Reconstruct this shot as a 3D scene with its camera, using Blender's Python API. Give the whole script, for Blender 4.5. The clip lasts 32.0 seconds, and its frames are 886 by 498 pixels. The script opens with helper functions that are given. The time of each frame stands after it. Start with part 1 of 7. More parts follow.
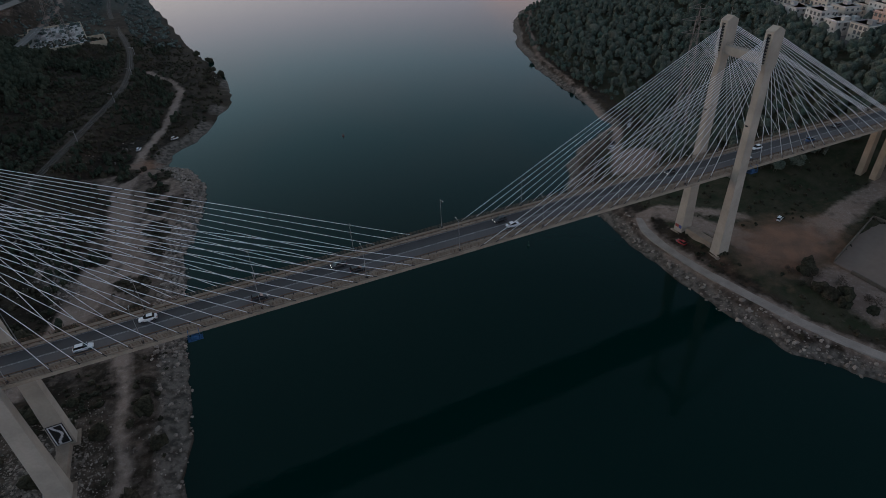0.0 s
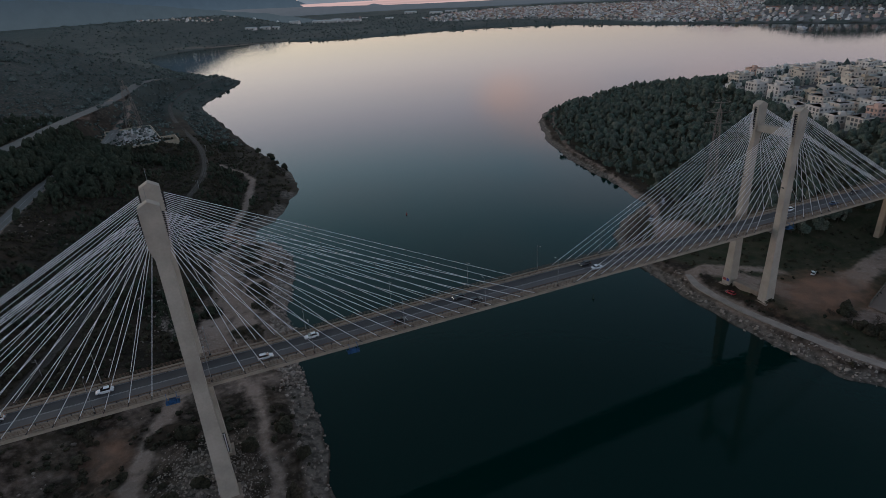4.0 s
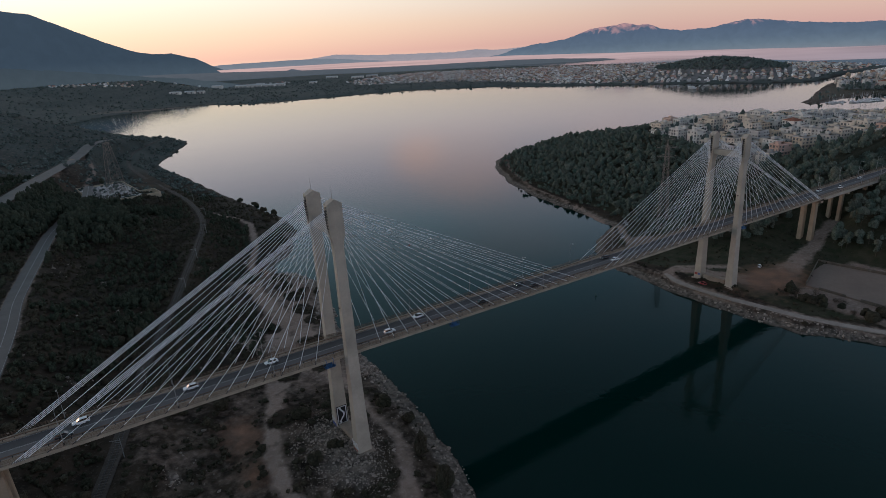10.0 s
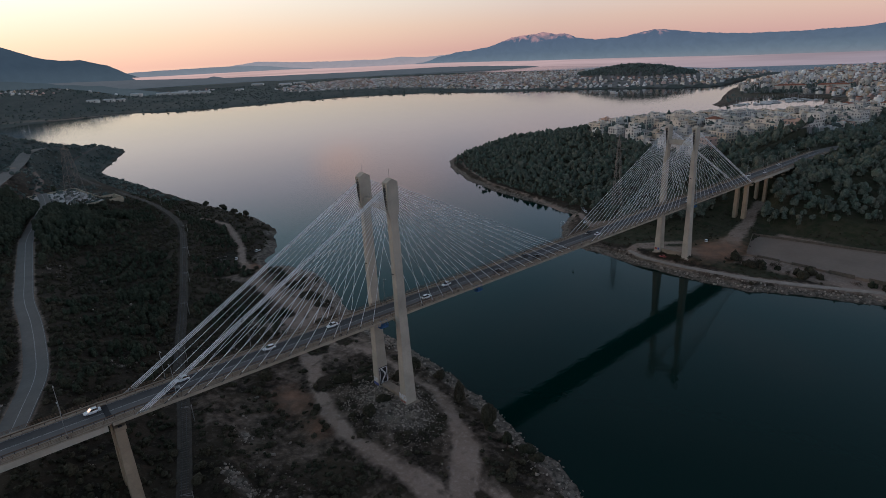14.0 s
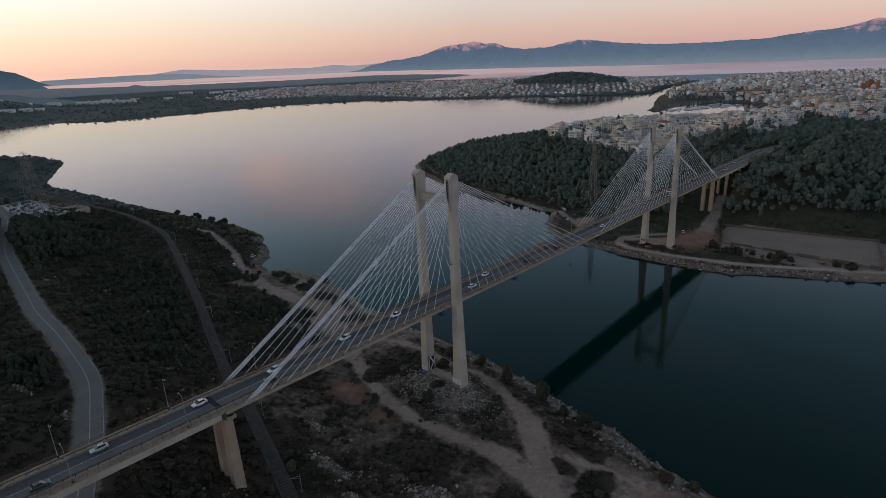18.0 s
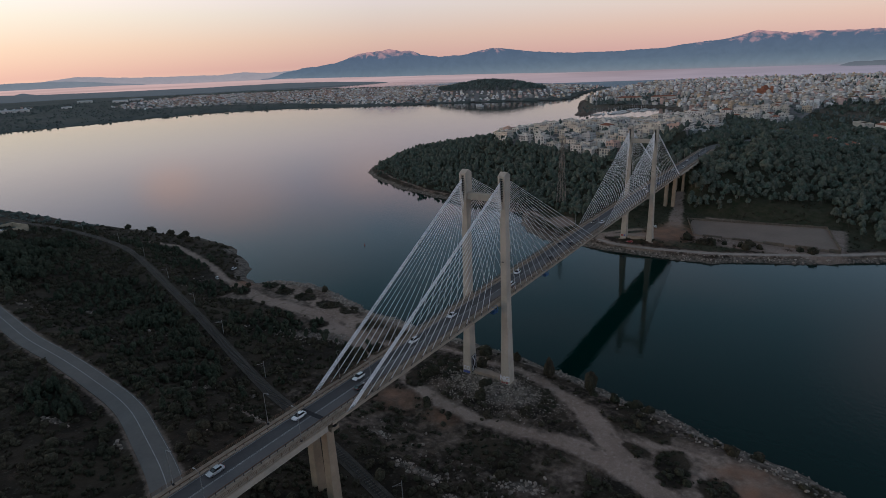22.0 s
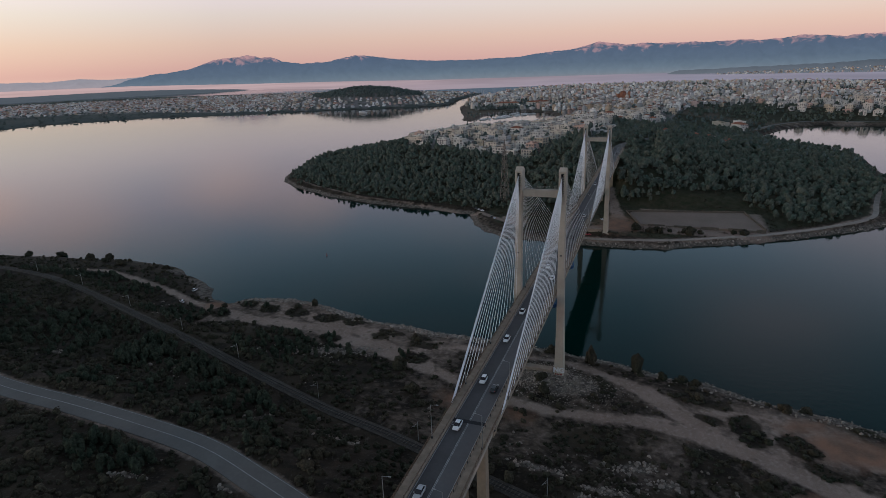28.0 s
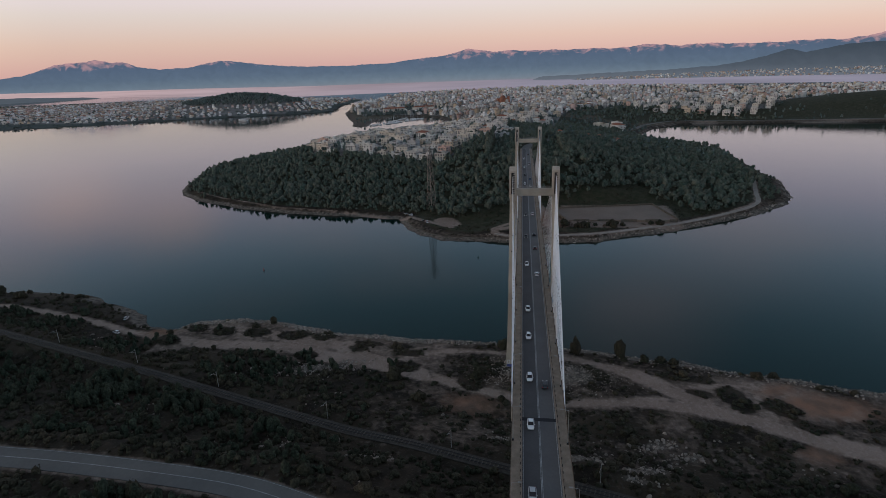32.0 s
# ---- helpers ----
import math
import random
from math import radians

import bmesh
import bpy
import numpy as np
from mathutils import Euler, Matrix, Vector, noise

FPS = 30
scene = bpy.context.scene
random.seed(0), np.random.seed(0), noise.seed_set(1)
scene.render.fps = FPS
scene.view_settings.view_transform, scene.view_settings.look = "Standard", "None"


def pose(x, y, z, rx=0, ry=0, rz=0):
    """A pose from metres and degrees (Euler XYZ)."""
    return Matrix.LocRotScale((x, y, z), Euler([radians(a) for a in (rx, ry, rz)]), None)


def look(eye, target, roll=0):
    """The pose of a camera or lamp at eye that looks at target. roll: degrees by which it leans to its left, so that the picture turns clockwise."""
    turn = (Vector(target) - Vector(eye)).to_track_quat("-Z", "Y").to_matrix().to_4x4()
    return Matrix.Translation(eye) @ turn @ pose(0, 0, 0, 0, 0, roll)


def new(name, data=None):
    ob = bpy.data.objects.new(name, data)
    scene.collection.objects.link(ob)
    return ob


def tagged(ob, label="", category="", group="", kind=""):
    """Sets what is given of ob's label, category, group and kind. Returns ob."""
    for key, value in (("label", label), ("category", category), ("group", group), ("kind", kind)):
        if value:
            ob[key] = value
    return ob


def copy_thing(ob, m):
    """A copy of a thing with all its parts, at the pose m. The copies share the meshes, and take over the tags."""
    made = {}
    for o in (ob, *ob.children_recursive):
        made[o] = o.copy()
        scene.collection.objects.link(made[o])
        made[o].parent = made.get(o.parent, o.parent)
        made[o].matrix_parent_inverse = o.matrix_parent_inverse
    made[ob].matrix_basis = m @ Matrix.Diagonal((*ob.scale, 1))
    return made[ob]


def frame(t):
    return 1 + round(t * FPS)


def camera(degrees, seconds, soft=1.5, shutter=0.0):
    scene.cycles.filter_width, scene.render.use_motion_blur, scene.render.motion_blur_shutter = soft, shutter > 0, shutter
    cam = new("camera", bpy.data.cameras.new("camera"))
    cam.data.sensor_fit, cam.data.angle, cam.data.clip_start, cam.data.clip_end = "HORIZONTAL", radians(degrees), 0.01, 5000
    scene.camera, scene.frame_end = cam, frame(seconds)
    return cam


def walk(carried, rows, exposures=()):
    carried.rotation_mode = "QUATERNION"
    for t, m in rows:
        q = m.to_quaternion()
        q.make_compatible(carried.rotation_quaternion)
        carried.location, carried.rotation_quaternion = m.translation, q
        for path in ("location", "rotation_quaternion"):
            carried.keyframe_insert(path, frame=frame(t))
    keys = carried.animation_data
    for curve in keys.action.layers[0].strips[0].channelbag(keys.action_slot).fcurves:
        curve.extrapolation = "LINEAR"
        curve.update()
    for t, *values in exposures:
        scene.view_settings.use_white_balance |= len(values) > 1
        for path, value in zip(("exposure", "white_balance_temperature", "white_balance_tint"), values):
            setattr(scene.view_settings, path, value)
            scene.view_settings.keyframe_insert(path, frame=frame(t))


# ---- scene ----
cam = camera(75.03, 32.0, soft=0.5)
# seconds, x, y, z, then the turn about x, y and z in degrees; x runs along the bridge, the water lies at z = 0
ROWS = [
    (0, -51.51, -126.43, 130.97, 55.526, 2.834, -24.913),
    (0.5, -57.05, -128.97, 130.98, 56.807, 2.872, -24.902),
    (1, -62.43, -131.64, 131.10, 58.077, 2.977, -24.859),
    (1.5, -67.90, -134.09, 131.46, 59.288, 3.081, -24.854),
    (2, -73.62, -136.48, 131.56, 60.528, 3.123, -24.870),
    (2.5, -79.28, -138.93, 131.78, 61.768, 3.213, -24.875),
    (3, -84.98, -141.38, 131.90, 62.968, 3.261, -24.869),
    (3.5, -90.76, -143.78, 132.06, 64.157, 3.267, -24.864),
    (5.5, -114.29, -153.26, 132.25, 68.730, 3.384, -24.949),
    (6, -120.05, -155.24, 132.46, 68.929, 3.423, -25.033),
    (6.5, -125.72, -156.91, 132.54, 68.910, 3.406, -26.218),
    (7, -131.70, -158.05, 132.58, 68.856, 3.354, -27.834),
    (7.5, -138.16, -158.95, 132.56, 68.825, 3.284, -28.940),
    (8, -144.29, -159.91, 132.62, 68.787, 3.236, -29.557),
    (8.5, -150.20, -160.95, 132.60, 68.763, 3.222, -30.484),
    (9, -156.14, -161.89, 132.42, 69.363, 3.222, -31.790),
    (9.5, -162.54, -163.05, 132.42, 70.227, 3.165, -32.677),
    (10, -168.74, -164.16, 132.51, 70.789, 3.145, -33.405),
    (10.5, -174.91, -165.11, 132.47, 70.821, 3.085, -34.154),
    (11, -181.20, -166.13, 132.26, 70.844, 3.058, -35.103),
    (11.5, -187.27, -166.82, 132.38, 70.848, 3.033, -36.222),
    (12, -193.42, -167.29, 132.29, 70.873, 3.020, -37.462),
    (12.5, -199.72, -167.36, 132.41, 70.896, 2.993, -38.522),
    (13, -205.87, -167.63, 132.40, 70.933, 2.967, -39.033),
    (13.5, -212.06, -167.66, 132.56, 70.963, 2.996, -39.893),
    (14, -218.36, -167.43, 132.46, 71.084, 2.938, -40.885),
    (14.5, -224.36, -166.79, 132.54, 71.174, 2.959, -41.876),
    (16.5, -246.56, -158.22, 132.91, 71.305, 2.745, -45.298),
    (17, -251.66, -154.59, 133.03, 71.362, 2.715, -46.252),
    (17.5, -256.53, -150.61, 132.94, 71.439, 2.695, -47.106),
    (18, -261.25, -146.39, 132.86, 71.544, 2.662, -47.820),
    (18.5, -265.51, -142.14, 132.71, 71.601, 2.666, -48.904),
    (19, -270.12, -137.45, 132.75, 71.628, 2.601, -50.079),
    (19.5, -274.40, -132.72, 132.77, 71.682, 2.561, -50.855),
    (20, -278.36, -128.00, 132.67, 71.727, 2.572, -51.729),
    (20.5, -282.49, -122.94, 132.69, 71.772, 2.510, -52.916),
    (21, -286.24, -117.83, 132.56, 71.807, 2.508, -54.091),
    (21.5, -289.99, -112.63, 132.52, 71.842, 2.486, -55.227),
    (22, -293.63, -107.40, 132.68, 71.865, 2.465, -56.363),
    (22.5, -297.12, -102.02, 132.65, 71.889, 2.426, -57.580),
    (23, -300.51, -96.54, 132.70, 71.892, 2.386, -58.687),
    (23.5, -303.72, -91.15, 132.64, 71.924, 2.373, -59.574),
    (24, -306.74, -85.67, 132.67, 71.945, 2.353, -60.531),
    (24.5, -309.61, -80.25, 132.62, 71.957, 2.345, -61.628),
    (25, -312.32, -74.81, 132.58, 71.968, 2.314, -62.986),
    (25.5, -314.91, -69.17, 132.59, 71.980, 2.270, -64.694),
    (27.5, -323.59, -46.29, 132.02, 72.038, 2.088, -68.848),
    (28, -325.61, -40.69, 132.20, 72.036, 2.062, -70.046),
    (28.5, -327.41, -35.11, 132.17, 72.054, 2.041, -71.505),
    (29, -329.04, -29.46, 132.20, 72.071, 2.005, -73.124),
    (29.5, -330.33, -23.88, 132.24, 72.077, 1.991, -74.752),
    (30, -331.65, -18.07, 132.25, 72.092, 1.948, -76.371),
    (30.5, -332.68, -12.34, 132.23, 72.107, 1.926, -77.930),
    (31, -333.52, -6.61, 132.22, 72.131, 1.935, -79.469),
    (31.5, -334.18, -0.79, 132.23, 72.154, 1.926, -81.027),
    (32, -334.70, 5.11, 132.20, 72.177, 1.908, -82.566),
]
walk(cam, [(t, pose(x, y, z, rx, ry, rz)) for t, x, y, z, rx, ry, rz in ROWS], [(0.0, 0.0), (32.0, 0.0)])

# ---- light: clear dusk, the sun on the horizon beyond the bay ----
SUN_AZIMUTH = 118.0      # degrees, counted from +x towards +y
SUN_HEIGHT = 1.5
world = bpy.data.worlds.new("world")
scene.world = world
world.use_nodes = True
wt = world.node_tree
wt.nodes.clear()


def wmath(op, a, b=None, clamp=False):
    n = wt.nodes.new("ShaderNodeMath")
    n.operation, n.use_clamp = op, clamp
    for k, v in ((0, a), (1, b)):
        if v is None:
            continue
        if isinstance(v, (int, float)):
            n.inputs[k].default_value = v
        else:
            wt.links.new(v, n.inputs[k])
    return n.outputs[0]


sky = wt.nodes.new("ShaderNodeTexSky")
sky.sky_type = "NISHITA"
sky.sun_disc = False
sky.sun_elevation = radians(SUN_HEIGHT)
sky.sun_rotation = radians(90 - SUN_AZIMUTH)
sky.altitude, sky.air_density, sky.dust_density, sky.ozone_density = 100, 1.0, 0.6, 3.0
# the dusk's own glow: peach at the horizon, pale above it, grey-blue overhead
tc = wt.nodes.new("ShaderNodeTexCoord")
sep = wt.nodes.new("ShaderNodeSeparateXYZ")
wt.links.new(tc.outputs["Generated"], sep.inputs[0])
DUSK = [(0.0, (0.665, 0.43, 0.385)), (0.04, (0.75, 0.555, 0.460)), (0.08, (0.79, 0.69, 0.60)), (0.12, (0.89, 0.78, 0.77)), (0.2, (0.75, 0.715, 0.825)), (0.28, (0.45, 0.655, 0.785)), (0.38, (0.245, 0.435, 0.52)), (0.6, (0.145, 0.20, 0.235)), (1.0, (0.16, 0.158, 0.182))]
ramp = wt.nodes.new("ShaderNodeValToRGB")
while len(ramp.color_ramp.elements) < len(DUSK):
    ramp.color_ramp.elements.new(0.5)
for e, (at_, col) in zip(ramp.color_ramp.elements, DUSK):
    e.position, e.color = at_, (*col, 1)
wt.links.new(wmath("ABSOLUTE", sep.outputs["Z"]), ramp.inputs[0])
# warmer and brighter towards the sun's side, rosier away from it
side = wmath("ADD", wmath("MULTIPLY", sep.outputs["X"], math.cos(radians(SUN_AZIMUTH))), wmath("MULTIPLY", sep.outputs["Y"], math.sin(radians(SUN_AZIMUTH))))
tint = wt.nodes.new("ShaderNodeMix")
tint.data_type = "RGBA"
tint.inputs[6].default_value, tint.inputs[7].default_value = (0.95, 0.91, 0.985, 1), (1.56, 1.54, 1.38, 1)
wt.links.new(wmath("MULTIPLY", wmath("SUBTRACT", side, 0.2), 1.05, clamp=True), tint.inputs[0])
# a dimmer stretch of sky between the glow and the rosy east
east = wmath("ADD", wmath("MULTIPLY", sep.outputs["X"], math.cos(radians(42.0))), wmath("MULTIPLY", sep.outputs["Y"], math.sin(radians(42.0))))
dim = wmath("SUBTRACT", 1.0, wmath("MULTIPLY", wmath("POWER", wmath("MAXIMUM", east, 0.0), 5.0), 0.1))
dusk = wt.nodes.new("ShaderNodeMix")
dusk.data_type, dusk.blend_type = "RGBA", "MULTIPLY"
dusk.inputs[0].default_value = 1.0
wt.links.new(ramp.outputs[0], dusk.inputs[6])
dimmed = wt.nodes.new("ShaderNodeVectorMath")
dimmed.operation = "SCALE"
wt.links.new(tint.outputs[2], dimmed.inputs[0])
wt.links.new(dim, dimmed.inputs["Scale"])
wt.links.new(dimmed.outputs[0], dusk.inputs[7])
# thin streaks of high cloud
stretch = wt.nodes.new("ShaderNodeMapping")
stretch.inputs["Scale"].default_value = (2.2, 2.2, 9.0)
wt.links.new(tc.outputs["Generated"], stretch.inputs[0])
cloud = wt.nodes.new("ShaderNodeTexNoise")
cloud.inputs["Scale"].default_value, cloud.inputs["Detail"].default_value = 1.6, 5.0
wt.links.new(stretch.outputs[0], cloud.inputs["Vector"])
thin = wt.nodes.new("ShaderNodeMapRange")
thin.inputs[1].default_value, thin.inputs[2].default_value, thin.inputs[4].default_value = 0.48, 0.66, 0.75
wt.links.new(cloud.outputs["Fac"], thin.inputs[0])
clouded = wt.nodes.new("ShaderNodeMix")
clouded.data_type = "RGBA"
clouded.inputs[7].default_value = (0.92, 0.68, 0.66, 1)
lower = wmath("POWER", wmath("SUBTRACT", 1.0, wmath("ABSOLUTE", sep.outputs["Z"])), 4.0)      # the veil thins out overhead
rise = wmath("MULTIPLY", wmath("SUBTRACT", sep.outputs["Z"], 0.1), 8.0, clamp=True)
wt.links.new(wmath("MULTIPLY", wmath("MULTIPLY", thin.outputs[0], lower), rise), clouded.inputs[0])
wt.links.new(dusk.outputs[2], clouded.inputs[6])
# small rosy clouds that mirror in the bay: direction round from +x, height, half size (degrees), strength
last = clouded.outputs[2]
for az, el, size, much in ((59.5, 9.9, 4.6, 1.25), (55.0, 11.2, 8.0, 0.6), (41.0, 10.6, 7.0, 0.6), (34.0, 12.5, 7.0, 0.5), (-11.0, 24.0, 12.0, 0.6), (-19.0, 16.0, 12.0, 0.5)):
    away = wt.nodes.new("ShaderNodeVectorMath")
    away.operation = "SUBTRACT"
    away.inputs[1].default_value = (math.cos(radians(az)) * math.cos(radians(el)), math.sin(radians(az)) * math.cos(radians(el)), math.sin(radians(el)))
    wt.links.new(tc.outputs["Generated"], away.inputs[0])
    flat = wt.nodes.new("ShaderNodeVectorMath")
    flat.operation = "MULTIPLY"
    flat.inputs[1].default_value = (1.0, 1.0, 1.5)
    wt.links.new(away.outputs[0], flat.inputs[0])
    far = wt.nodes.new("ShaderNodeVectorMath")
    far.operation = "LENGTH"
    wt.links.new(flat.outputs[0], far.inputs[0])
    core = wt.nodes.new("ShaderNodeMapRange")
    core.interpolation_type = "SMOOTHSTEP"
    core.inputs[1].default_value, core.inputs[2].default_value, core.inputs[3].default_value, core.inputs[4].default_value = 0.0, radians(size), much, 0.0
    wt.links.new(far.outputs["Value"], core.inputs[0])
    mixed_ = wt.nodes.new("ShaderNodeMix")
    mixed_.data_type = "RGBA"
    mixed_.inputs[7].default_value = (1.12, 0.80, 0.74, 1) if az > 0 else (0.72, 0.66, 0.74, 1)
    wt.links.new(wmath("MULTIPLY", core.outputs[0], wmath("ADD", cloud.outputs["Fac"], 0.45)), mixed_.inputs[0])
    wt.links.new(last, mixed_.inputs[6])
    last = mixed_.outputs[2]
bg = wt.nodes.new("ShaderNodeBackground")
bg.inputs["Strength"].default_value = 0.1
glow = wt.nodes.new("ShaderNodeBackground")
glow.inputs["Strength"].default_value = 1.0
both = wt.nodes.new("ShaderNodeAddShader")
wout = wt.nodes.new("ShaderNodeOutputWorld")
wt.links.new(sky.outputs[0], bg.inputs[0])
wt.links.new(last, glow.inputs[0])
wt.links.new(bg.outputs[0], both.inputs[0])
wt.links.new(glow.outputs[0], both.inputs[1])
wt.links.new(both.outputs[0], wout.inputs[0])

sun = new("sun", bpy.data.lights.new("sun", "SUN"))
sun.data.energy, sun.data.angle, sun.data.color = 0.55, radians(14), (1.0, 0.66, 0.48)
sun.matrix_world = look((2000 * math.cos(radians(SUN_AZIMUTH)), 2000 * math.sin(radians(SUN_AZIMUTH)), 300), (0, 0, 0))

# ---- materials ----
def mat(name, base, rough=0.8, metal=0.0, second=None, scale=1.0, amount=0.5, grain=0.0, bump=0.0, bump_scale=8.0, obj=0.0, spec=0.3, island=0.0):
    """A surface of two tones mixed by noise at two scales, with relief; obj: how far single objects differ in tone."""
    m = bpy.data.materials.new(name)
    m.use_nodes = True
    t = m.node_tree
    b = t.nodes["Principled BSDF"]
    b.inputs["Roughness"].default_value, b.inputs["Metallic"].default_value = rough, metal
    b.inputs["Specular IOR Level"].default_value = spec
    geo = t.nodes.new("ShaderNodeNewGeometry")
    n1 = t.nodes.new("ShaderNodeTexNoise")
    n1.inputs["Scale"].default_value, n1.inputs["Detail"].default_value = scale, 5.0
    t.links.new(geo.outputs["Position"], n1.inputs["Vector"])
    ramp = t.nodes.new("ShaderNodeMapRange")
    ramp.inputs[1].default_value, ramp.inputs[2].default_value = 0.5 - 0.22, 0.5 + 0.22
    t.links.new(n1.outputs["Fac"], ramp.inputs[0])
    mix = t.nodes.new("ShaderNodeMix")
    mix.data_type = "RGBA"
    mix.inputs[6].default_value = (*base, 1)
    mix.inputs[7].default_value = (*(second or [c * (1 - amount) for c in base]), 1)
    t.links.new(ramp.outputs[0], mix.inputs[0])
    last = mix.outputs[2]
    if grain:
        n2 = t.nodes.new("ShaderNodeTexNoise")
        n2.inputs["Scale"].default_value, n2.inputs["Detail"].default_value = scale * 9, 4.0
        t.links.new(geo.outputs["Position"], n2.inputs["Vector"])
        last = vary(t, last, n2.outputs["Fac"], grain)
    if obj:
        oi = t.nodes.new("ShaderNodeObjectInfo")
        last = vary(t, last, oi.outputs["Random"], obj)
    if island:
        last = vary(t, last, geo.outputs["Random Per Island"], island)
    t.links.new(last, b.inputs["Base Color"])
    if bump:
        n3 = t.nodes.new("ShaderNodeTexNoise")
        n3.inputs["Scale"].default_value, n3.inputs["Detail"].default_value = bump_scale, 6.0
        t.links.new(geo.outputs["Position"], n3.inputs["Vector"])
        bp = t.nodes.new("ShaderNodeBump")
        bp.inputs["Strength"].default_value, bp.inputs["Distance"].default_value = min(1.0, bump), 0.3
        t.links.new(n3.outputs["Fac"], bp.inputs["Height"])
        t.links.new(bp.outputs[0], b.inputs["Normal"])
    return m


def vary(t, colour, fac, amount):
    """colour times a factor between 1 - amount and 1 + amount."""
    r = t.nodes.new("ShaderNodeMapRange")
    r.inputs[3].default_value, r.inputs[4].default_value = 1 - amount, 1 + amount
    t.links.new(fac, r.inputs[0])
    v = t.nodes.new("ShaderNodeVectorMath")
    v.operation = "SCALE"
    t.links.new(colour, v.inputs[0])
    t.links.new(r.outputs[0], v.inputs["Scale"])
    return v.outputs[0]


CONCRETE = mat("concrete", (0.505, 0.44, 0.365), 0.85, scale=0.15, amount=0.3, grain=0.12, bump=0.3, bump_scale=2.0)
PIER_CONCRETE = mat("rust_stained_concrete", (0.40, 0.305, 0.22), 0.9, scale=0.2, amount=0.3, grain=0.15, bump=0.3, bump_scale=2.0)
CONCRETE_DARK = mat("weathered_concrete", (0.335, 0.265, 0.21), 0.9, scale=0.3, amount=0.35, grain=0.2, bump=0.3, bump_scale=3.0)
ASPHALT_OLD = mat("old_asphalt", (0.135, 0.128, 0.122), 0.85, scale=0.1, amount=0.25, grain=0.15, bump=0.1, bump_scale=10)
PAINT_WORN = mat("worn_road_paint", (0.36, 0.36, 0.36), 0.8, scale=0.8, amount=0.5)
CABLE = mat("cable_sheath", (0.86, 0.86, 0.88), 0.5, scale=0.4, amount=0.2)
STEEL = mat("galvanised_steel", (0.35, 0.34, 0.33), 0.5, 0.4, scale=1.0, amount=0.3)
STEEL_DARK = mat("dark_steel", (0.04, 0.04, 0.045), 0.5, 0.3, scale=1.0, amount=0.3)
RUST = mat("rusty_steel", (0.20, 0.13, 0.09), 0.8, 0.2, scale=2.0, amount=0.5)
ROCK = mat("limestone", (0.25, 0.208, 0.176), 0.9, scale=0.5, amount=0.45, grain=0.25, bump=0.6, bump_scale=1.5, island=0.35)
GRAVEL = mat("pale_track_gravel", (0.35, 0.30, 0.262), 0.95, scale=0.25, amount=0.3, grain=0.2, bump=0.4, bump_scale=3.0)
PALE_ROCK = mat("pale_limestone", (0.33, 0.275, 0.232), 0.9, scale=0.4, amount=0.45, grain=0.25, bump=0.6, bump_scale=1.5, island=0.4)


def water_material():
    m = bpy.data.materials.new("sea_water")
    m.use_nodes = True
    t = m.node_tree
    b = t.nodes["Principled BSDF"]
    b.inputs["Base Color"].default_value = (0.0, 0.0138, 0.0115, 1)
    b.inputs["Roughness"].default_value = 0.05
    b.inputs["IOR"].default_value = 1.19
    b.inputs["Specular IOR Level"].default_value = 0.5
    geo = t.nodes.new("ShaderNodeNewGeometry")
    n = t.nodes.new("ShaderNodeTexNoise")
    n.inputs["Scale"].default_value, n.inputs["Detail"].default_value = 0.35, 4.0
    t.links.new(geo.outputs["Position"], n.inputs["Vector"])
    bp = t.nodes.new("ShaderNodeBump")
    bp.inputs["Strength"].default_value, bp.inputs["Distance"].default_value = 0.3, 0.14
    t.links.new(n.outputs["Fac"], bp.inputs["Height"])
    t.links.new(bp.outputs[0], b.inputs["Normal"])
    return m


WATER = water_material()


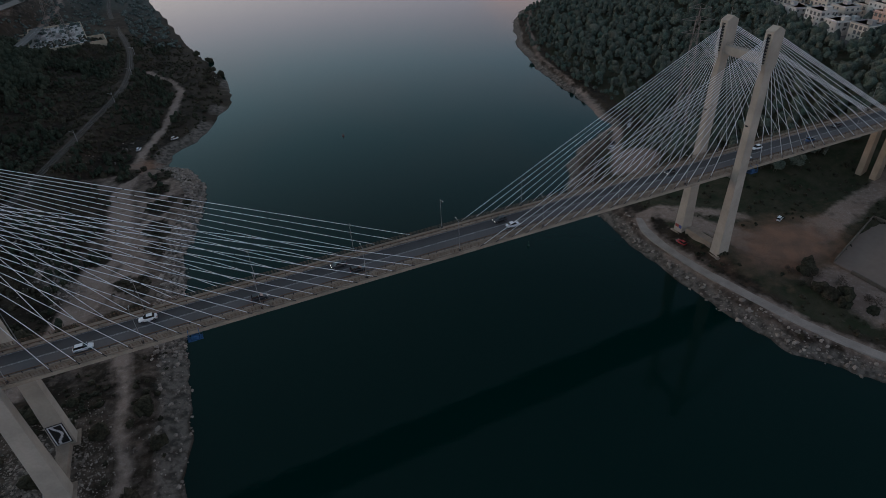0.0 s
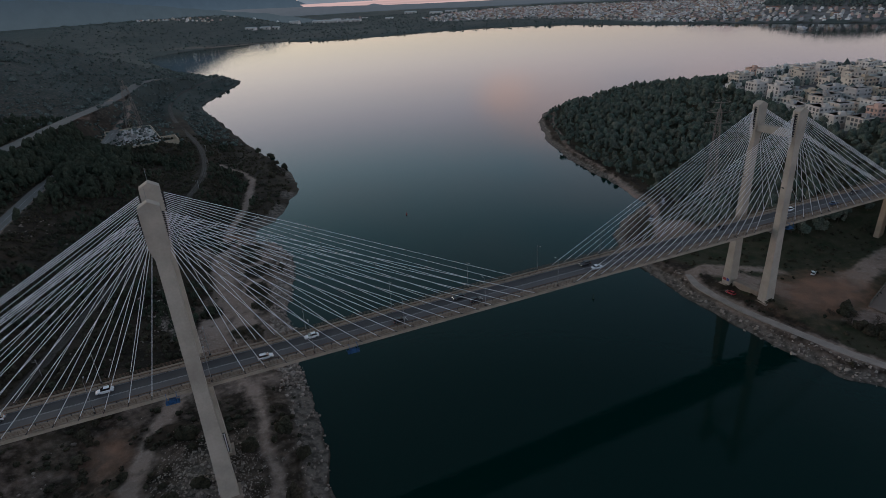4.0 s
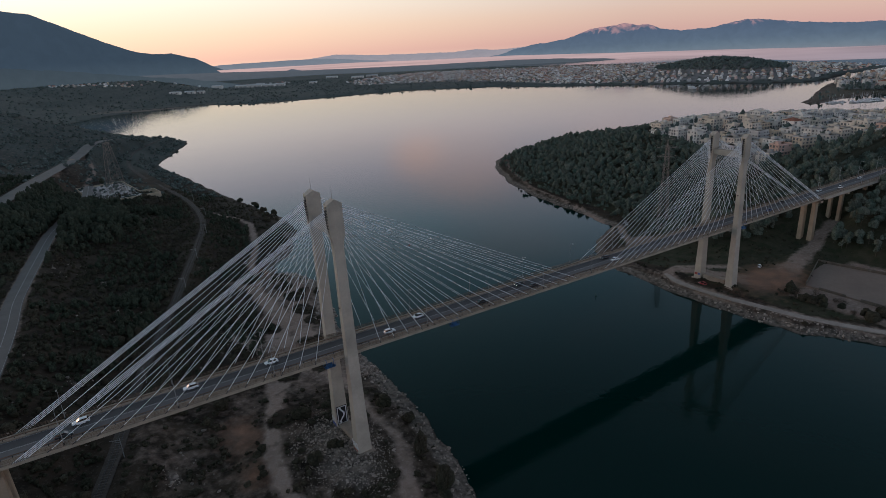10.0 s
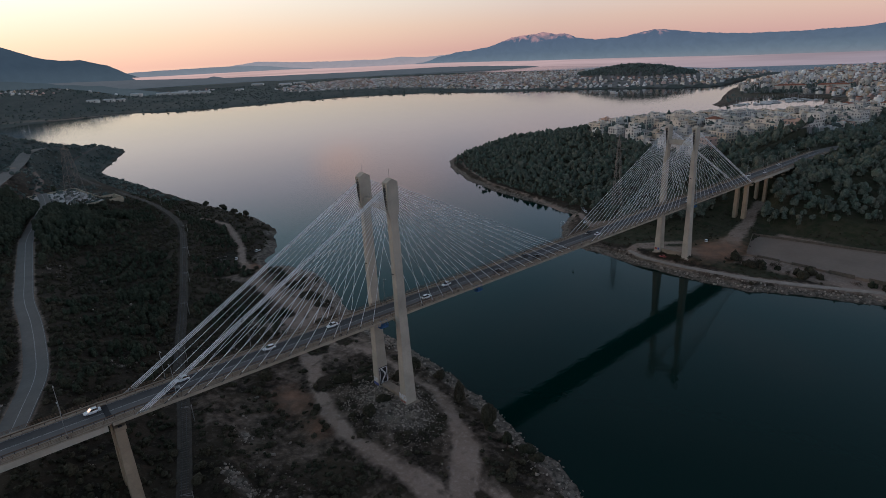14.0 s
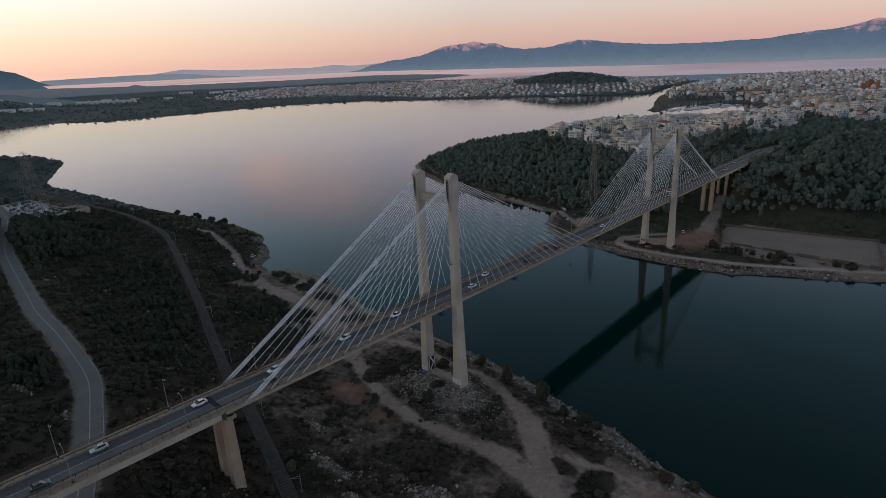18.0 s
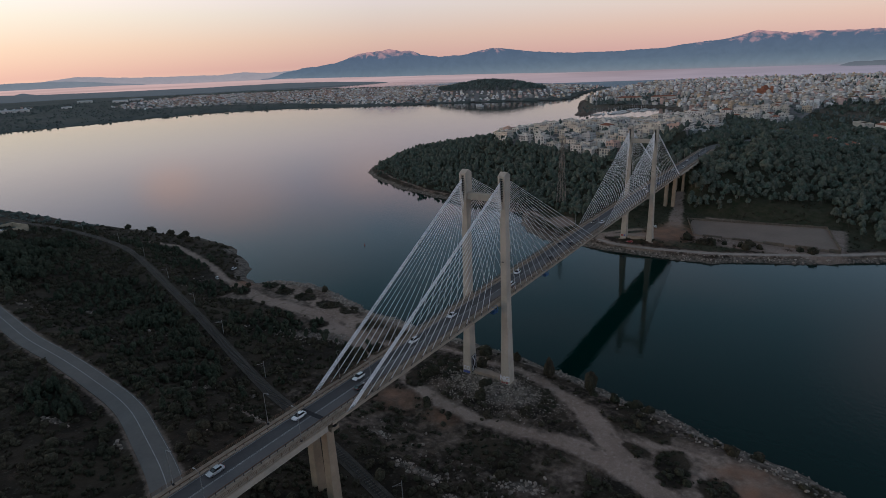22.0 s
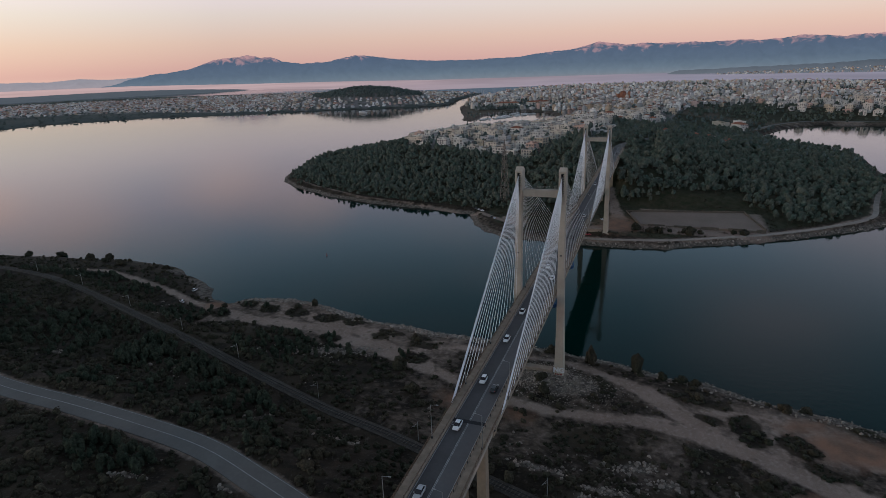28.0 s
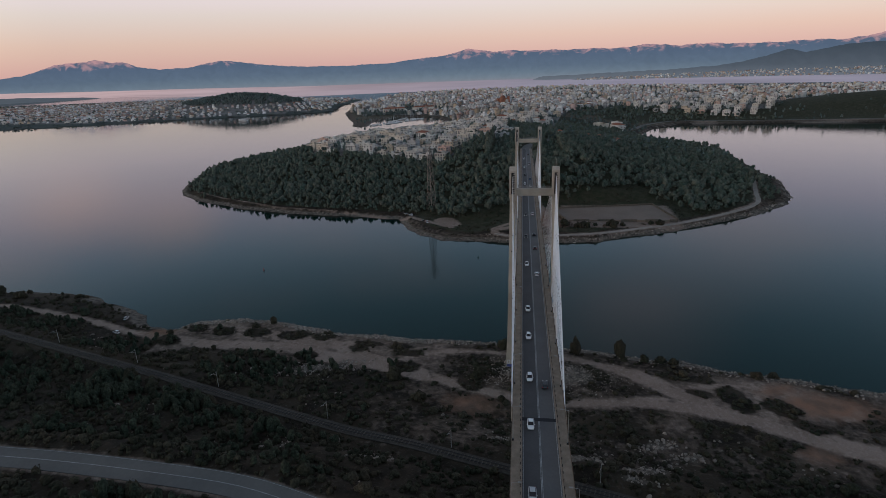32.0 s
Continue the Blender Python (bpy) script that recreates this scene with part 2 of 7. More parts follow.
def ground_material():
    """Dry scrub soil, bare dirt, pale rock and grass by the masks laid over the ground."""
    m = bpy.data.materials.new("ground_cover")
    m.use_nodes = True
    t = m.node_tree
    b = t.nodes["Principled BSDF"]
    b.inputs["Roughness"].default_value = 0.95
    b.inputs["Specular IOR Level"].default_value = 0.15
    geo = t.nodes.new("ShaderNodeNewGeometry")

    def noise(scale, detail=6.0):
        n = t.nodes.new("ShaderNodeTexNoise")
        n.inputs["Scale"].default_value, n.inputs["Detail"].default_value = scale, detail
        t.links.new(geo.outputs["Position"], n.inputs["Vector"])
        return n.outputs["Fac"]

    def mixed(fac, a, c):
        x = t.nodes.new("ShaderNodeMix")
        x.data_type = "RGBA"
        for k, v in ((6, a), (7, c)):
            if isinstance(v, tuple):
                x.inputs[k].default_value = (*v, 1)
            else:
                t.links.new(v, x.inputs[k])
        t.links.new(fac, x.inputs[0])
        return x.outputs[2]

    def sharpen(fac, lo, hi):
        r = t.nodes.new("ShaderNodeMapRange")
        r.inputs[1].default_value, r.inputs[2].default_value = lo, hi
        t.links.new(fac, r.inputs[0])
        return r.outputs[0]

    def mask(name, wobble=0.5, soft=0.22, size=0.25):
        a = t.nodes.new("ShaderNodeAttribute")
        a.attribute_name = name
        add = t.nodes.new("ShaderNodeMath")
        add.operation = "MULTIPLY_ADD"
        t.links.new(noise(size), add.inputs[0])
        add.inputs[1].default_value = wobble
        t.links.new(a.outputs["Fac"], add.inputs[2])
        return sharpen(add.outputs[0], 0.5 + wobble * 0.5 - soft, 0.5 + wobble * 0.5 + soft)

    scrub = mixed(sharpen(noise(0.12), 0.42, 0.6), (0.018, 0.0138, 0.0098), (0.040, 0.0295, 0.0205))
    scrub = mixed(sharpen(noise(0.045), 0.5, 0.64), scrub, (0.048, 0.037, 0.025))
    scrub = mixed(sharpen(noise(0.9), 0.58, 0.70), scrub, (0.062, 0.053, 0.041))
    grass = mixed(sharpen(noise(0.2), 0.35, 0.65), (0.026, 0.033, 0.017), (0.052, 0.047, 0.030))
    dirt = mixed(sharpen(noise(0.06), 0.35, 0.66), (0.275, 0.208, 0.172), (0.205, 0.150, 0.122))
    dirt = mixed(sharpen(noise(0.7), 0.5, 0.78), dirt, (0.32, 0.252, 0.212))
    dirt = mixed(sharpen(noise(0.22), 0.58, 0.74), dirt, (0.105, 0.082, 0.064))
    red = mixed(sharpen(noise(0.15), 0.4, 0.65), (0.25, 0.138, 0.092), (0.17, 0.108, 0.078))
    rock = mixed(sharpen(noise(0.5), 0.42, 0.62), (0.165, 0.140, 0.118), (0.060, 0.052, 0.044))
    # far dull green land, its colour lightened and blued to hold evening haze
    hazed_land = mixed(sharpen(noise(0.006), 0.42, 0.6), (0.058, 0.074, 0.069), (0.082, 0.092, 0.084))
    hazed_land = mixed(sharpen(noise(0.03), 0.5, 0.7), hazed_land, (0.052, 0.068, 0.062))
    streets = mixed(sharpen(noise(0.05), 0.4, 0.65), (0.21, 0.20, 0.195), (0.12, 0.115, 0.105))
    c = mixed(mask("grass"), scrub, grass)
    c = mixed(mask("hazed_land", 0.6, 0.3, 0.02), c, hazed_land)
    c = mixed(mask("streets", 0.4), c, streets)
    c = mixed(mask("rock", 0.9), c, rock)
    c = mixed(mask("dirt", 0.9, 0.33, 0.35), c, dirt)
    c = mixed(mask("red", 0.9, 0.4), c, red)
    c = vary(t, c, noise(3.0, 3.0), 0.35)
    t.links.new(c, b.inputs["Base Color"])
    bp = t.nodes.new("ShaderNodeBump")
    bp.inputs["Strength"].default_value, bp.inputs["Distance"].default_value = 0.6, 0.6
    t.links.new(noise(0.8), bp.inputs["Height"])
    t.links.new(bp.outputs[0], b.inputs["Normal"])
    return m


GROUND = ground_material()

# ---- helpers for meshes ----
def link_mesh(name, verts, faces, material, parent=None, label="", smooth=False):
    me = bpy.data.meshes.new(name)
    me.from_pydata([tuple(v) for v in verts], [], [tuple(f) for f in faces])
    me.materials.append(material)
    if smooth:
        me.shade_smooth()
    me.update()
    ob = new(name, me)
    if parent is not None:
        ob.parent = parent
    if label:
        tagged(ob, label)
    return ob


def part(name, bm, material, parent=None, label=""):
    """Links a bmesh as one mesh object under a thing or a part."""
    me = bpy.data.meshes.new(name)
    bm.normal_update()
    bm.to_mesh(me)
    bm.free()
    me.materials.append(material)
    ob = new(name, me)
    if parent is not None:
        ob.parent = parent
    if label:
        tagged(ob, label)
    return ob


def share(name, me, parent, m):
    """One more object on a mesh that alike pieces share."""
    ob = new(name, me)
    ob.parent = parent
    ob.matrix_local = m
    return ob


def empty(name, label, category, m=None, group="", kind=""):
    ob = new(name)
    ob.empty_display_size = 0.5
    if m is not None:
        ob.matrix_world = m
    return tagged(ob, label, category, group, kind)


def box(bm, x0, x1, y0, y1, z0, z1, bevel=0.0):
    vs = [bm.verts.new(p) for p in ((x0, y0, z0), (x1, y0, z0), (x1, y1, z0), (x0, y1, z0), (x0, y0, z1), (x1, y0, z1), (x1, y1, z1), (x0, y1, z1))]
    fs = [bm.faces.new([vs[i] for i in f]) for f in ((3, 2, 1, 0), (4, 5, 6, 7), (0, 1, 5, 4), (1, 2, 6, 5), (2, 3, 7, 6), (3, 0, 4, 7))]
    if bevel:
        bmesh.ops.bevel(bm, geom=list({e for f in fs for e in f.edges}), offset=bevel, segments=1, affect="EDGES")
    return vs


def tube(bm, a, b, r0, r1=None, n=6):
    """A tapered round bar from a to b."""
    a, b = Vector(a), Vector(b)
    r1 = r0 if r1 is None else r1
    d = (b - a).normalized()
    u = d.orthogonal().normalized()
    w = d.cross(u)
    rings = []
    for p, r in ((a, r0), (b, r1)):
        rings.append([bm.verts.new(p + r * (math.cos(2 * math.pi * k / n) * u + math.sin(2 * math.pi * k / n) * w)) for k in range(n)])
    for k in range(n):
        bm.faces.new((rings[0][k], rings[0][(k + 1) % n], rings[1][(k + 1) % n], rings[1][k]))
    bm.faces.new(rings[0][::-1])
    bm.faces.new(rings[1])


# ---- the plan: shores, tracks and heights ----
NEAR_SHORE = [(-150, -420), (-122, -210), (-112, -140), (-103, -111), (-97, -88), (-90, -64), (-85, -40), (-80, -16), (-77, 10), (-76, 50), (-72, 95),
              (-62, 130), (-57, 156), (-63, 180), (-73, 192), (-70, 207), (-57, 217), (-45, 240), (-31, 268), (-26, 292), (-25, 320), (-34, 390), (-43, 455),
              (-54, 585), (-66, 690), (-66, 735), (-44, 790), (-22, 848), (6, 915), (14, 965), (2, 1010), (-24, 1060), (-80, 1220), (-130, 1500), (-146, 1650), (-60, 1780),
              (70, 1845), (235, 1865), (300, 1740), (420, 1685), (663, 1665), (892, 1590), (1040, 1450), (1140, 1200), (1235, 1024), (1327, 860),
              (1390, 680), (1450, 590), (1700, 640), (2080, 660), (2250, 900), (2384, 1708), (2200, 2600), (1700, 3400), (1200, 4900)]
NEAR_LAND = NEAR_SHORE + [(-4900, 4900), (-4900, -4900), (-300, -4900), (-240, -1200)]
FAR_SHORE = [(250, -4900), (700, -2500), (850, -900), (872, -600), (882, -407), (893, -305), (833, -249), (720, -195), (640, -215), (560, -285), (441, -274), (381, -269), (315, -270),
             (240, -250), (213, -235), (172, -192), (150, -157), (132, -130), (116, -104), (106, -77), (100, -65), (93, -53), (91, -41), (89.5, -20), (89, 0), (90, 14), (91, 36), (95, 66), (108, 86), (124, 99), (157, 114),
             (166, 150), (176, 215), (197, 282), (236, 354), (262, 384), (290, 402), (420, 445), (560, 405), (700, 310), (832, 215), (940, 180), (1050, 185), (1140, 215), (1185, 258), (1192, 310), (1160, 352),
             (1085, 366), (985, 360), (968, 372), (990, 394), (1085, 420), (1160, 452), (1382, 530), (1700, 585), (2107, 570), (2280, 540), (2400, 400), (2500, 150), (2580, -100), (2580, -350), (2450, -600), (2250, -800), (2100, -1000), (2100, -1500), (2200, -4900)]
FAR_LAND = FAR_SHORE

RAILWAY = [(-245, -190, 14), (-228, -130, 13.5), (-206, -55, 13), (-193, -16, 12.5), (-182, 18, 12), (-175, 41, 12), (-170, 62, 12), (-162, 87, 12), (-151, 119, 12), (-138, 157, 12), (-124, 201, 12), (-110, 245, 12), (-92, 309, 12), (-86, 390, 12), (-88, 430, 12), (-96, 500, 12), (-105, 600, 12), (-104, 711, 11), (-88, 798, 11.5), (-52, 888, 12), (-20, 960, 11)]
ROAD = [(-420, -470, 33), (-350, -280, 30.5), (-300, -150, 28), (-262, -60, 26.5), (-246, -10, 26), (-235, 20, 25.5), (-228, 36, 25), (-221, 57, 25), (-215, 77, 25), (-211, 110, 25), (-209, 140, 25), (-208, 172, 25), (-204, 210, 25), (-199, 255, 24.5), (-192, 312, 24), (-181, 365, 23), (-165, 440, 21.5), (-158, 520, 20)]
HIGHWAY = [(-262, 250, 42), (-246, 305, 41), (-231, 353, 40), (-219, 393, 39), (-202, 466, 38), (-183, 560, 34.5), (-172, 613, 32.5), (-154, 700, 32), (-136, 787, 33), (-104, 852, 29), (-72, 908, 19)]
TRACKS = [
    # wide dirt track along the near shore, and its loop round the tower
    [(-76, 358, 7, 1.8), (-62, 330, 5.5, 1.8), (-57, 306, 5, 1.8), (-70, 245, 4, 2.0), (-84, 208, 4, 2.2), (-95, 161, 4, 4.5), (-94, 117, 4, 5.0), (-103, 96, 4.2, 6.0), (-106, 76, 4.6, 6.5), (-114, 56, 5.3, 5.5), (-122, 40, 5.5, 3.5), (-128, 24, 5.5, 2.6), (-134, 5, 5.5, 2.6), (-136, -14, 4.8, 2.6), (-133, -32, 4.5, 3.0), (-131, -50, 4, 4.2), (-135, -66, 4, 4.6), (-141, -81, 4, 4.6), (-150, -97, 4, 5.0), (-160, -120, 4, 6.0), (-172, -150, 4, 7.0), (-190, -195, 6, 5.0), (-215, -260, 9, 3.0)],
    [(-112, 62, 5.2, 3.0), (-101, 54, 4.6, 2.0), (-95, 39, 4.2, 1.6), (-93, 25, 4.0, 1.5), (-95, 8, 3.8, 1.4), (-94, -10, 3.3, 1.6), (-101, -28, 3.2, 2.4), (-110, -44, 3.6, 4.4), (-121, -56, 3.8, 5.0), (-130, -66, 4.0, 4.0)],
    [(-121, -56, 3.8, 1.5), (-116, -72, 3.4, 1.5), (-114, -86, 3.2, 2.0), (-121, -102, 3.2, 4.0), (-131, -116, 3.2, 6.0)],
    [(-143, -82, 4, 2.0), (-137, -88, 3.6, 1.6), (-120, -88, 3.2, 1.6)],
    [(-75, 150, 3, 3.0), (-84, 120, 3, 4.5), (-93, 85, 3.6, 5.5)],
    # down from the highway to the substation
    [(-160, 700, 27.5, 2.2), (-150, 650, 26, 2.2), (-147, 601, 24, 2.2), (-156, 560, 21, 2.4), (-165, 520, 19, 3.0), (-170, 462, 19, 3.5), (-174, 420, 21, 3.0)],
    # far shore: the gravel track past the towers
    [(136, 6, 4.6, 2.5), (122, 20, 4.4, 2.4), (110, 26, 4.2, 2.4), (101, 25, 3.9, 2.4), (97, 17, 3.7, 2.4), (96, 3, 3.6, 2.4), (97, -14, 3.5, 2.4), (100, -32, 3.5, 2.4), (104, -50, 3.4, 2.5), (110, -66, 3.3, 2.5), (119, -86, 3.2, 2.4), (134, -118, 3.2, 2.4), (162, -163, 4, 2.2), (200, -204, 5, 2.0), (240, -217, 6, 2.0), (300, -236, 7, 2.0)],
    [(112, 20, 5, 4.0), (125, -12, 5, 7.0), (150, -16, 5.2, 6.0), (185, -10, 7, 4.0), (230, -2, 12, 3.0)],
    [(128, 62, 4, 7.0), (140, 70, 4, 9.0)],
    [(118, 62, 4, 2.0), (150, 100, 4.5, 1.8), (172, 160, 4, 0.6), (190, 240, 4, 0.5), (230, 320, 4.5, 0.7), (262, 366, 4.5, 1.0)],
]


INLAND = [(352, 0, 33.55), (380, -3, 33.0), (420, -14, 31.5), (470, -34, 29.5), (540, -52, 26.0), (620, -60, 22.0)]
LAGOON_ROAD = [(560, -40, 20), (640, -112, 14), (690, -140, 10), (735, -172, 6.5), (800, -206, 5), (852, -232, 4.5), (914, -296, 4.5), (904, -405, 4.5), (893, -600, 4.5), (868, -900, 5)]
HOUSES_AREA = [(388, 275), (358, 205), (338, 150), (308, 96), (385, 76), (462, 25), (600, 18), (760, 70), (850, 180), (700, 275), (576, 345), (470, 306)]
TOWN_AREA = [(850, 190), (940, 160), (1060, 162), (1150, 190), (1215, 255), (1225, 320), (1240, 440), (1382, 515), (1700, 570), (2100, 555), (2270, 525), (2385, 395), (2485, 145), (2565, -100), (2565, -350), (2435, -590), (2235, -790), (2085, -1000), (2080, -1500), (1700, -1500), (1480, -880), (1330, -740), (1190, -690), (1110, -590), (970, -480), (1000, -420), (1095, -300), (1110, -230), (1000, -110), (850, -70), (750, -60), (660, -50), (665, 15), (780, 90)]
MAINLAND_TOWN = [(850, 2010), (1000, 1890), (1090, 1780), (1150, 1640), (1185, 1480), (1195, 1240), (1260, 1040), (1345, 870), (1410, 690), (1480, 610), (1700, 660), (2060, 690), (2220, 920), (2300, 1600), (1900, 2250), (1560, 2680), (1250, 2560), (940, 2330)]


def seg_dist(px, py, pts):
    """Distance of points to a polyline, and the place along it (segment number plus share)."""
    best, along = np.full(px.shape, 1e9), np.zeros(px.shape)
    for k in range(len(pts) - 1):
        ax, ay, bx, by = pts[k][0], pts[k][1], pts[k + 1][0], pts[k + 1][1]
        dx, dy = bx - ax, by - ay
        s = np.clip(((px - ax) * dx + (py - ay) * dy) / (dx * dx + dy * dy), 0, 1)
        d = np.hypot(px - ax - s * dx, py - ay - s * dy)
        near = d < best
        best = np.where(near, d, best)
        along = np.where(near, k + s, along)
    return best, along


def inside(px, py, poly):
    hit = np.zeros(px.shape, bool)
    n = len(poly)
    for k in range(n):
        ax, ay, bx, by = *poly[k], *poly[(k + 1) % n]
        if ay == by:
            continue
        cross = ((ay > py) != (by > py)) & (px < (bx - ax) * (py - ay) / (by - ay) + ax)
        hit ^= cross
    return hit


def ripple(x, y, size, seed):
    """Cheap smooth noise about -1 to 1."""
    r = np.random.RandomState(seed)
    out = np.zeros(np.shape(x))
    for k in range(7):
        a, ph, f = r.uniform(0, 2 * np.pi), r.uniform(0, 6.28), (0.6 + 0.25 * k) / size
        out = out + np.sin((x * np.cos(a) + y * np.sin(a)) * f * 6.28 + ph + 1.3 * np.sin((x * np.sin(a) - y * np.cos(a)) * f * 3.1 + ph)) / (1 + 0.35 * k)
    return out / 3.2


def smooth(x, a, b):
    s = np.clip((x - a) / (b - a), 0, 1)
    return s * s * (3 - 2 * s)


def along_value(pts, along, col):
    return np.interp(along, np.arange(len(pts)), [p[col] for p in pts])


def hill(x, y, cx, cy, rx, ry, h, turn=0.0):
    c, s = math.cos(turn), math.sin(turn)
    u, v = ((x - cx) * c + (y - cy) * s) / rx, (-(x - cx) * s + (y - cy) * c) / ry
    return h * np.exp(-(u * u + v * v))


# low outcrops of pale rock: x, y, half length, half width, turn
OUTCROPS = [(-176, -14, 3.2, 9, 0.15), (-179, -34, 3.2, 10, 0.25), (-187, -30, 2.0, 6, -0.3), (-160, -42, 3.6, 8, 0.3), (-166, -52, 2.6, 6, 0.2), (-188, 48, 2.2, 7, 0.1), (-186, 80, 1.8, 4, 0.5), (-168, 206, 2.2, 5, 0.0), (-118, 96, 6.5, 24, 0.35), (-164, 12, 2.2, 5, 0.1), (-226, 60, 2.0, 5, 0.2), (-232, 90, 2.0, 5, 0.4)]


def outcrops(x, y):
    return np.maximum.reduce([hill(x, y, a, b, rx, ry, 1, t_) for a, b, rx, ry, t_ in OUTCROPS])


# oval islands of scrub on the bare shore: x, y, half length, half width, turn
PATCHES = [(-126, -78.8, 11, 5.4, 0.17), (-130.5, -93.5, 7.5, 5.8, 0.8), (-143, -98, 5.8, 3.6, 0.7), (-144.5, -68, 5.2, 2.4, 1.15), (-122.5, -66, 5, 2.8, 1.2), (-111, -70, 5, 3.6, 1.3), (-109, -62, 9, 4, 1.3), (-101, -60, 8, 3.5, 1.4), (-110, -25, 9, 6, 0.5), (-119, -24, 7, 5, 0.3),
           (-124, 25, 7, 5, 0.4), (-112, 15, 7, 5, 0.3), (-104, 22, 5, 4, 1.2), (-112, 56, 8, 5, 1.4), (-98, 56, 7, 4, 1.5), (-79, 140, 8, 5.2, 1.5), (-79, 158, 6.5, 5, 1.4), (-81, 119, 9, 5.2, 1.6), (-81.5, 103, 6.5, 4.6, 1.6), (-92, 181, 8, 5, 1.0), (-93, 82, 5, 4, 1.2),
           (-88, 78, 7, 3, 1.5), (-64, 168, 6, 3, 1.1), (-76, 174, 6, 5, 1.2), (-103, 104, 6, 5, 1.4), (-122, 66, 8, 5, 1.2), (-90, 62, 6, 3, 1.6), (-113, -122, 8, 4, 1.5), (-152, -66, 9, 6, 0.7), (-152, -30, 12, 8, 1.2)]


def patches(x, y):
    out = np.zeros(np.shape(x))
    for cx, cy, rx, ry, turn in PATCHES:
        out = np.maximum(out, hill(x, y, cx, cy, rx, ry, 1, turn))
    return smooth(out + 0.08 * ripple(x, y, 6, 77), 0.30, 0.46)


def green_slope(x, y):
    """The grassy hillside over the lagoon."""
    return hill(x, y, 1090, -800, 130, 260, 1, 0.3)


def land(x, y):
    """Height of the ground at points, with the share of dirt, red earth, rock and grass."""
    x, y = np.asarray(x, float), np.asarray(y, float)
    wob = 1.6 * ripple(x, y, 30, 5) + 1.0 * ripple(x, y, 9, 6)
    dn, _ = seg_dist(x, y, NEAR_LAND + NEAR_LAND[:1])
    df, _ = seg_dist(x, y, FAR_LAND + FAR_LAND[:1])
    dn = np.where(inside(x, y, NEAR_LAND), dn, -dn) + wob
    df = np.where(inside(x, y, FAR_LAND), df, -df) + wob
    # mainland
    zn = np.interp(dn, [-60, -8, 0, 5, 9, 35, 60, 90, 120, 150, 300, 600, 1200], [-14, -2.5, 0, 1.8, 2.6, 4.5, 8, 13, 19, 25, 52, 120, 190])
    south = 1 - smooth(y, 5, 70)
    zn = zn * (1 - south) + south * np.interp(dn, [-60, -8, 0, 5, 9, 35, 72, 88, 105, 130, 300, 600, 1200], [-14, -2.5, 0, 1.6, 2.4, 4.0, 5.2, 8, 13, 19, 50, 120, 190])
    steep = smooth(y, 540, 800)
    zn = zn * (1 - steep) + steep * np.interp(dn, [-60, -8, 0, 5, 9, 60, 100, 160, 230, 300, 600, 1200], [-14, -2.5, 0, 1.8, 2.6, 12, 23, 46, 74, 94, 150, 220])
    bay = smooth(x, 100, 400) * smooth(y, 400, 700)
    zn = zn * (1 - bay) + bay * np.interp(dn, [-60, -8, 0, 10, 200, 600], [-14, -2.5, 0, 2, 10, 16])
    north = smooth(y, 960, 1240)
    zn = zn * (1 - north) + north * np.interp(dn, [-60, -8, 0, 10, 200, 900], [-14, -2.5, 0, 2, 8, 12])
    zn = zn + (dn > 0) * smooth(dn, 60, 500) * 58 * smooth(y, 1750, 2650) * (1 - smooth(x, 120, 520))
    zn = np.where(dn > 20, zn + 0.9 * ripple(x, y, 60, 7) + 0.4 * ripple(x, y, 17, 8), zn)
    zn = zn + (dn > 0) * hill(x, y, 1610, 960, 150, 230, 42)
    # the islands' side
    zf = np.interp(df, [-60, -8, 0, 5, 9, 50, 110, 180, 320, 700], [-14, -2.5, 0, 1.8, 2.4, 5.0, 13, 22, 30, 22])
    flat = 1 - smooth(np.maximum(np.abs(x - 150) - 40, np.abs(y + 70) - 65), 0, 28)
    zf = np.where(df > 9, zf * (1 - flat) + np.minimum(zf, 4.4) * flat, zf)
    zf = np.where(df > 20, zf + (1 - flat) * (0.8 * ripple(x, y, 70, 9) + 0.4 * ripple(x, y, 20, 10)), zf)
    zf = np.where(zf > 3, 3 + (zf - 3) * (1 - 0.8 * smooth(x, 900, 1450)), zf)
    zf = zf + (df > 0) * smooth(df, 10, 160) * (24 * green_slope(x, y) + hill(x, y, 900, 20, 260, 120, 9) + hill(x, y, 490, 235, 170, 120, 9))
    knoll = 16 * smooth(x, 175, 320) * (1 - smooth(x, 420, 600)) * np.exp(-(y / 75) ** 2) * (df > 0)
    zf = np.where(np.abs(y) < 40, np.minimum(zf + knoll, np.maximum(zf, 33.0 - 0.0165 * x)), zf + knoll)
    z = np.where(dn > df, zn, zf)
    d = np.maximum(dn, df)
    # mounds under the towers
    for tx in (-107.5, 107.5):
        m = hill(x, y, tx - 4, 0, 17, 21, 1) if tx < 0 else hill(x, y, tx, 0, 9, 24, 1)
        z = z * (1 - m) + m * (6.0 if tx < 0 else 7.8)
    rock = smooth(d, -1, 1) * (1 - np.where(df > dn, smooth(d, 3, 7), smooth(d, 5, 10)))
    ramp_up = 1 - smooth(np.hypot(np.maximum(352 - x, 0) * 1.6, np.maximum(np.abs(y) - 9, 0)), 0, 22)
    ramp_up = np.where((x < 620) & (dn < df), ramp_up * (1 - smooth(x, 430, 600)), 0)
    z = z * (1 - ramp_up) + ramp_up * (39.0 - 0.0165 * x)
    rock = np.maximum(rock, 1.0 * hill(x, y, -114, -8, 10, 20, 1))
    rock = np.maximum(rock, 0.8 * outcrops(x, y) * (dn > df))
    dirt, red, grass = np.zeros(x.shape), np.zeros(x.shape), np.zeros(x.shape)
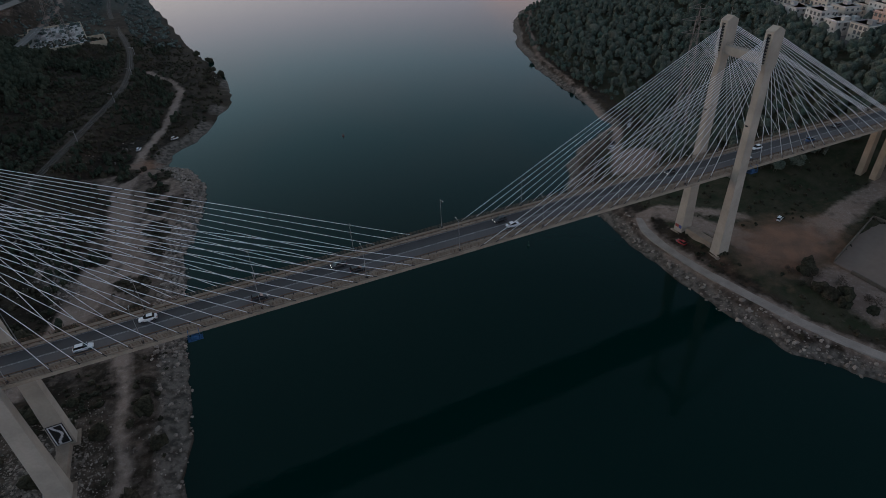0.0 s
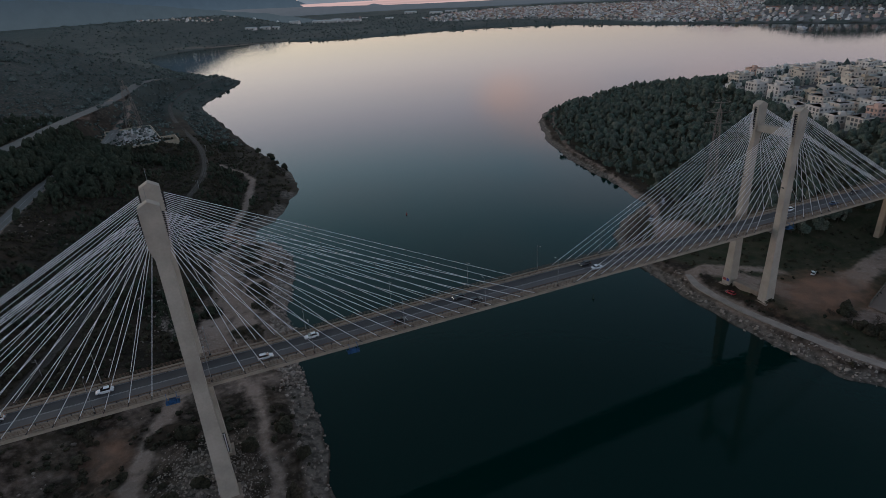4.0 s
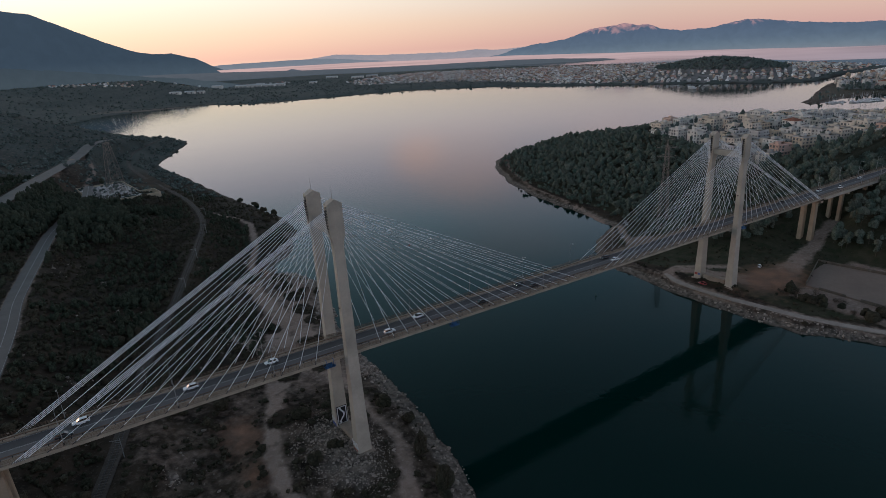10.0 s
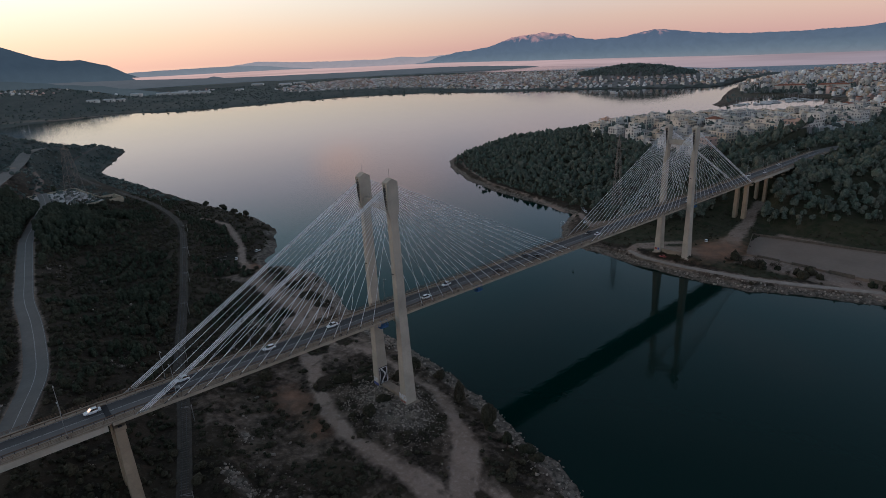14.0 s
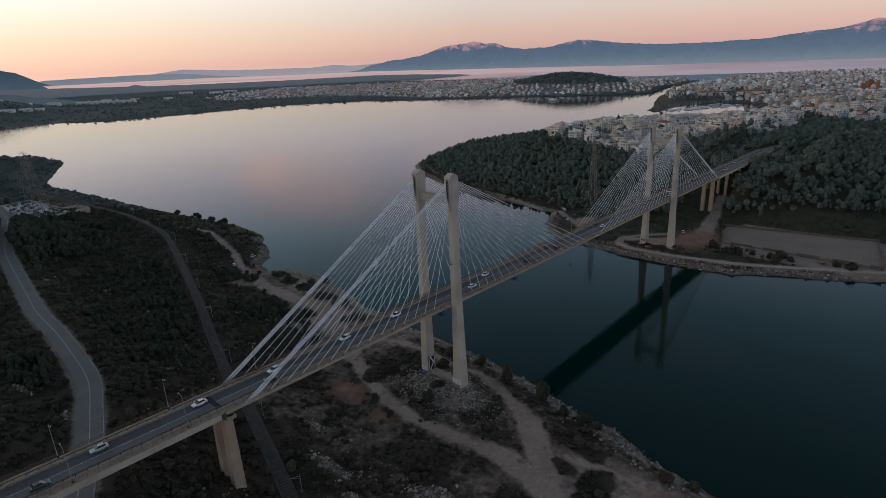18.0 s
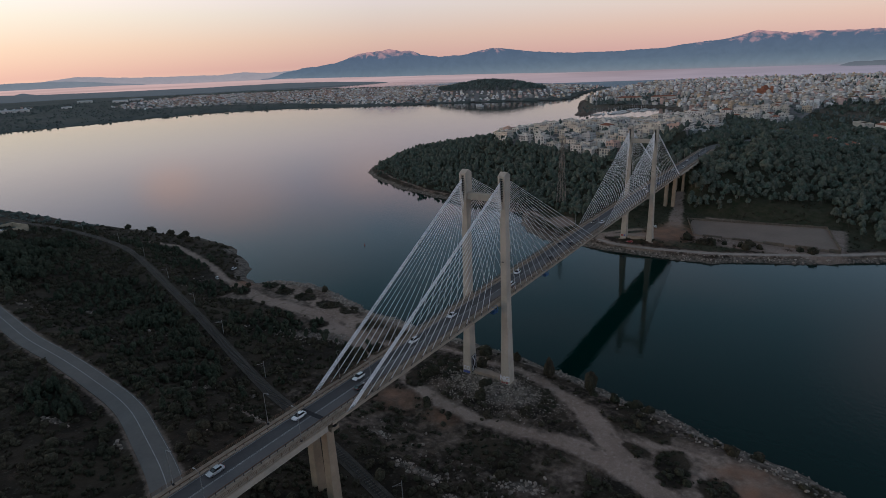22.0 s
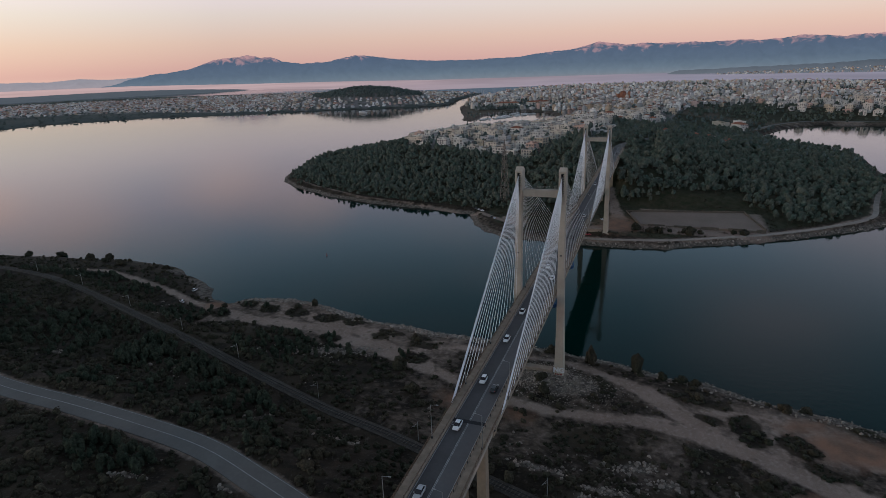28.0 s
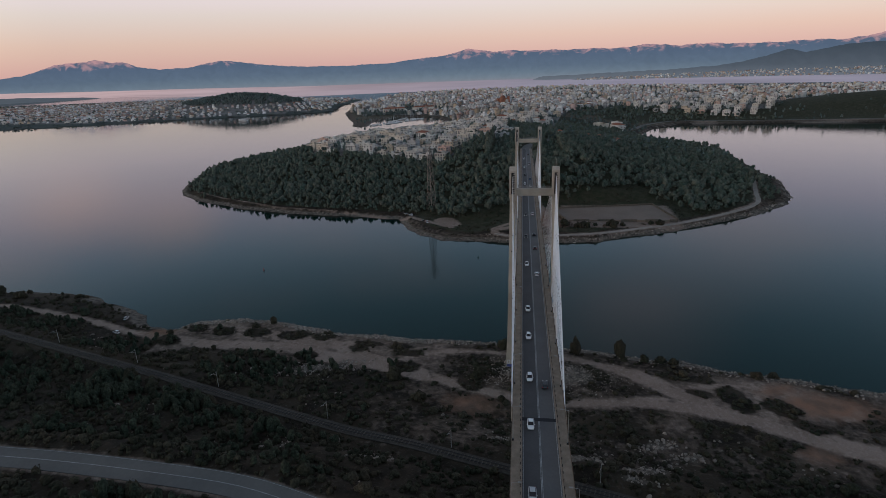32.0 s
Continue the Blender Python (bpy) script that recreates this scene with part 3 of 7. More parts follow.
    for pts, wide, soil in ((RAILWAY, 5.0, 0.0), (ROAD, 8.0, 0.75), (HIGHWAY, 9.0, 0.75), (LAGOON_ROAD, 6.0, 0.75), (INLAND, 6.0, 0.0)):
        s, a = seg_dist(x, y, pts)
        k = 1 - smooth(s, wide, wide + 14)
        z = z * (1 - k) + k * along_value(pts, a, 2)
        dirt = np.maximum(dirt, soil * (1 - smooth(s, 4.2, 6.0)))
    for pts in TRACKS:
        s, a = seg_dist(x, y, pts)
        w = along_value(pts, a, 3)
        s = s + 1.1 * ripple(x, y, 16, 81) + 0.7 * ripple(x, y, 6, 82)
        k = (1 - smooth(s, w, w + 12)) * (d > 6)
        z = z * (1 - 0.8 * k) + 0.8 * k * along_value(pts, a, 2)
        dirt = np.maximum(dirt, 1.0 - smooth(s, w - 2.0, w + 2.6))
    strip = (d > 4) & (x > -140) & (x < -50) & (y > 38) & (y < 186)
    dirt = np.maximum(dirt, np.where(strip, (0.48 + 0.24 * ripple(x, y, 20, 83) + 0.12 * ripple(x, y, 7, 84)) * (1 - smooth(d, 30, 48)), 0))
    dirt = np.maximum(dirt, 0.60 * smooth(hill(x, y, -126, -86, 20, 34, 1), 0.2, 0.6) * (d > 5))
    low = smooth(x, -190, -165) * (1 - smooth(y, 40, 80)) * (d > 6) * (dn > df)
    dirt = np.maximum(dirt, low * (0.26 + 0.16 * ripple(x, y, 24, 85) + 0.1 * ripple(x, y, 8, 86)))
    dirt = dirt * (1 - patches(x, y))
    dirt = np.maximum(dirt, np.where(dn > df, 0.20 * smooth(y, 430, 560) * smooth(dn, 60, 130), 0))
    rock = np.where((dn > df) & (y > 360), rock * 0.25, rock)
    dirt = np.maximum(dirt, np.where(df > dn, (0.30 - 0.2 * smooth(y, 90, 130)) * smooth(d, 2, 5) * (1 - smooth(d, 9, 16)), 0))
    yard = 1 - smooth(np.maximum(np.abs(x + 141) - 24, np.abs(y - 478) - 56), 0, 26)
    z = z * (1 - yard) + yard * 15.5
    pool = smooth(1.2 - np.hypot((x - 135 - 0.0 * y) / 118, (y - 1902) / 26), 0, 0.4)
    z = z * (1 - pool) - 3.0 * pool
    dirt = np.maximum(dirt, 0.8 * hill(x, y, 95, 1880, 210, 42, 1) * (d > 0))

    red = np.maximum.reduce([0.8 * hill(x, y, -140, 24, 7, 10, 1), 0.6 * hill(x, y, -142, 2, 6, 8, 1), 1.25 * hill(x, y, 134, -16, 22, 15, 1), 0.85 * hill(x, y, -159, -94, 5, 7, 1), 1.2 * hill(x, y, -128, -110, 8, 17, 1), 0.95 * hill(x, y, -117, -97, 4, 9, 1, 0.5), 0.8 * hill(x, y, -84, 190, 7, 8, 1)])
    red = red * (1 - patches(x, y))
    lot = smooth(8 - np.maximum(np.abs(x - 156) - 30 + 0, np.abs(y + 78) - 42), 0, 8)
    dirt = np.maximum(dirt, 0.95 * lot)
    built = inside(x, y, TOWN_AREA) | inside(x, y, HOUSES_AREA)
    dirt = np.maximum(dirt, np.where(~built & inside(x, y, FAR_LAND) & (x > 850), 0.34, 0.0))
    grass = np.where(df > dn, smooth(df, 12, 20), 0) * (1 - 0.0)
    dirt = np.where((x > 900) & (x < 1400) & (y < -150) & (df > 20), 0.3 * dirt, dirt)
    return z, d, rock, dirt, red, grass


def axis(parts):
    return np.concatenate([np.arange(a, b, s) for a, b, s in parts] + [[parts[-1][1]]])


gx = axis([(-4900, -1400, 250), (-1400, -420, 49), (-420, -290, 8), (-290, -50, 1.5), (-50, 84, 12), (84, 270, 2.0), (270, 470, 5), (470, 1000, 15), (1000, 2500, 40), (2500, 4900, 150)])
gy = axis([(-4900, -1000, 250), (-1000, -400, 50), (-400, -230, 8), (-230, 230, 2.0), (230, 460, 4.0), (460, 1100, 12), (1100, 3700, 45), (3700, 4900, 150)])
GX, GY = np.meshgrid(gx, gy)
GZ, GD, G_ROCK, G_DIRT, G_RED, G_GRASS = land(GX, GY)


def grid_mesh(name, X, Y, Z, material):
    ny, nx = X.shape
    me = bpy.data.meshes.new(name)
    me.vertices.add(nx * ny)
    me.vertices.foreach_set("co", np.stack([X, Y, Z], -1).astype(np.float32).ravel())
    i = np.arange(nx * ny).reshape(ny, nx)
    quads = np.stack([i[:-1, :-1], i[:-1, 1:], i[1:, 1:], i[1:, :-1]], -1).reshape(-1, 4)
    me.loops.add(quads.size)
    me.loops.foreach_set("vertex_index", quads.ravel().astype(np.int32))
    me.polygons.add(len(quads))
    me.polygons.foreach_set("loop_start", np.arange(0, quads.size, 4, dtype=np.int32))
    me.update(calc_edges=True)
    me.shade_smooth()
    me.materials.append(material)
    return me


gm = grid_mesh("ground", GX, GY, GZ, GROUND)
G_BUILT = (inside(GX, GY, TOWN_AREA) | inside(GX, GY, HOUSES_AREA) | inside(GX, GY, MAINLAND_TOWN)) * 0.75
# share of the haze-tinted colour, growing with distance over mainland and hillside
G_HAZED_LAND = inside(GX, GY, NEAR_LAND) * np.maximum(np.maximum(smooth(GY, 1050, 1350), smooth(GX, 350, 500)), 0.72 * smooth(GY, 430, 760))
for key, values in (("rock", G_ROCK), ("dirt", G_DIRT), ("red", G_RED), ("grass", G_GRASS), ("hazed_land", G_HAZED_LAND), ("streets", G_BUILT)):
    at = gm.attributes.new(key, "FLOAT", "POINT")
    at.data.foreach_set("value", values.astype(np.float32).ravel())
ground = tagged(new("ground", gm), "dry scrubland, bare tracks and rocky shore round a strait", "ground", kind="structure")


def height(x, y):
    return float(land(np.array([x]), np.array([y]))[0][0])


bm = bmesh.new()
vs = [bm.verts.new(p) for p in ((-4900, -4900, 0), (4900, -4900, 0), (4900, 4900, 0), (-4900, 4900, 0))]
bm.faces.new(vs)
water = tagged(part("water", bm, WATER), "calm dark teal sea water reflecting the dusk sky", "sea", kind="structure")

# ---- the bridge ----
def deck_z(x):
    """Height of the roadway along the bridge."""
    return 39.4 - 0.0165 * x


SLOPE = math.atan(-0.0165)
bridge = empty("cable_stayed_bridge", "pale concrete cable-stayed road bridge over a sea strait", "bridge")


def swept(name, section, x0, x1, step, material, parent, label=""):
    """A closed section (y, height over the roadway) drawn along the bridge."""
    xs = np.linspace(x0, x1, max(2, int(abs(x1 - x0) / step) + 1))
    n = len(section)
    verts = [(x, y, deck_z(x) + z) for x in xs for y, z in section]
    faces = [(k * n + i, k * n + (i + 1) % n, (k + 1) * n + (i + 1) % n, (k + 1) * n + i) for k in range(len(xs) - 1) for i in range(n)]
    faces += [tuple(range(n))[::-1], tuple((len(xs) - 1) * n + i for i in range(n))]
    return link_mesh(name, verts, faces, material, parent, label)


def on_deck(x, y, z=0.0):
    return Matrix.Translation((x, y, deck_z(x) + z)) @ Matrix.Rotation(-SLOPE, 4, "Y")


X0, X1 = -470.0, 352.0
JOINT, JOINT_FAR = -203.0, 203.0
DECK_CONCRETE = mat("stained_deck_concrete", (0.42, 0.345, 0.27), 0.9, scale=0.25, amount=0.3, grain=0.2, bump=0.3, bump_scale=2.0)
EDGE = mat("worn_kerb", (0.30, 0.24, 0.185), 0.9, scale=0.5, amount=0.4, grain=0.2, bump=0.3, bump_scale=3.0)
LANE_DARK = mat("newer_asphalt", (0.074, 0.070, 0.072), 0.8, scale=0.15, amount=0.25, grain=0.15)
LANE_OLD = mat("worn_asphalt", (0.108, 0.102, 0.103), 0.75, scale=0.1, amount=0.22, grain=0.15)
SKID = mat("joint_rubber", (0.02, 0.02, 0.024), 0.8, scale=2, amount=0.3)
for x0, x1, half, depth, label in ((JOINT, JOINT_FAR, 7.25, 1.05, "thin pale concrete deck slab"), (X0, JOINT - 0.3, 7.0, 0.5, "deck slab of the approach"), (JOINT_FAR + 0.3, X1, 7.0, 0.5, "deck slab of the approach")):
    swept("deck_slab", [(-half + 0.5, -depth), (half - 0.5, -depth), (half, -depth + 0.2), (half, 0.0), (-half, 0.0), (-half, -depth + 0.2)], x0, x1, 12, DECK_CONCRETE, bridge, label)
for x0, x1 in ((X0, JOINT - 1.2), (JOINT_FAR + 1.2, X1)):
    for y in (-6.3, -2.1, 2.1, 6.3):
        swept("girder", [(y - 0.35, -2.2), (y + 0.35, -2.2), (y + 0.35, -0.504), (y - 0.35, -0.504)], x0, x1, 14, CONCRETE, bridge)
swept("roadway", [(0.004, 0.004), (4.35, 0.004), (4.35, 0.03), (0.004, 0.03)], X0, X1, 8, LANE_DARK, bridge, "dark newer asphalt lane")
swept("roadway", [(-4.35, 0.004), (0.0, 0.004), (0.0, 0.03), (-4.35, 0.03)], X0, X1, 8, LANE_OLD, bridge, "greyer worn asphalt lane")
for y, w in ((-4.1, 0.10), (4.1, 0.10), (-0.14, 0.07), (0.14, 0.07)):
    swept("lane_marking", [(y - w, 0.032), (y + w, 0.032), (y + w, 0.036), (y - w, 0.036)], X0, X1, 20, PAINT_WORN, bridge, "faded white line")
for x in (JOINT, JOINT_FAR):
    swept("expansion_joint", [(-4.35, 0.034), (4.35, 0.034), (4.35, 0.05), (-4.35, 0.05)], x - 0.75, x + 0.75, 2, SKID, bridge, "dark rubber expansion joint")
for s in (-1, 1):
    sec = lambda a, b, lo, hi: [(s * v if s > 0 else -v, z) for v, z in ((a, lo), (b, lo), (b, hi), (a, hi))]
    swept("walkway", sec(4.75, 7.0, 0.004, 0.26), X0, X1, 10, EDGE, bridge, "raised walkway of worn brownish concrete")
    swept("kerb", sec(4.4, 4.72, 0.004, 0.34), X0, X1, 10, CONCRETE_DARK, bridge)
    swept("guard_rail", sec(4.60, 4.68, 0.82, 1.08), X0, X1, 10, RUST, bridge, "weathered steel guard rail")
    for z in (0.62, 0.95, 1.28):
        swept("hand_rail", sec(6.86, 6.93, z, z + 0.07), X0, X1, 12, RUST, bridge, "brown painted tubular hand rail")
# posts: those of the part over and beside the strait each on its own, the rest further on joined
bm = bmesh.new()
box(bm, -0.05, 0.05, -0.05, 0.05, 0.25, 1.35)
rail_post = bpy.data.meshes.new("rail_post")
bm.to_mesh(rail_post)
bm.free()
rail_post.materials.append(RUST)
bm = bmesh.new()
box(bm, -0.09, 0.09, -0.08, 0.08, 0.34, 1.0)
guard_post = bpy.data.meshes.new("guard_post")
bm.to_mesh(guard_post)
bm.free()
guard_post.materials.append(STEEL_DARK)
for s in (-1, 1):
    for k in range(140):
        x = -290 + 2.5 * k
        share("rail_post", rail_post, bridge, on_deck(x, s * 6.9))
        share("guard_post", guard_post, bridge, on_deck(x + 0.6, s * 4.78))
    bm = bmesh.new()
    for k in range(120):
        x = 60 + 2.5 * k if k < 112 else -292.5 - 2.5 * (k - 112)
        if x < X1:
            z = deck_z(x)
            box(bm, x - 0.05, x + 0.05, s * 6.9 - 0.05, s * 6.9 + 0.05, z + 0.25, z + 1.35)
            box(bm, x + 0.5, x + 0.7, s * 4.78 - 0.08, s * 4.78 + 0.08, z + 0.3, z + 1.0)
    tagged(part("rail_post", bm, RUST, bridge), kind="stuff")


def leg_ring(bm, x, y, z, ax, ay):
    return [bm.verts.new((x + i * ax, y + j * ay, z)) for i, j in ((-1, -1), (1, -1), (1, 1), (-1, 1))]


def skin(bm, rings):
    for a, b in zip(rings, rings[1:]):
        for k in range(4):
            bm.faces.new((a[k], a[(k + 1) % 4], b[(k + 1) % 4], b[k]))
    bm.faces.new(rings[0][::-1])
    bm.faces.new(rings[-1])


for tx in (-107.5, 107.5):
    top = 92.8 if tx < 0 else 85.1
    foot = 3.5 if tx < 0 else 5.0
    tower = new("tower")
    tower.parent = bridge
    tagged(tower, "tall pale concrete portal tower")
    zd = deck_z(tx)
    for s in (-1, 1):
        bm = bmesh.new()
        rings = [leg_ring(bm, tx, s * cy, z, ax, ay) for z, ax, ay, cy in ((foot, 2.5, 2.0, 9.05), (foot + 0.5 * (zd - foot), 2.1, 1.55, 8.9), (zd, 1.8, 1.3, 8.75), (top - 14.0, 1.6, 1.14, 8.4), (top - 11.2, 2.3, 1.38, 8.35))]
        skin(bm, rings)
        bmesh.ops.bevel(bm, geom=[e for e in bm.edges if abs(e.verts[0].co.z - e.verts[1].co.z) > 1], offset=0.12, segments=1, affect="EDGES")
        part("tower_leg", bm, CONCRETE, tower)
        # head with a slot for the cables on both faces
        cy = s * 8.33
        bm = bmesh.new()
        box(bm, tx - 1.35, tx + 1.35, cy - 1.38, cy + 1.38, top - 11.2, top - 1.3)
        for way in (-1, 1):
            x0, x1 = sorted((tx + way * 1.352, tx + way * 2.3))
            box(bm, x0, x1, cy - 1.38, cy - 0.64, top - 11.2, top - 1.3)
            box(bm, x0, x1, cy + 0.64, cy + 1.38, top - 11.2, top - 1.3)
            box(bm, x0, x1, cy - 0.638, cy + 0.638, top - 2.1, top - 1.3)
            box(bm, x0, x1, cy - 0.638, cy + 0.638, top - 11.2, top - 10.8)
        part("tower_head", bm, CONCRETE, tower)
        bm = bmesh.new()
        q = leg_ring(bm, tx, cy, top - 1.296, 2.3, 1.38)
        r0, r1 = bm.verts.new((tx, cy - 1.38, top)), bm.verts.new((tx, cy + 1.38, top))
        bm.faces.new(q[::-1])
        bm.faces.new((q[0], q[1], r0))
        bm.faces.new((q[2], q[3], r1))
        bm.faces.new((q[1], q[2], r1, r0))
        bm.faces.new((q[3], q[0], r0, r1))
        part("tower_cap", bm, CONCRETE, tower)
        for way in (-1, 1):
            # dark sheet at the slot's back paints in the recess's shade
            bm = bmesh.new()
            x0, x1 = sorted((tx + way * 1.356, tx + way * 1.42))
            box(bm, x0, x1, cy - 0.62, cy + 0.62, top - 10.7, top - 2.2)
            part("slot_lining", bm, STEEL_DARK, tower, "dark sheet standing in for the shade inside the cable slot")
            for k in range(9):
                zz = top - 10.3 + 0.92 * k
                bm = bmesh.new()
                x0, x1 = sorted((tx + way * 1.43, tx + way * 2.45))
                box(bm, x0, x1, cy - 0.62, cy - 0.2, zz, zz + 0.34)
                part("anchor_plate", bm, CONCRETE, tower)
        bm = bmesh.new()
        tube(bm, (tx, cy, top - 0.2), (tx, cy, top + 3.2), 0.07, 0.03, 5)
        part("lightning_rod", bm, STEEL, tower)
        # service doors and a ring of stains' worth of brackets half-way up
        bm = bmesh.new()
        box(bm, tx - 2.3, tx - 1.9, cy - 0.4 + s * 0.2, cy + 0.4 + s * 0.2, zd + 17, zd + 17.35)
        part("bracket", bm, STEEL_DARK, tower)
        # footing
        bm = bmesh.new()
        box(bm, tx - 3.3, tx + 3.3, s * 9.05 - 2.9, s * 9.05 + 2.9, foot - 2.5, (5.4 if tx < 0 else 5.4), 0.15)
        part("footing", bm, CONCRETE_DARK, tower)
    bm = bmesh.new()
    box(bm, tx - 1.25, tx + 1.25, -7.0, 7.0, top - 11.5, top - 8.8, 0.1)
    part("cross_beam", bm, CONCRETE, tower)
    bm = bmesh.new()
    for y in np.arange(-6.6, 6.7, 1.2):
        for x in (tx - 1.15, tx + 1.15):
            tube(bm, (x, y, top - 8.82), (x, y, top - 7.8), 0.035, n=4)
    for x in (tx - 1.15, tx + 1.15):
        for z in (top - 8.3, top - 7.8):
            tube(bm, (x, -6.7, z), (x, 6.7, z), 0.035, n=4)
    part("beam_railing", bm, STEEL, tower)
    bm = bmesh.new()
    box(bm, tx - 1.6, tx + 1.6, -6.9, 6.9, zd - 2.2, zd - 0.75, 0.1)
    part("deck_crossbeam", bm, CONCRETE, tower)
    # sill wall between the feet
    bm = bmesh.new()
    box(bm, tx - 1.6, tx + 1.6, -6.1, 6.1, foot - 1.5, (7.3 if tx < 0 else 8.3), 0.1)
    part("sill", bm, CONCRETE_DARK, tower)
    for s in (-1, 1):
        for way in (-1, 1):
            side = way * tx > 0      # away from the water
            for k in range(18):
                if side:
                    reach = 11.5 + 5.45 * k if k < 14 else 87.2 + 0.85 * (k - 14)
                else:
                    reach = 11.5 + (92.0 if tx < 0 else 85.5) * k / 17
                ex = tx + way * reach
                tz = top - 10.2 + 7.6 * k / 17
                thick = 0.115 if (side and k > 13) else 0.085
                a, b = Vector((tx + way * 1.42, s * 8.33, tz)), Vector((ex, s * 7.12, deck_z(ex) - 0.05))
                bm = bmesh.new()
                tube(bm, a, b, thick, n=5)
                cable = part("stay_cable", bm, CABLE, bridge)
                for p, q, r in ((a, a.lerp(b, 1.6 / (b - a).length), 0.17), (a.lerp(b, 1 - 1.3 / (b - a).length), b, 0.11)):
                    bm = bmesh.new()
                    tube(bm, p, q, r, r, 6)
                    part("socket", bm, STEEL_DARK, cable, "dark steel socket")
                for share_ in ((0.36, 0.64) if reach > 40 else ()):
                    c = a.lerp(b, share_ + 0.02 * math.sin(k * 2.1))
                    bm = bmesh.new()
                    tube(bm, c, c + (b - a).normalized() * 0.3, thick + 0.035, n=5)
                    part("clamp", bm, STEEL_DARK, cable, "dark damper clamp")

# graffiti on the near tower
SPRAY = mat("white_spray_paint", (0.70, 0.70, 0.72), 0.7, scale=1.5, amount=0.25)
SPRAY_BLUE = mat("blue_spray_paint", (0.10, 0.12, 0.32), 0.7, scale=1.5, amount=0.3)
SPRAY_BLACK = mat("black_spray_paint", (0.015, 0.015, 0.017), 0.7, scale=1.5, amount=0.3)
SPRAY_RED = mat("red_spray_paint", (0.35, 0.08, 0.07), 0.7, scale=1.5, amount=0.3)


def words(text, size, m, material, name="painted_letters", depth=0.01):
    cu = bpy.data.curves.new(name, "FONT")
    cu.body, cu.size, cu.align_x, cu.extrude, cu.offset = text, size, "CENTER", depth, 0.05 * size
    tmp = bpy.data.objects.new(name, cu)
    me = bpy.data.meshes.new_from_object(tmp)
    bpy.data.objects.remove(tmp)
    me.materials.clear()
    me.materials.append(material)
    ob = new(name, me)
    ob.matrix_world = m
    return ob


def face_x(x, y, z):
    """A pose on a wall that looks to -x."""
    return Matrix.Translation((x, y, z)) @ Matrix(((0, 0, -1, 0), (-1, 0, 0, 0), (0, 1, 0, 0), (0, 0, 0, 1)))


def bars(name, m, rects, material, label):
    bm = bmesh.new()
    for x0, x1, y0, y1 in rects:
        box(bm, x0, x1, y0, y1, -0.01, 0.02)
    ob = part(name, bm, material, bridge, label)
    ob.matrix_world = m
    return ob


letters = tagged(words("NG", 3.0, face_x(-109.99, -9.05, 7.2), SPRAY), "white painted letters on a concrete tower leg")
letters.parent = bridge
bars("graffiti_letters", face_x(-109.99, 9.05, 7.2), [(-1.5, -0.2, 0.0, 0.35), (-1.5, -0.2, 1.5, 1.85), (-1.5, -1.15, 0, 1.85), (-0.5, -0.2, 0.3, 1.6), (0.15, 1.5, 0.0, 0.35), (0.15, 1.5, 1.5, 1.85), (0.15, 0.5, 0, 1.85), (1.15, 1.5, 0, 1.85)], SPRAY, "white spray-painted block letters on a tower leg")
bars("graffiti_tag", face_x(-109.99, 9.05, 5.7), [(-1.7, 1.7, 0.0, 1.2)], SPRAY_BLUE, "blue spray-painted tag low on a tower leg")
face_y = Matrix.Translation((-107.5, 6.94, 6.2)) @ Matrix(((1, 0, 0, 0), (0, 0, -1, 0), (0, 1, 0, 0), (0, 0, 0, 1)))
bars("graffiti_panel", face_y, [(-2.0, 2.0, 0, 7.6)], SPRAY_BLACK, "large black sprayed panel on a tower leg")
bars("graffiti_figure", Matrix.Translation((0, -0.012, 0)) @ face_y, [(-1.75, -1.45, 0.3, 7.3), (1.45, 1.75, 0.3, 7.3), (-1.45, 1.45, 7.0, 7.3), (-1.45, 1.45, 0.3, 0.6), *[(0.75 * math.sin(2.2 * math.pi * q / 15 - 1.9) - 0.34, 0.75 * math.sin(2.2 * math.pi * q / 15 - 1.9) + 0.34, 0.62 + 0.43 * q, 0.62 + 0.43 * (q + 1)) for q in range(15)]], SPRAY, "white sprayed outline on a black panel")
bars("graffiti_scrawl", face_x(-109.99, -9.05, 5.7), [(-1.5, -0.9, 0.2, 0.9), (-0.6, 0.1, 0.1, 0.8), (0.4, 1.4, 0.2, 1.0)], SPRAY_RED, "faded red scrawl at the foot of a tower leg")
bars("graffiti_scrawl", face_x(104.98, 9.05, 7.3), [(-1.5, 0.2, 0.0, 1.2)], SPRAY_RED, "red spray-painted tag low on a tower leg")
bars("graffiti_scrawl", face_x(104.98, 9.05, 7.3), [(0.4, 1.6, 0.0, 1.3)], SPRAY_BLUE, "blue spray-painted tag low on a tower leg")

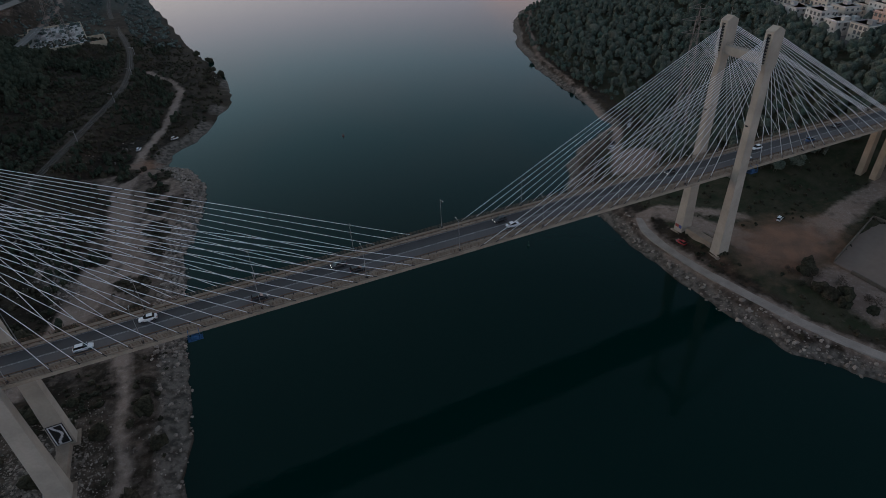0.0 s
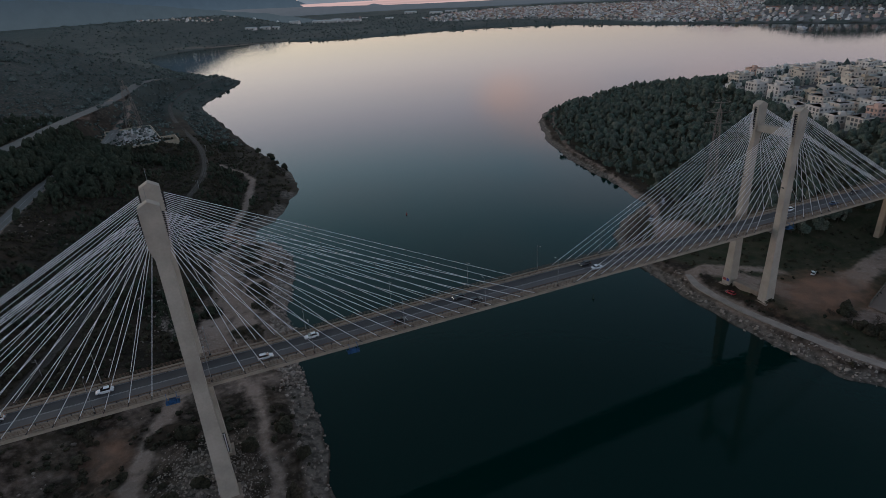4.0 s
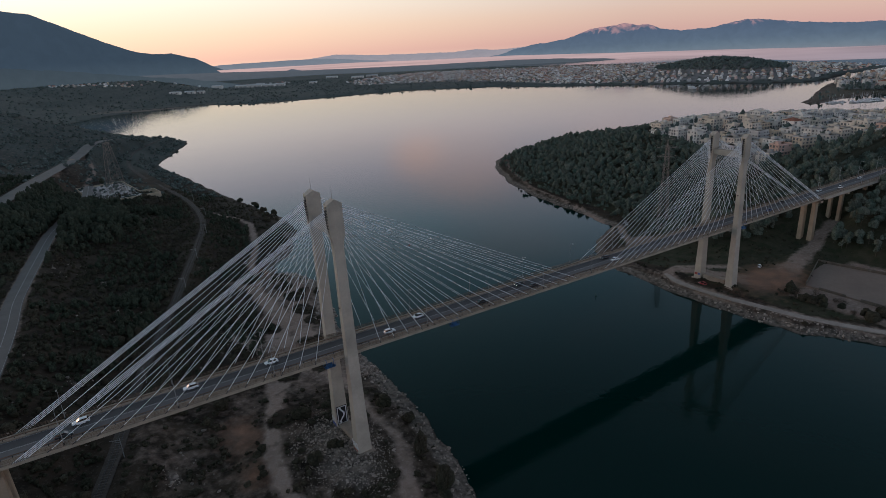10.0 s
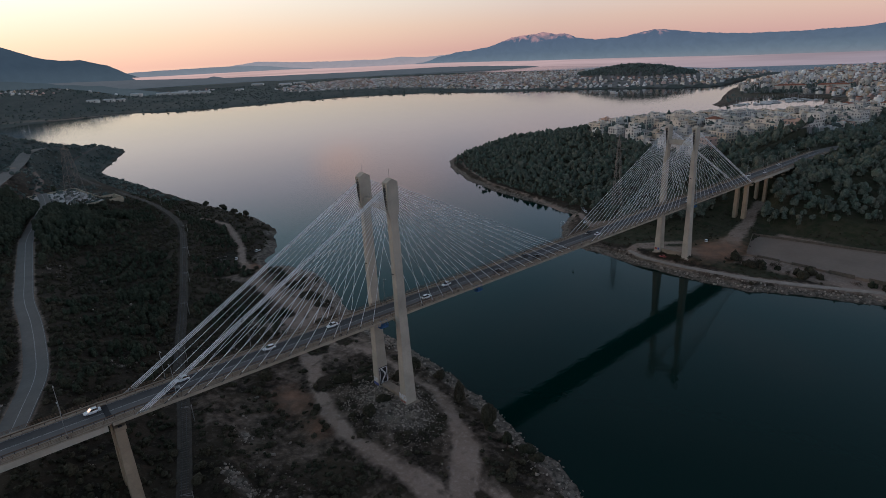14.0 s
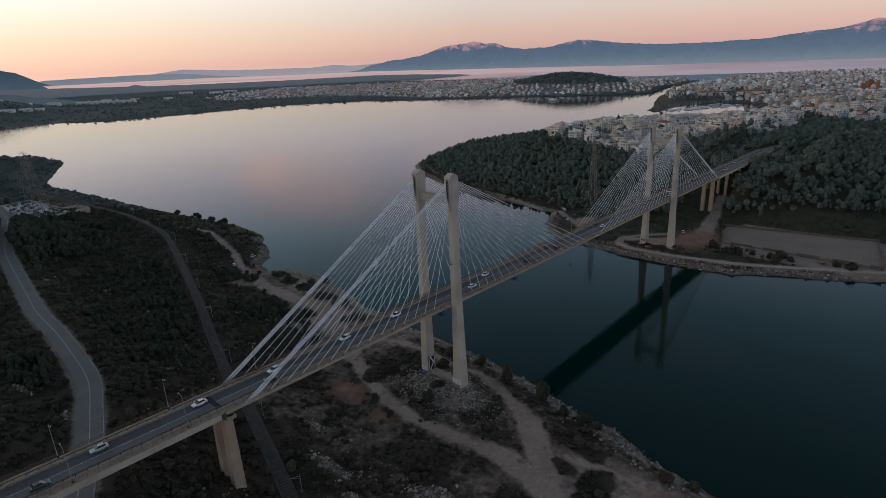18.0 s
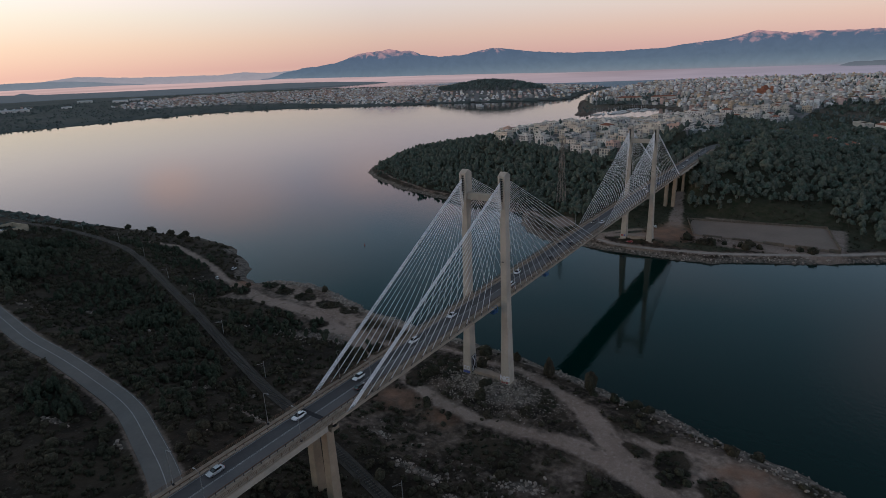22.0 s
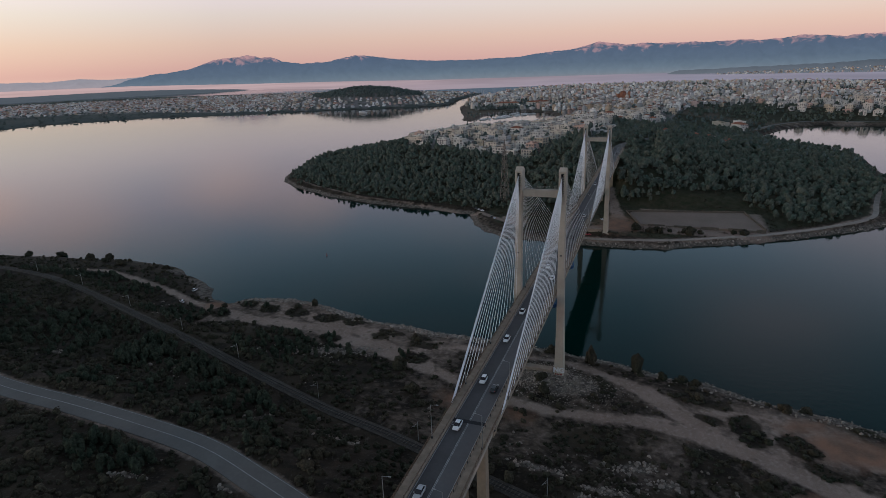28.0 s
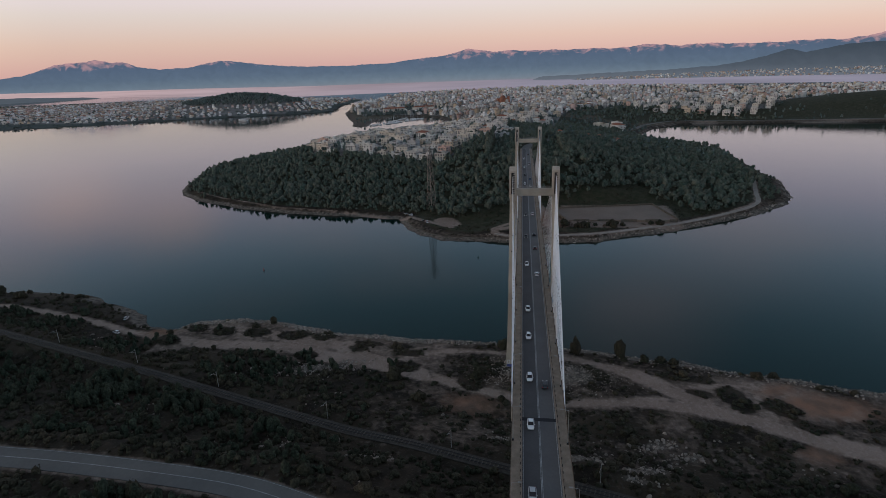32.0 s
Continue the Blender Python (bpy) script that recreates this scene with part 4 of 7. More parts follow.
# approach piers
for x in (-201.5, -252, -302, 200.5, 234, 266, 298, 326):
    g = height(x, 0)
    pier = new("pier")
    pier.parent = bridge
    tagged(pier, "twin-column concrete pier under the approach deck")
    zt = deck_z(x) - 2.25
    wide = 1.0 if abs(x) < 205 else 0.8
    for s in (-1, 1):
        bm = bmesh.new()
        skin(bm, [leg_ring(bm, x, s * 3.0, g - 2.5, 1.7 * wide, 1.35 * wide), leg_ring(bm, x, s * 3.0, zt - 1.2, 1.35 * wide, 1.2 * wide)])
        bmesh.ops.bevel(bm, geom=[e for e in bm.edges if abs(e.verts[0].co.z - e.verts[1].co.z) > 1], offset=0.15, segments=1, affect="EDGES")
        part("column", bm, PIER_CONCRETE, pier)
    bm = bmesh.new()
    box(bm, x - 1.5 * wide, x + 1.5 * wide, -6.6, 6.6, zt - 1.25, zt + 0.0, 0.12)
    part("pier_cap", bm, PIER_CONCRETE, pier)
    for y in (-6.3, -2.1, 2.1, 6.3):
        bm = bmesh.new()
        box(bm, x - 0.5, x + 0.5, y - 0.4, y + 0.4, zt + 0.002, zt + 0.2)
        part("bearing", bm, STEEL_DARK, pier)


# ---- on and along the bridge ----
def street_lamp(m, inward):
    lamp = empty("street_lamp", "tall grey steel street lamp on the bridge edge", "street lamp", m, "lamps along the bridge")
    bm = bmesh.new()
    tube(bm, (0, 0, -0.3), (0, 0, 9.2), 0.11, 0.06, 6)
    tube(bm, (0, 0, 9.15), (0, 1.5, 9.45), 0.05, n=5)
    part("pole", bm, STEEL, lamp)
    bm = bmesh.new()
    box(bm, -0.16, 0.16, 1.35, 2.05, 9.38, 9.54, 0.04)
    part("lamp_head", bm, STEEL, lamp)
    bm = bmesh.new()
    box(bm, -0.22, 0.22, -0.22, 0.22, -0.3, 0.25)
    part("base_plate", bm, STEEL_DARK, lamp)
    return lamp


first = {}
for k in range(-10, 12):
    x = 4.3 + 27.2 * k
    for s in (-1, 1):
        m = Matrix.Translation((x + (0.6 if s > 0 else 0), s * 6.6, deck_z(x) + 0.56)) @ Matrix.Rotation(0 if s < 0 else math.pi, 4, "Z")
        first[0] = copy_thing(first[0], m) if first else street_lamp(m, s)

GONDOLA_BLUE = mat("blue_paint", (0.045, 0.13, 0.28), 0.5, scale=1.0, amount=0.3)
for x in (-66.5, -114.5, 116.0):
    m = on_deck(x, -7.9, 0)
    g = empty("maintenance_cradle", "blue steel maintenance cradle hung from the deck edge", "cradle", m, "cradles under the deck")
    bm = bmesh.new()
    box(bm, -1.7, 1.7, -0.2, 1.6, -2.35, -2.2)
    part("platform", bm, GONDOLA_BLUE, g)
    bm = bmesh.new()
    for x0 in (-1.65, -0.6, 0.6, 1.65):
        for y0 in (-0.15, 1.55):
            tube(bm, (x0, y0, -2.3), (x0, y0, -1.05), 0.05, n=4)
    for y0 in (-0.15, 1.55):
        for z0 in (-1.6, -1.05):
            tube(bm, (-1.7, y0, z0), (1.7, y0, z0), 0.05, n=4)
    part("railing", bm, GONDOLA_BLUE, g)
    for x0 in (-1.2, 1.2):
        bm = bmesh.new()
        tube(bm, (x0, -0.1, -2.2), (x0, -0.1, 0.2), 0.08, n=5)
        tube(bm, (x0, -0.1, 0.2), (x0, 1.1, 0.35), 0.08, n=5)
        part("hanger", bm, GONDOLA_BLUE, g)
    bm = bmesh.new()
    box(bm, -0.8, 0.8, 0.1, 1.2, -2.19, -1.2, 0.06)
    part("machine_box", bm, GONDOLA_BLUE, g)


# ---- cars ----
GLASS = mat("car_glass", (0.012, 0.014, 0.018), 0.08, scale=1, amount=0.1, spec=0.7)
TYRE = mat("tyre", (0.015, 0.015, 0.016), 0.85, scale=3, amount=0.2)
HUB = mat("wheel_rim", (0.35, 0.35, 0.37), 0.35, 0.8, scale=2, amount=0.2)
HEAD = mat("headlamp", (0.75, 0.75, 0.72), 0.15, scale=3, amount=0.1)
HEAD_ON = bpy.data.materials.new("headlamp_on")
HEAD_ON.use_nodes = True
HEAD_ON.node_tree.nodes["Principled BSDF"].inputs["Emission Color"].default_value = (1, 0.93, 0.8, 1)
HEAD_ON.node_tree.nodes["Principled BSDF"].inputs["Emission Strength"].default_value = 1.2
TAIL = mat("tail_lamp", (0.40, 0.02, 0.02), 0.3, scale=3, amount=0.2)
CAR_PAINT = {n: mat("car_paint_" + n, c, 0.28, 0.0, scale=0.8, amount=0.08, spec=0.5) for n, c in (("white", (0.74, 0.75, 0.77)), ("silver", (0.42, 0.43, 0.45)), ("dark", (0.025, 0.027, 0.032)), ("blue", (0.030, 0.085, 0.20)), ("red", (0.36, 0.03, 0.035)), ("yellow", (0.55, 0.36, 0.07)), ("green", (0.03, 0.08, 0.065)))}
# half sections along the car: x, half width, lower and upper edge of the body
CAR_BODY = [(-2.12, 0.70, 0.42, 0.72), (-2.02, 0.82, 0.30, 0.92), (-1.2, 0.88, 0.24, 0.96), (0.0, 0.89, 0.22, 0.94), (0.9, 0.88, 0.24, 0.92), (1.75, 0.84, 0.28, 0.78), (2.08, 0.72, 0.34, 0.62), (2.16, 0.60, 0.42, 0.55)]


def loft(bm, rings, caps=True):
    for a, b in zip(rings, rings[1:]):
        for k in range(len(a)):
            j = (k + 1) % len(a)
            bm.faces.new((a[k], a[j], b[j], b[k]))
    if caps:
        bm.faces.new(rings[0][::-1])
        bm.faces.new(rings[-1])


def car(m, colour, kind="hatchback", lights=False, where="driving on the bridge"):
    paint = CAR_PAINT[colour]
    ob = empty("car", f"{colour} {kind} car {where}", "car", m)
    tall = 0.12 if kind == "van" else 0.0
    bm = bmesh.new()
    rings = []
    for x, w, lo, hi in CAR_BODY:
        mid = lo + (hi - lo) * 0.6
        rings.append([bm.verts.new(p) for p in ((x, -w * 0.92, lo), (x, w * 0.92, lo), (x, w, mid), (x, w * 0.88, hi), (x, -w * 0.88, hi), (x, -w, mid))])
    loft(bm, rings)
    part("body", bm, paint, ob)
    back = {"hatchback": -1.95, "saloon": -1.55, "van": -2.0}[kind]
    bm = bmesh.new()
    rings = [[bm.verts.new((x, i * w, z)) for i in (-1, 1)] for x, w, z in ((back, 0.76, 0.92), (back + 0.35, 0.62, 1.42 + tall), (0.25, 0.62, 1.45 + tall), (1.05, 0.74, 0.90))]
    for a, b in zip(rings, rings[1:]):
        bm.faces.new((a[0], a[1], b[1], b[0]))
    for i in (0, 1):
        bm.faces.new([r[i] for r in rings][:: 1 if i == 0 else -1])
    part("cabin_glass", bm, GLASS, ob, "dark car windows")
    bm = bmesh.new()
    box(bm, back + 0.42, 0.22, -0.60, 0.60, 1.43 + tall, 1.48 + tall, 0.02)
    part("roof", bm, paint, ob)
    for x in (-1.32, 1.32):
        for s in (-1, 1):
            bm = bmesh.new()
            tube(bm, (x, s * 0.68, 0.31), (x, s * 0.88, 0.31), 0.31, n=10)
            wheel = part("wheel", bm, TYRE, ob)
            bm = bmesh.new()
            tube(bm, (x, s * 0.87, 0.31), (x, s * 0.895, 0.31), 0.19, n=8)
            part("rim", bm, HUB, wheel)
    for s in (-1, 1):
        bm = bmesh.new()
        box(bm, 1.98, 2.14, s * 0.58 - 0.16, s * 0.58 + 0.16, 0.56, 0.70)
        part("headlight", bm, HEAD_ON if lights else HEAD, ob)
        bm = bmesh.new()
        box(bm, -2.11, -2.0, s * 0.66 - 0.13, s * 0.66 + 0.13, 0.70, 0.88)
        part("tail_light", bm, TAIL, ob)
        bm = bmesh.new()
        box(bm, 0.72, 0.9, s * 0.98 - 0.09, s * 0.98 + 0.09, 0.92, 1.06, 0.02)
        part("wing_mirror", bm, paint, ob)
    return ob


TRAFFIC = [(-232, 1, "silver", "saloon"), (-206, 1, "white", "saloon"), (-182, 1, "white", "hatchback"), (-154, 1, "white", "hatchback"), (-130, 1, "white", "saloon"), (-76, 1, "white", "saloon"), (-28, 1, "dark", "saloon"), (22, 1, "dark", "hatchback"),
           (88, 1, "dark", "saloon"), (128, 1, "white", "hatchback"), (170, 1, "dark", "hatchback"), (214, 1, "white", "saloon"), (268, 1, "silver", "hatchback"), (-246, -1, "green", "saloon"), (-186, -1, "dark", "hatchback"), (-90, -1, "white", "hatchback"),
           (-50, -1, "dark", "hatchback"), (-24, -1, "dark", "hatchback"), (24, -1, "white", "saloon"), (118, -1, "white", "hatchback"), (150, -1, "blue", "saloon"), (232, -1, "white", "van"), (300, -1, "dark", "saloon")]
for x, s, colour, kind in TRAFFIC:
    turn = Matrix.Rotation(math.pi if s > 0 else 0.0, 4, "Z")
    car(on_deck(x, s * 2.15, 0.03) @ turn, colour, kind, lights=(s > 0 and -75 < x < 100))

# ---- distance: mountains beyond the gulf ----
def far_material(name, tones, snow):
    """A far ridge in evening air: haze, relief by noise and the last sun on its snow are painted into its emission."""
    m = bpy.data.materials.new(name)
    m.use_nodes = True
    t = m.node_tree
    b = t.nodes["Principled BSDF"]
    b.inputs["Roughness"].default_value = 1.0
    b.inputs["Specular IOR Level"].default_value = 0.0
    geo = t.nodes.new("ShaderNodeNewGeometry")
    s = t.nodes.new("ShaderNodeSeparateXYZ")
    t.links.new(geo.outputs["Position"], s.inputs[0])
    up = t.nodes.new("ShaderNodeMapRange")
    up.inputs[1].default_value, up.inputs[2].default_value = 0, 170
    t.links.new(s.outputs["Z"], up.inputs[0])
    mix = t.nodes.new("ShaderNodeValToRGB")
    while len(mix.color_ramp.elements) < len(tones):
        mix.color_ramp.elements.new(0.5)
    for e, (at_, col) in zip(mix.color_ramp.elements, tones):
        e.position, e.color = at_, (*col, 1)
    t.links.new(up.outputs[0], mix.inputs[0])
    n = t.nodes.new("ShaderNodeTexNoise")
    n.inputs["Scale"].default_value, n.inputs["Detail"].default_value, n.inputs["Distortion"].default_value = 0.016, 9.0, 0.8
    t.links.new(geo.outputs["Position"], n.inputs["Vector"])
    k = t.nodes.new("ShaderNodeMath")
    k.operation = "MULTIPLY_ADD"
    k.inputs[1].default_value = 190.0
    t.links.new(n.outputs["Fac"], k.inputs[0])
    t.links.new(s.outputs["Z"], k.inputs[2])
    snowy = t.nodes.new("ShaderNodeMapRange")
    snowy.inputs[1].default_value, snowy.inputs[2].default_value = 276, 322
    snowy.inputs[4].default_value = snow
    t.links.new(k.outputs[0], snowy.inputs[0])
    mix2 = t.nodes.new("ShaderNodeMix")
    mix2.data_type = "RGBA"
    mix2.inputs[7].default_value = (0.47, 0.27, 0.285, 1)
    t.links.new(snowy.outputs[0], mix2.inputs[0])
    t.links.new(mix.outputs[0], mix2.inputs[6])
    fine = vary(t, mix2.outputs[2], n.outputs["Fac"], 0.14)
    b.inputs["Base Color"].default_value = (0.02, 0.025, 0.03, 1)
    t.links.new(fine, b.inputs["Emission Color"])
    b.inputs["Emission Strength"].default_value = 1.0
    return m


# emission tones from foot to top; painted haze pales each ridge's foot
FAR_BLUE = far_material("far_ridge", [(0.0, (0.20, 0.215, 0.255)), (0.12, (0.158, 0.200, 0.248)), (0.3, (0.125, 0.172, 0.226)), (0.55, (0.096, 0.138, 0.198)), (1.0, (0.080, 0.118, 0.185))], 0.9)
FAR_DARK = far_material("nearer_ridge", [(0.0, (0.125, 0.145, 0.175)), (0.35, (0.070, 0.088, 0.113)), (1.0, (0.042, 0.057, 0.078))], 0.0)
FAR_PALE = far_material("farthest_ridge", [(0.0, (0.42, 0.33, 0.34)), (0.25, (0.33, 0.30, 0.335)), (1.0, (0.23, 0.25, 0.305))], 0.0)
# degrees round from +x, degrees over the horizon
RIDGE = [(-62, 1.4), (-50, 1.5), (-42, 1.3), (-35, 1.25), (-28, 1.22), (-25.4, 0.82), (-22.7, 0.87), (-20.5, 0.8), (-18.6, 0.78), (-15.6, 0.94), (-13, 0.86), (-10.5, 1.06), (-7.3, 0.82), (-5.3, 0.9), (-3, 0.86), (-0.7, 0.9), (2.2, 0.98), (3.6, 0.88), (4.6, 1.1),
         (6, 1.26), (8, 0.75), (9.6, 0.62), (13.6, 0.2), (16.7, 0.12), (20.5, 0.12), (24.5, 0.36), (27.3, 0.8), (28.8, 0.86), (30.3, 0.62), (31.5, 0.38), (33.7, 0.31), (35.2, 0.58), (36.3, 0.98), (37.2, 0.97), (38.3, 1.2), (39.6, 1.06),
         (41.2, 0.9), (42.2, 0.5), (43.6, 0.15), (45, -0.05), (46.5, -0.2), (48, -0.45), (49.5, -0.9), (52, -1.3), (60, -1.6), (84, -1.9)]
RIDGE_PALE = [(40, -0.6), (44, -0.1), (46, -0.15), (48.7, -0.33), (51, -0.42), (53.2, -0.28), (55, -0.42), (57.7, -0.37), (62, -0.3), (64, -0.16), (66, -0.04), (67.7, -0.18), (70, -0.5), (74, -1.2)]
ISLAND = [(80, -0.9), (78, -0.5), (76.4, -0.36), (72.3, -0.31), (69, -0.3), (67, -0.34), (65, -0.5), (63.5, -0.68), (61.5, -0.84), (60, -1.2)][::-1]
ISLET = [(68.4, -1.5), (68.8, -1.25), (69.4, -1.08), (70.1, -0.98), (70.7, -1.06), (71.3, -1.2), (71.8, -1.5)]
# the gulf's far and near edge
GULF_FAR = [(-40, -1.6), (-14, -1.72), (0, -1.7), (13, -1.66), (22, -1.62), (31, -1.42), (39, -1.28), (48.9, -1.02), (57.6, -0.98), (63.5, -0.85), (70, -0.82), (84, -0.74)]
PLAIN = [(22, -2.6), (33, -2.1), (41, -1.72), (45, -1.52), (49, -1.42), (57.7, -1.44), (63.6, -1.37), (69.4, -1.26), (73, -1.12), (76, -1.0), (84, -0.8)]
RIDGE_NEAR = [(-60, 1.6), (-48, 1.3), (-40, 1.1), (-33, 0.8), (-28.4, 0.56), (-25.5, 0.46), (-24, 0.16), (-22.7, -0.11), (-21.5, 0.24), (-20.7, 0.0), (-19.7, -0.31), (-18.3, -0.65), (-15.8, -1.0), (-12, -1.2), (-6, -1.36), (-1, -1.5), (1, -1.9)]


def ridge(name, table, radius, material, label, rough, seed, centre=(-290, -70)):
    az = np.arange(table[0][0], table[-1][0], 0.07)
    el = np.interp(az, [a for a, _ in table], [e for _, e in table])
    r = np.random.RandomState(seed)
    for k, f in enumerate((2.3, 5.1, 11.3, 23.0)):
        el = el + rough / (1 + k) * np.sin(az * f + r.uniform(0, 6)) * np.sin(az * f * 0.37 + r.uniform(0, 6))
    top = 132 + radius * np.tan(np.radians(el))
    rows = np.linspace(0, 1, 15)
    A, S = np.meshgrid(np.radians(az), rows)
    Z = -6 + (top[None, :] + 6) * (1 - (1 - S) ** 1.4)
    R = radius * 0.96 + radius * 0.05 * S + 26 * np.sin(A * 90 + S * 5) * S * (1 - S) + 20 * np.sin(A * 230 - S * 9) * S * (1 - S)
    me = grid_mesh(name, centre[0] + R * np.cos(A), centre[1] + R * np.sin(A), Z, material)
    return tagged(new(name, me), label, "mountains", kind="structure")


BIG_HILL = [(70.5, -2.2), (73, -1.7), (76.1, -1.05), (77.4, -0.43), (78.8, 0.32), (80.7, 0.84), (82.3, 0.9), (83.2, 1.08), (84.2, 1.4), (85.2, 1.85), (86.4, 2.4), (87.2, 2.8), (88.7, 3.5), (90.1, 4.2), (92, 4.5), (94.5, 4.3), (96.5, 3.74), (98.2, 3.25), (99.1, 3.3), (100.2, 3.07), (105, 2.8), (112, 2.6), (120, 2.0), (135, 1.5)]
# hill tones with evening haze painted in, palest at the foot
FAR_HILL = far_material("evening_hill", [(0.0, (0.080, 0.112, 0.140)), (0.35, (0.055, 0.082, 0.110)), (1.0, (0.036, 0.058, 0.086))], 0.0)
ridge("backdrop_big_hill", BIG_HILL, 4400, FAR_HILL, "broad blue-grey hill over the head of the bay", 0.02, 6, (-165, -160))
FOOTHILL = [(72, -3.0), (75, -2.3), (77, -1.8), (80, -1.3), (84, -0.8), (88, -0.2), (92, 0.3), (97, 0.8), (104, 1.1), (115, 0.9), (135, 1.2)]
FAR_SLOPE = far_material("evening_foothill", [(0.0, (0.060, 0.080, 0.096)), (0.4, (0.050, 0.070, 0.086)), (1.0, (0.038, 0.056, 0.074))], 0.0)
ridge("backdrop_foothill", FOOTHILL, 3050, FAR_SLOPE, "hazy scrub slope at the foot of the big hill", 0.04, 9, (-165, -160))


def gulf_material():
    """The sea of the gulf far off: the mirrored sky painted as emission, rosy under the bright sky, lilac away from
    it, in long streaks.
    """
    m = bpy.data.materials.new("far_sea_glow")
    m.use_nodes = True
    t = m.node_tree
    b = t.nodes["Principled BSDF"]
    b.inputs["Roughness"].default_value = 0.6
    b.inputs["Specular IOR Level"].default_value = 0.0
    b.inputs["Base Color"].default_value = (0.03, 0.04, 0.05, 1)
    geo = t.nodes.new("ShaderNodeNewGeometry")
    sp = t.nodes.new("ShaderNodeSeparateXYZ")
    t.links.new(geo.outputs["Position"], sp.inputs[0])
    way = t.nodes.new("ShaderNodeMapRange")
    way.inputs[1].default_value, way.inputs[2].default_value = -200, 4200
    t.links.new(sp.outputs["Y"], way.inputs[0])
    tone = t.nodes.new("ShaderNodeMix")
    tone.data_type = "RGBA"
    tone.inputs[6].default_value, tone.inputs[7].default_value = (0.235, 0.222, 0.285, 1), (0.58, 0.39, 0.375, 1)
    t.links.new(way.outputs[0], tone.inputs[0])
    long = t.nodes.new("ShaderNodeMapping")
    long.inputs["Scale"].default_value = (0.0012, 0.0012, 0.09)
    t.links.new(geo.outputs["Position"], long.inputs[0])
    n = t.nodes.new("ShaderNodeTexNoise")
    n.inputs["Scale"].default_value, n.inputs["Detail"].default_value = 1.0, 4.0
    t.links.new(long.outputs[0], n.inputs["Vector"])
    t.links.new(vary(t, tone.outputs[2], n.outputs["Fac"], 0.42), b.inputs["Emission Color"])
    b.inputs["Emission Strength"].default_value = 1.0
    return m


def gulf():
    # added sheet, rising over the water to carry the painted sky reflection
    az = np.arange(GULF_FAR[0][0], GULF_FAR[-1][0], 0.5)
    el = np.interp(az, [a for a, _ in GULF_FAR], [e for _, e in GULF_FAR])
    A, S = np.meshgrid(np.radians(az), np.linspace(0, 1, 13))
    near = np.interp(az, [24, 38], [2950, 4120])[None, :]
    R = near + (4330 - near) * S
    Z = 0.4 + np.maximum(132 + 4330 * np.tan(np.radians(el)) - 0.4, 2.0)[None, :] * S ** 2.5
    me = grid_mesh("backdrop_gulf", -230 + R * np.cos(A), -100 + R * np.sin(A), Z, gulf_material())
    return tagged(new("backdrop_gulf", me), "glowing sheet with the evening sky painted on it, for the gulf beyond the town", "sea", kind="structure")


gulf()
# plain and island glow in tones that hold the painted haze
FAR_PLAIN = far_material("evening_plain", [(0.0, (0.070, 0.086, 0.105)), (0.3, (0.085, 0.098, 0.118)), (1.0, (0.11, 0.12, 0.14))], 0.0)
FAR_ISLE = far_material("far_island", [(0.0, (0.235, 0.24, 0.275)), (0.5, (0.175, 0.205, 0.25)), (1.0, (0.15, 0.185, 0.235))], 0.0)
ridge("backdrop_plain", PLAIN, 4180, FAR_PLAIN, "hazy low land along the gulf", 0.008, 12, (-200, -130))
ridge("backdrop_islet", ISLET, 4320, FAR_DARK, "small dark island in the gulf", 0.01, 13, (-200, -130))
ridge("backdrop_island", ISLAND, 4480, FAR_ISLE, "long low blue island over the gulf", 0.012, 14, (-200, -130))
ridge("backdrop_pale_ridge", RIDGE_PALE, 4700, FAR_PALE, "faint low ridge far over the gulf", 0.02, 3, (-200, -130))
ridge("backdrop_mountains", RIDGE, 4600, FAR_BLUE, "hazy blue mountain range with the last sun painted rosy on its snow", 0.04, 4)
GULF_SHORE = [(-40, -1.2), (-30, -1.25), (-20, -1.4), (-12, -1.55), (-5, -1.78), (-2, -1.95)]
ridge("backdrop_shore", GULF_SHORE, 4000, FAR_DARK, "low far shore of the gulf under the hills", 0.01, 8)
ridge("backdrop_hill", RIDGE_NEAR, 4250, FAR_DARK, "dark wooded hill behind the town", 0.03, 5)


# ---- foliage ----
def leafy(name, base, second, scale=0.02, leaf=1.6):
    m = mat(name, base, 0.9, second=second, scale=scale, island=0.22, spec=0.1)
    t = m.node_tree
    b = t.nodes["Principled BSDF"]
    geo = t.nodes.new("ShaderNodeNewGeometry")
    n = t.nodes.new("ShaderNodeTexNoise")
    n.inputs["Scale"].default_value, n.inputs["Detail"].default_value = leaf, 5.0
    t.links.new(geo.outputs["Position"], n.inputs["Vector"])
    speck = t.nodes.new("ShaderNodeMapRange")
    speck.inputs[1].default_value, speck.inputs[2].default_value = 0.32, 0.68
    t.links.new(n.outputs["Fac"], speck.inputs[0])
    link = b.inputs["Base Color"].links[0]
    t.links.new(vary(t, link.from_socket, speck.outputs[0], 0.45), b.inputs["Base Color"])
    bp = t.nodes.new("ShaderNodeBump")
    bp.inputs["Strength"].default_value, bp.inputs["Distance"].default_value = 0.9, 0.5
    t.links.new(n.outputs["Fac"], bp.inputs["Height"])
    t.links.new(bp.outputs[0], b.inputs["Normal"])
    return m


# headland pine green with a little haze mixed in, bluer and lighter
PINE = leafy("pine_needles", (0.056, 0.086, 0.068), (0.112, 0.110, 0.086), 0.16)
# distant trees: air haze is put into this paler, bluer green
HAZED_PINE = leafy("hazed_foliage", (0.072, 0.096, 0.088), (0.105, 0.120, 0.108), 0.01, 0.5)
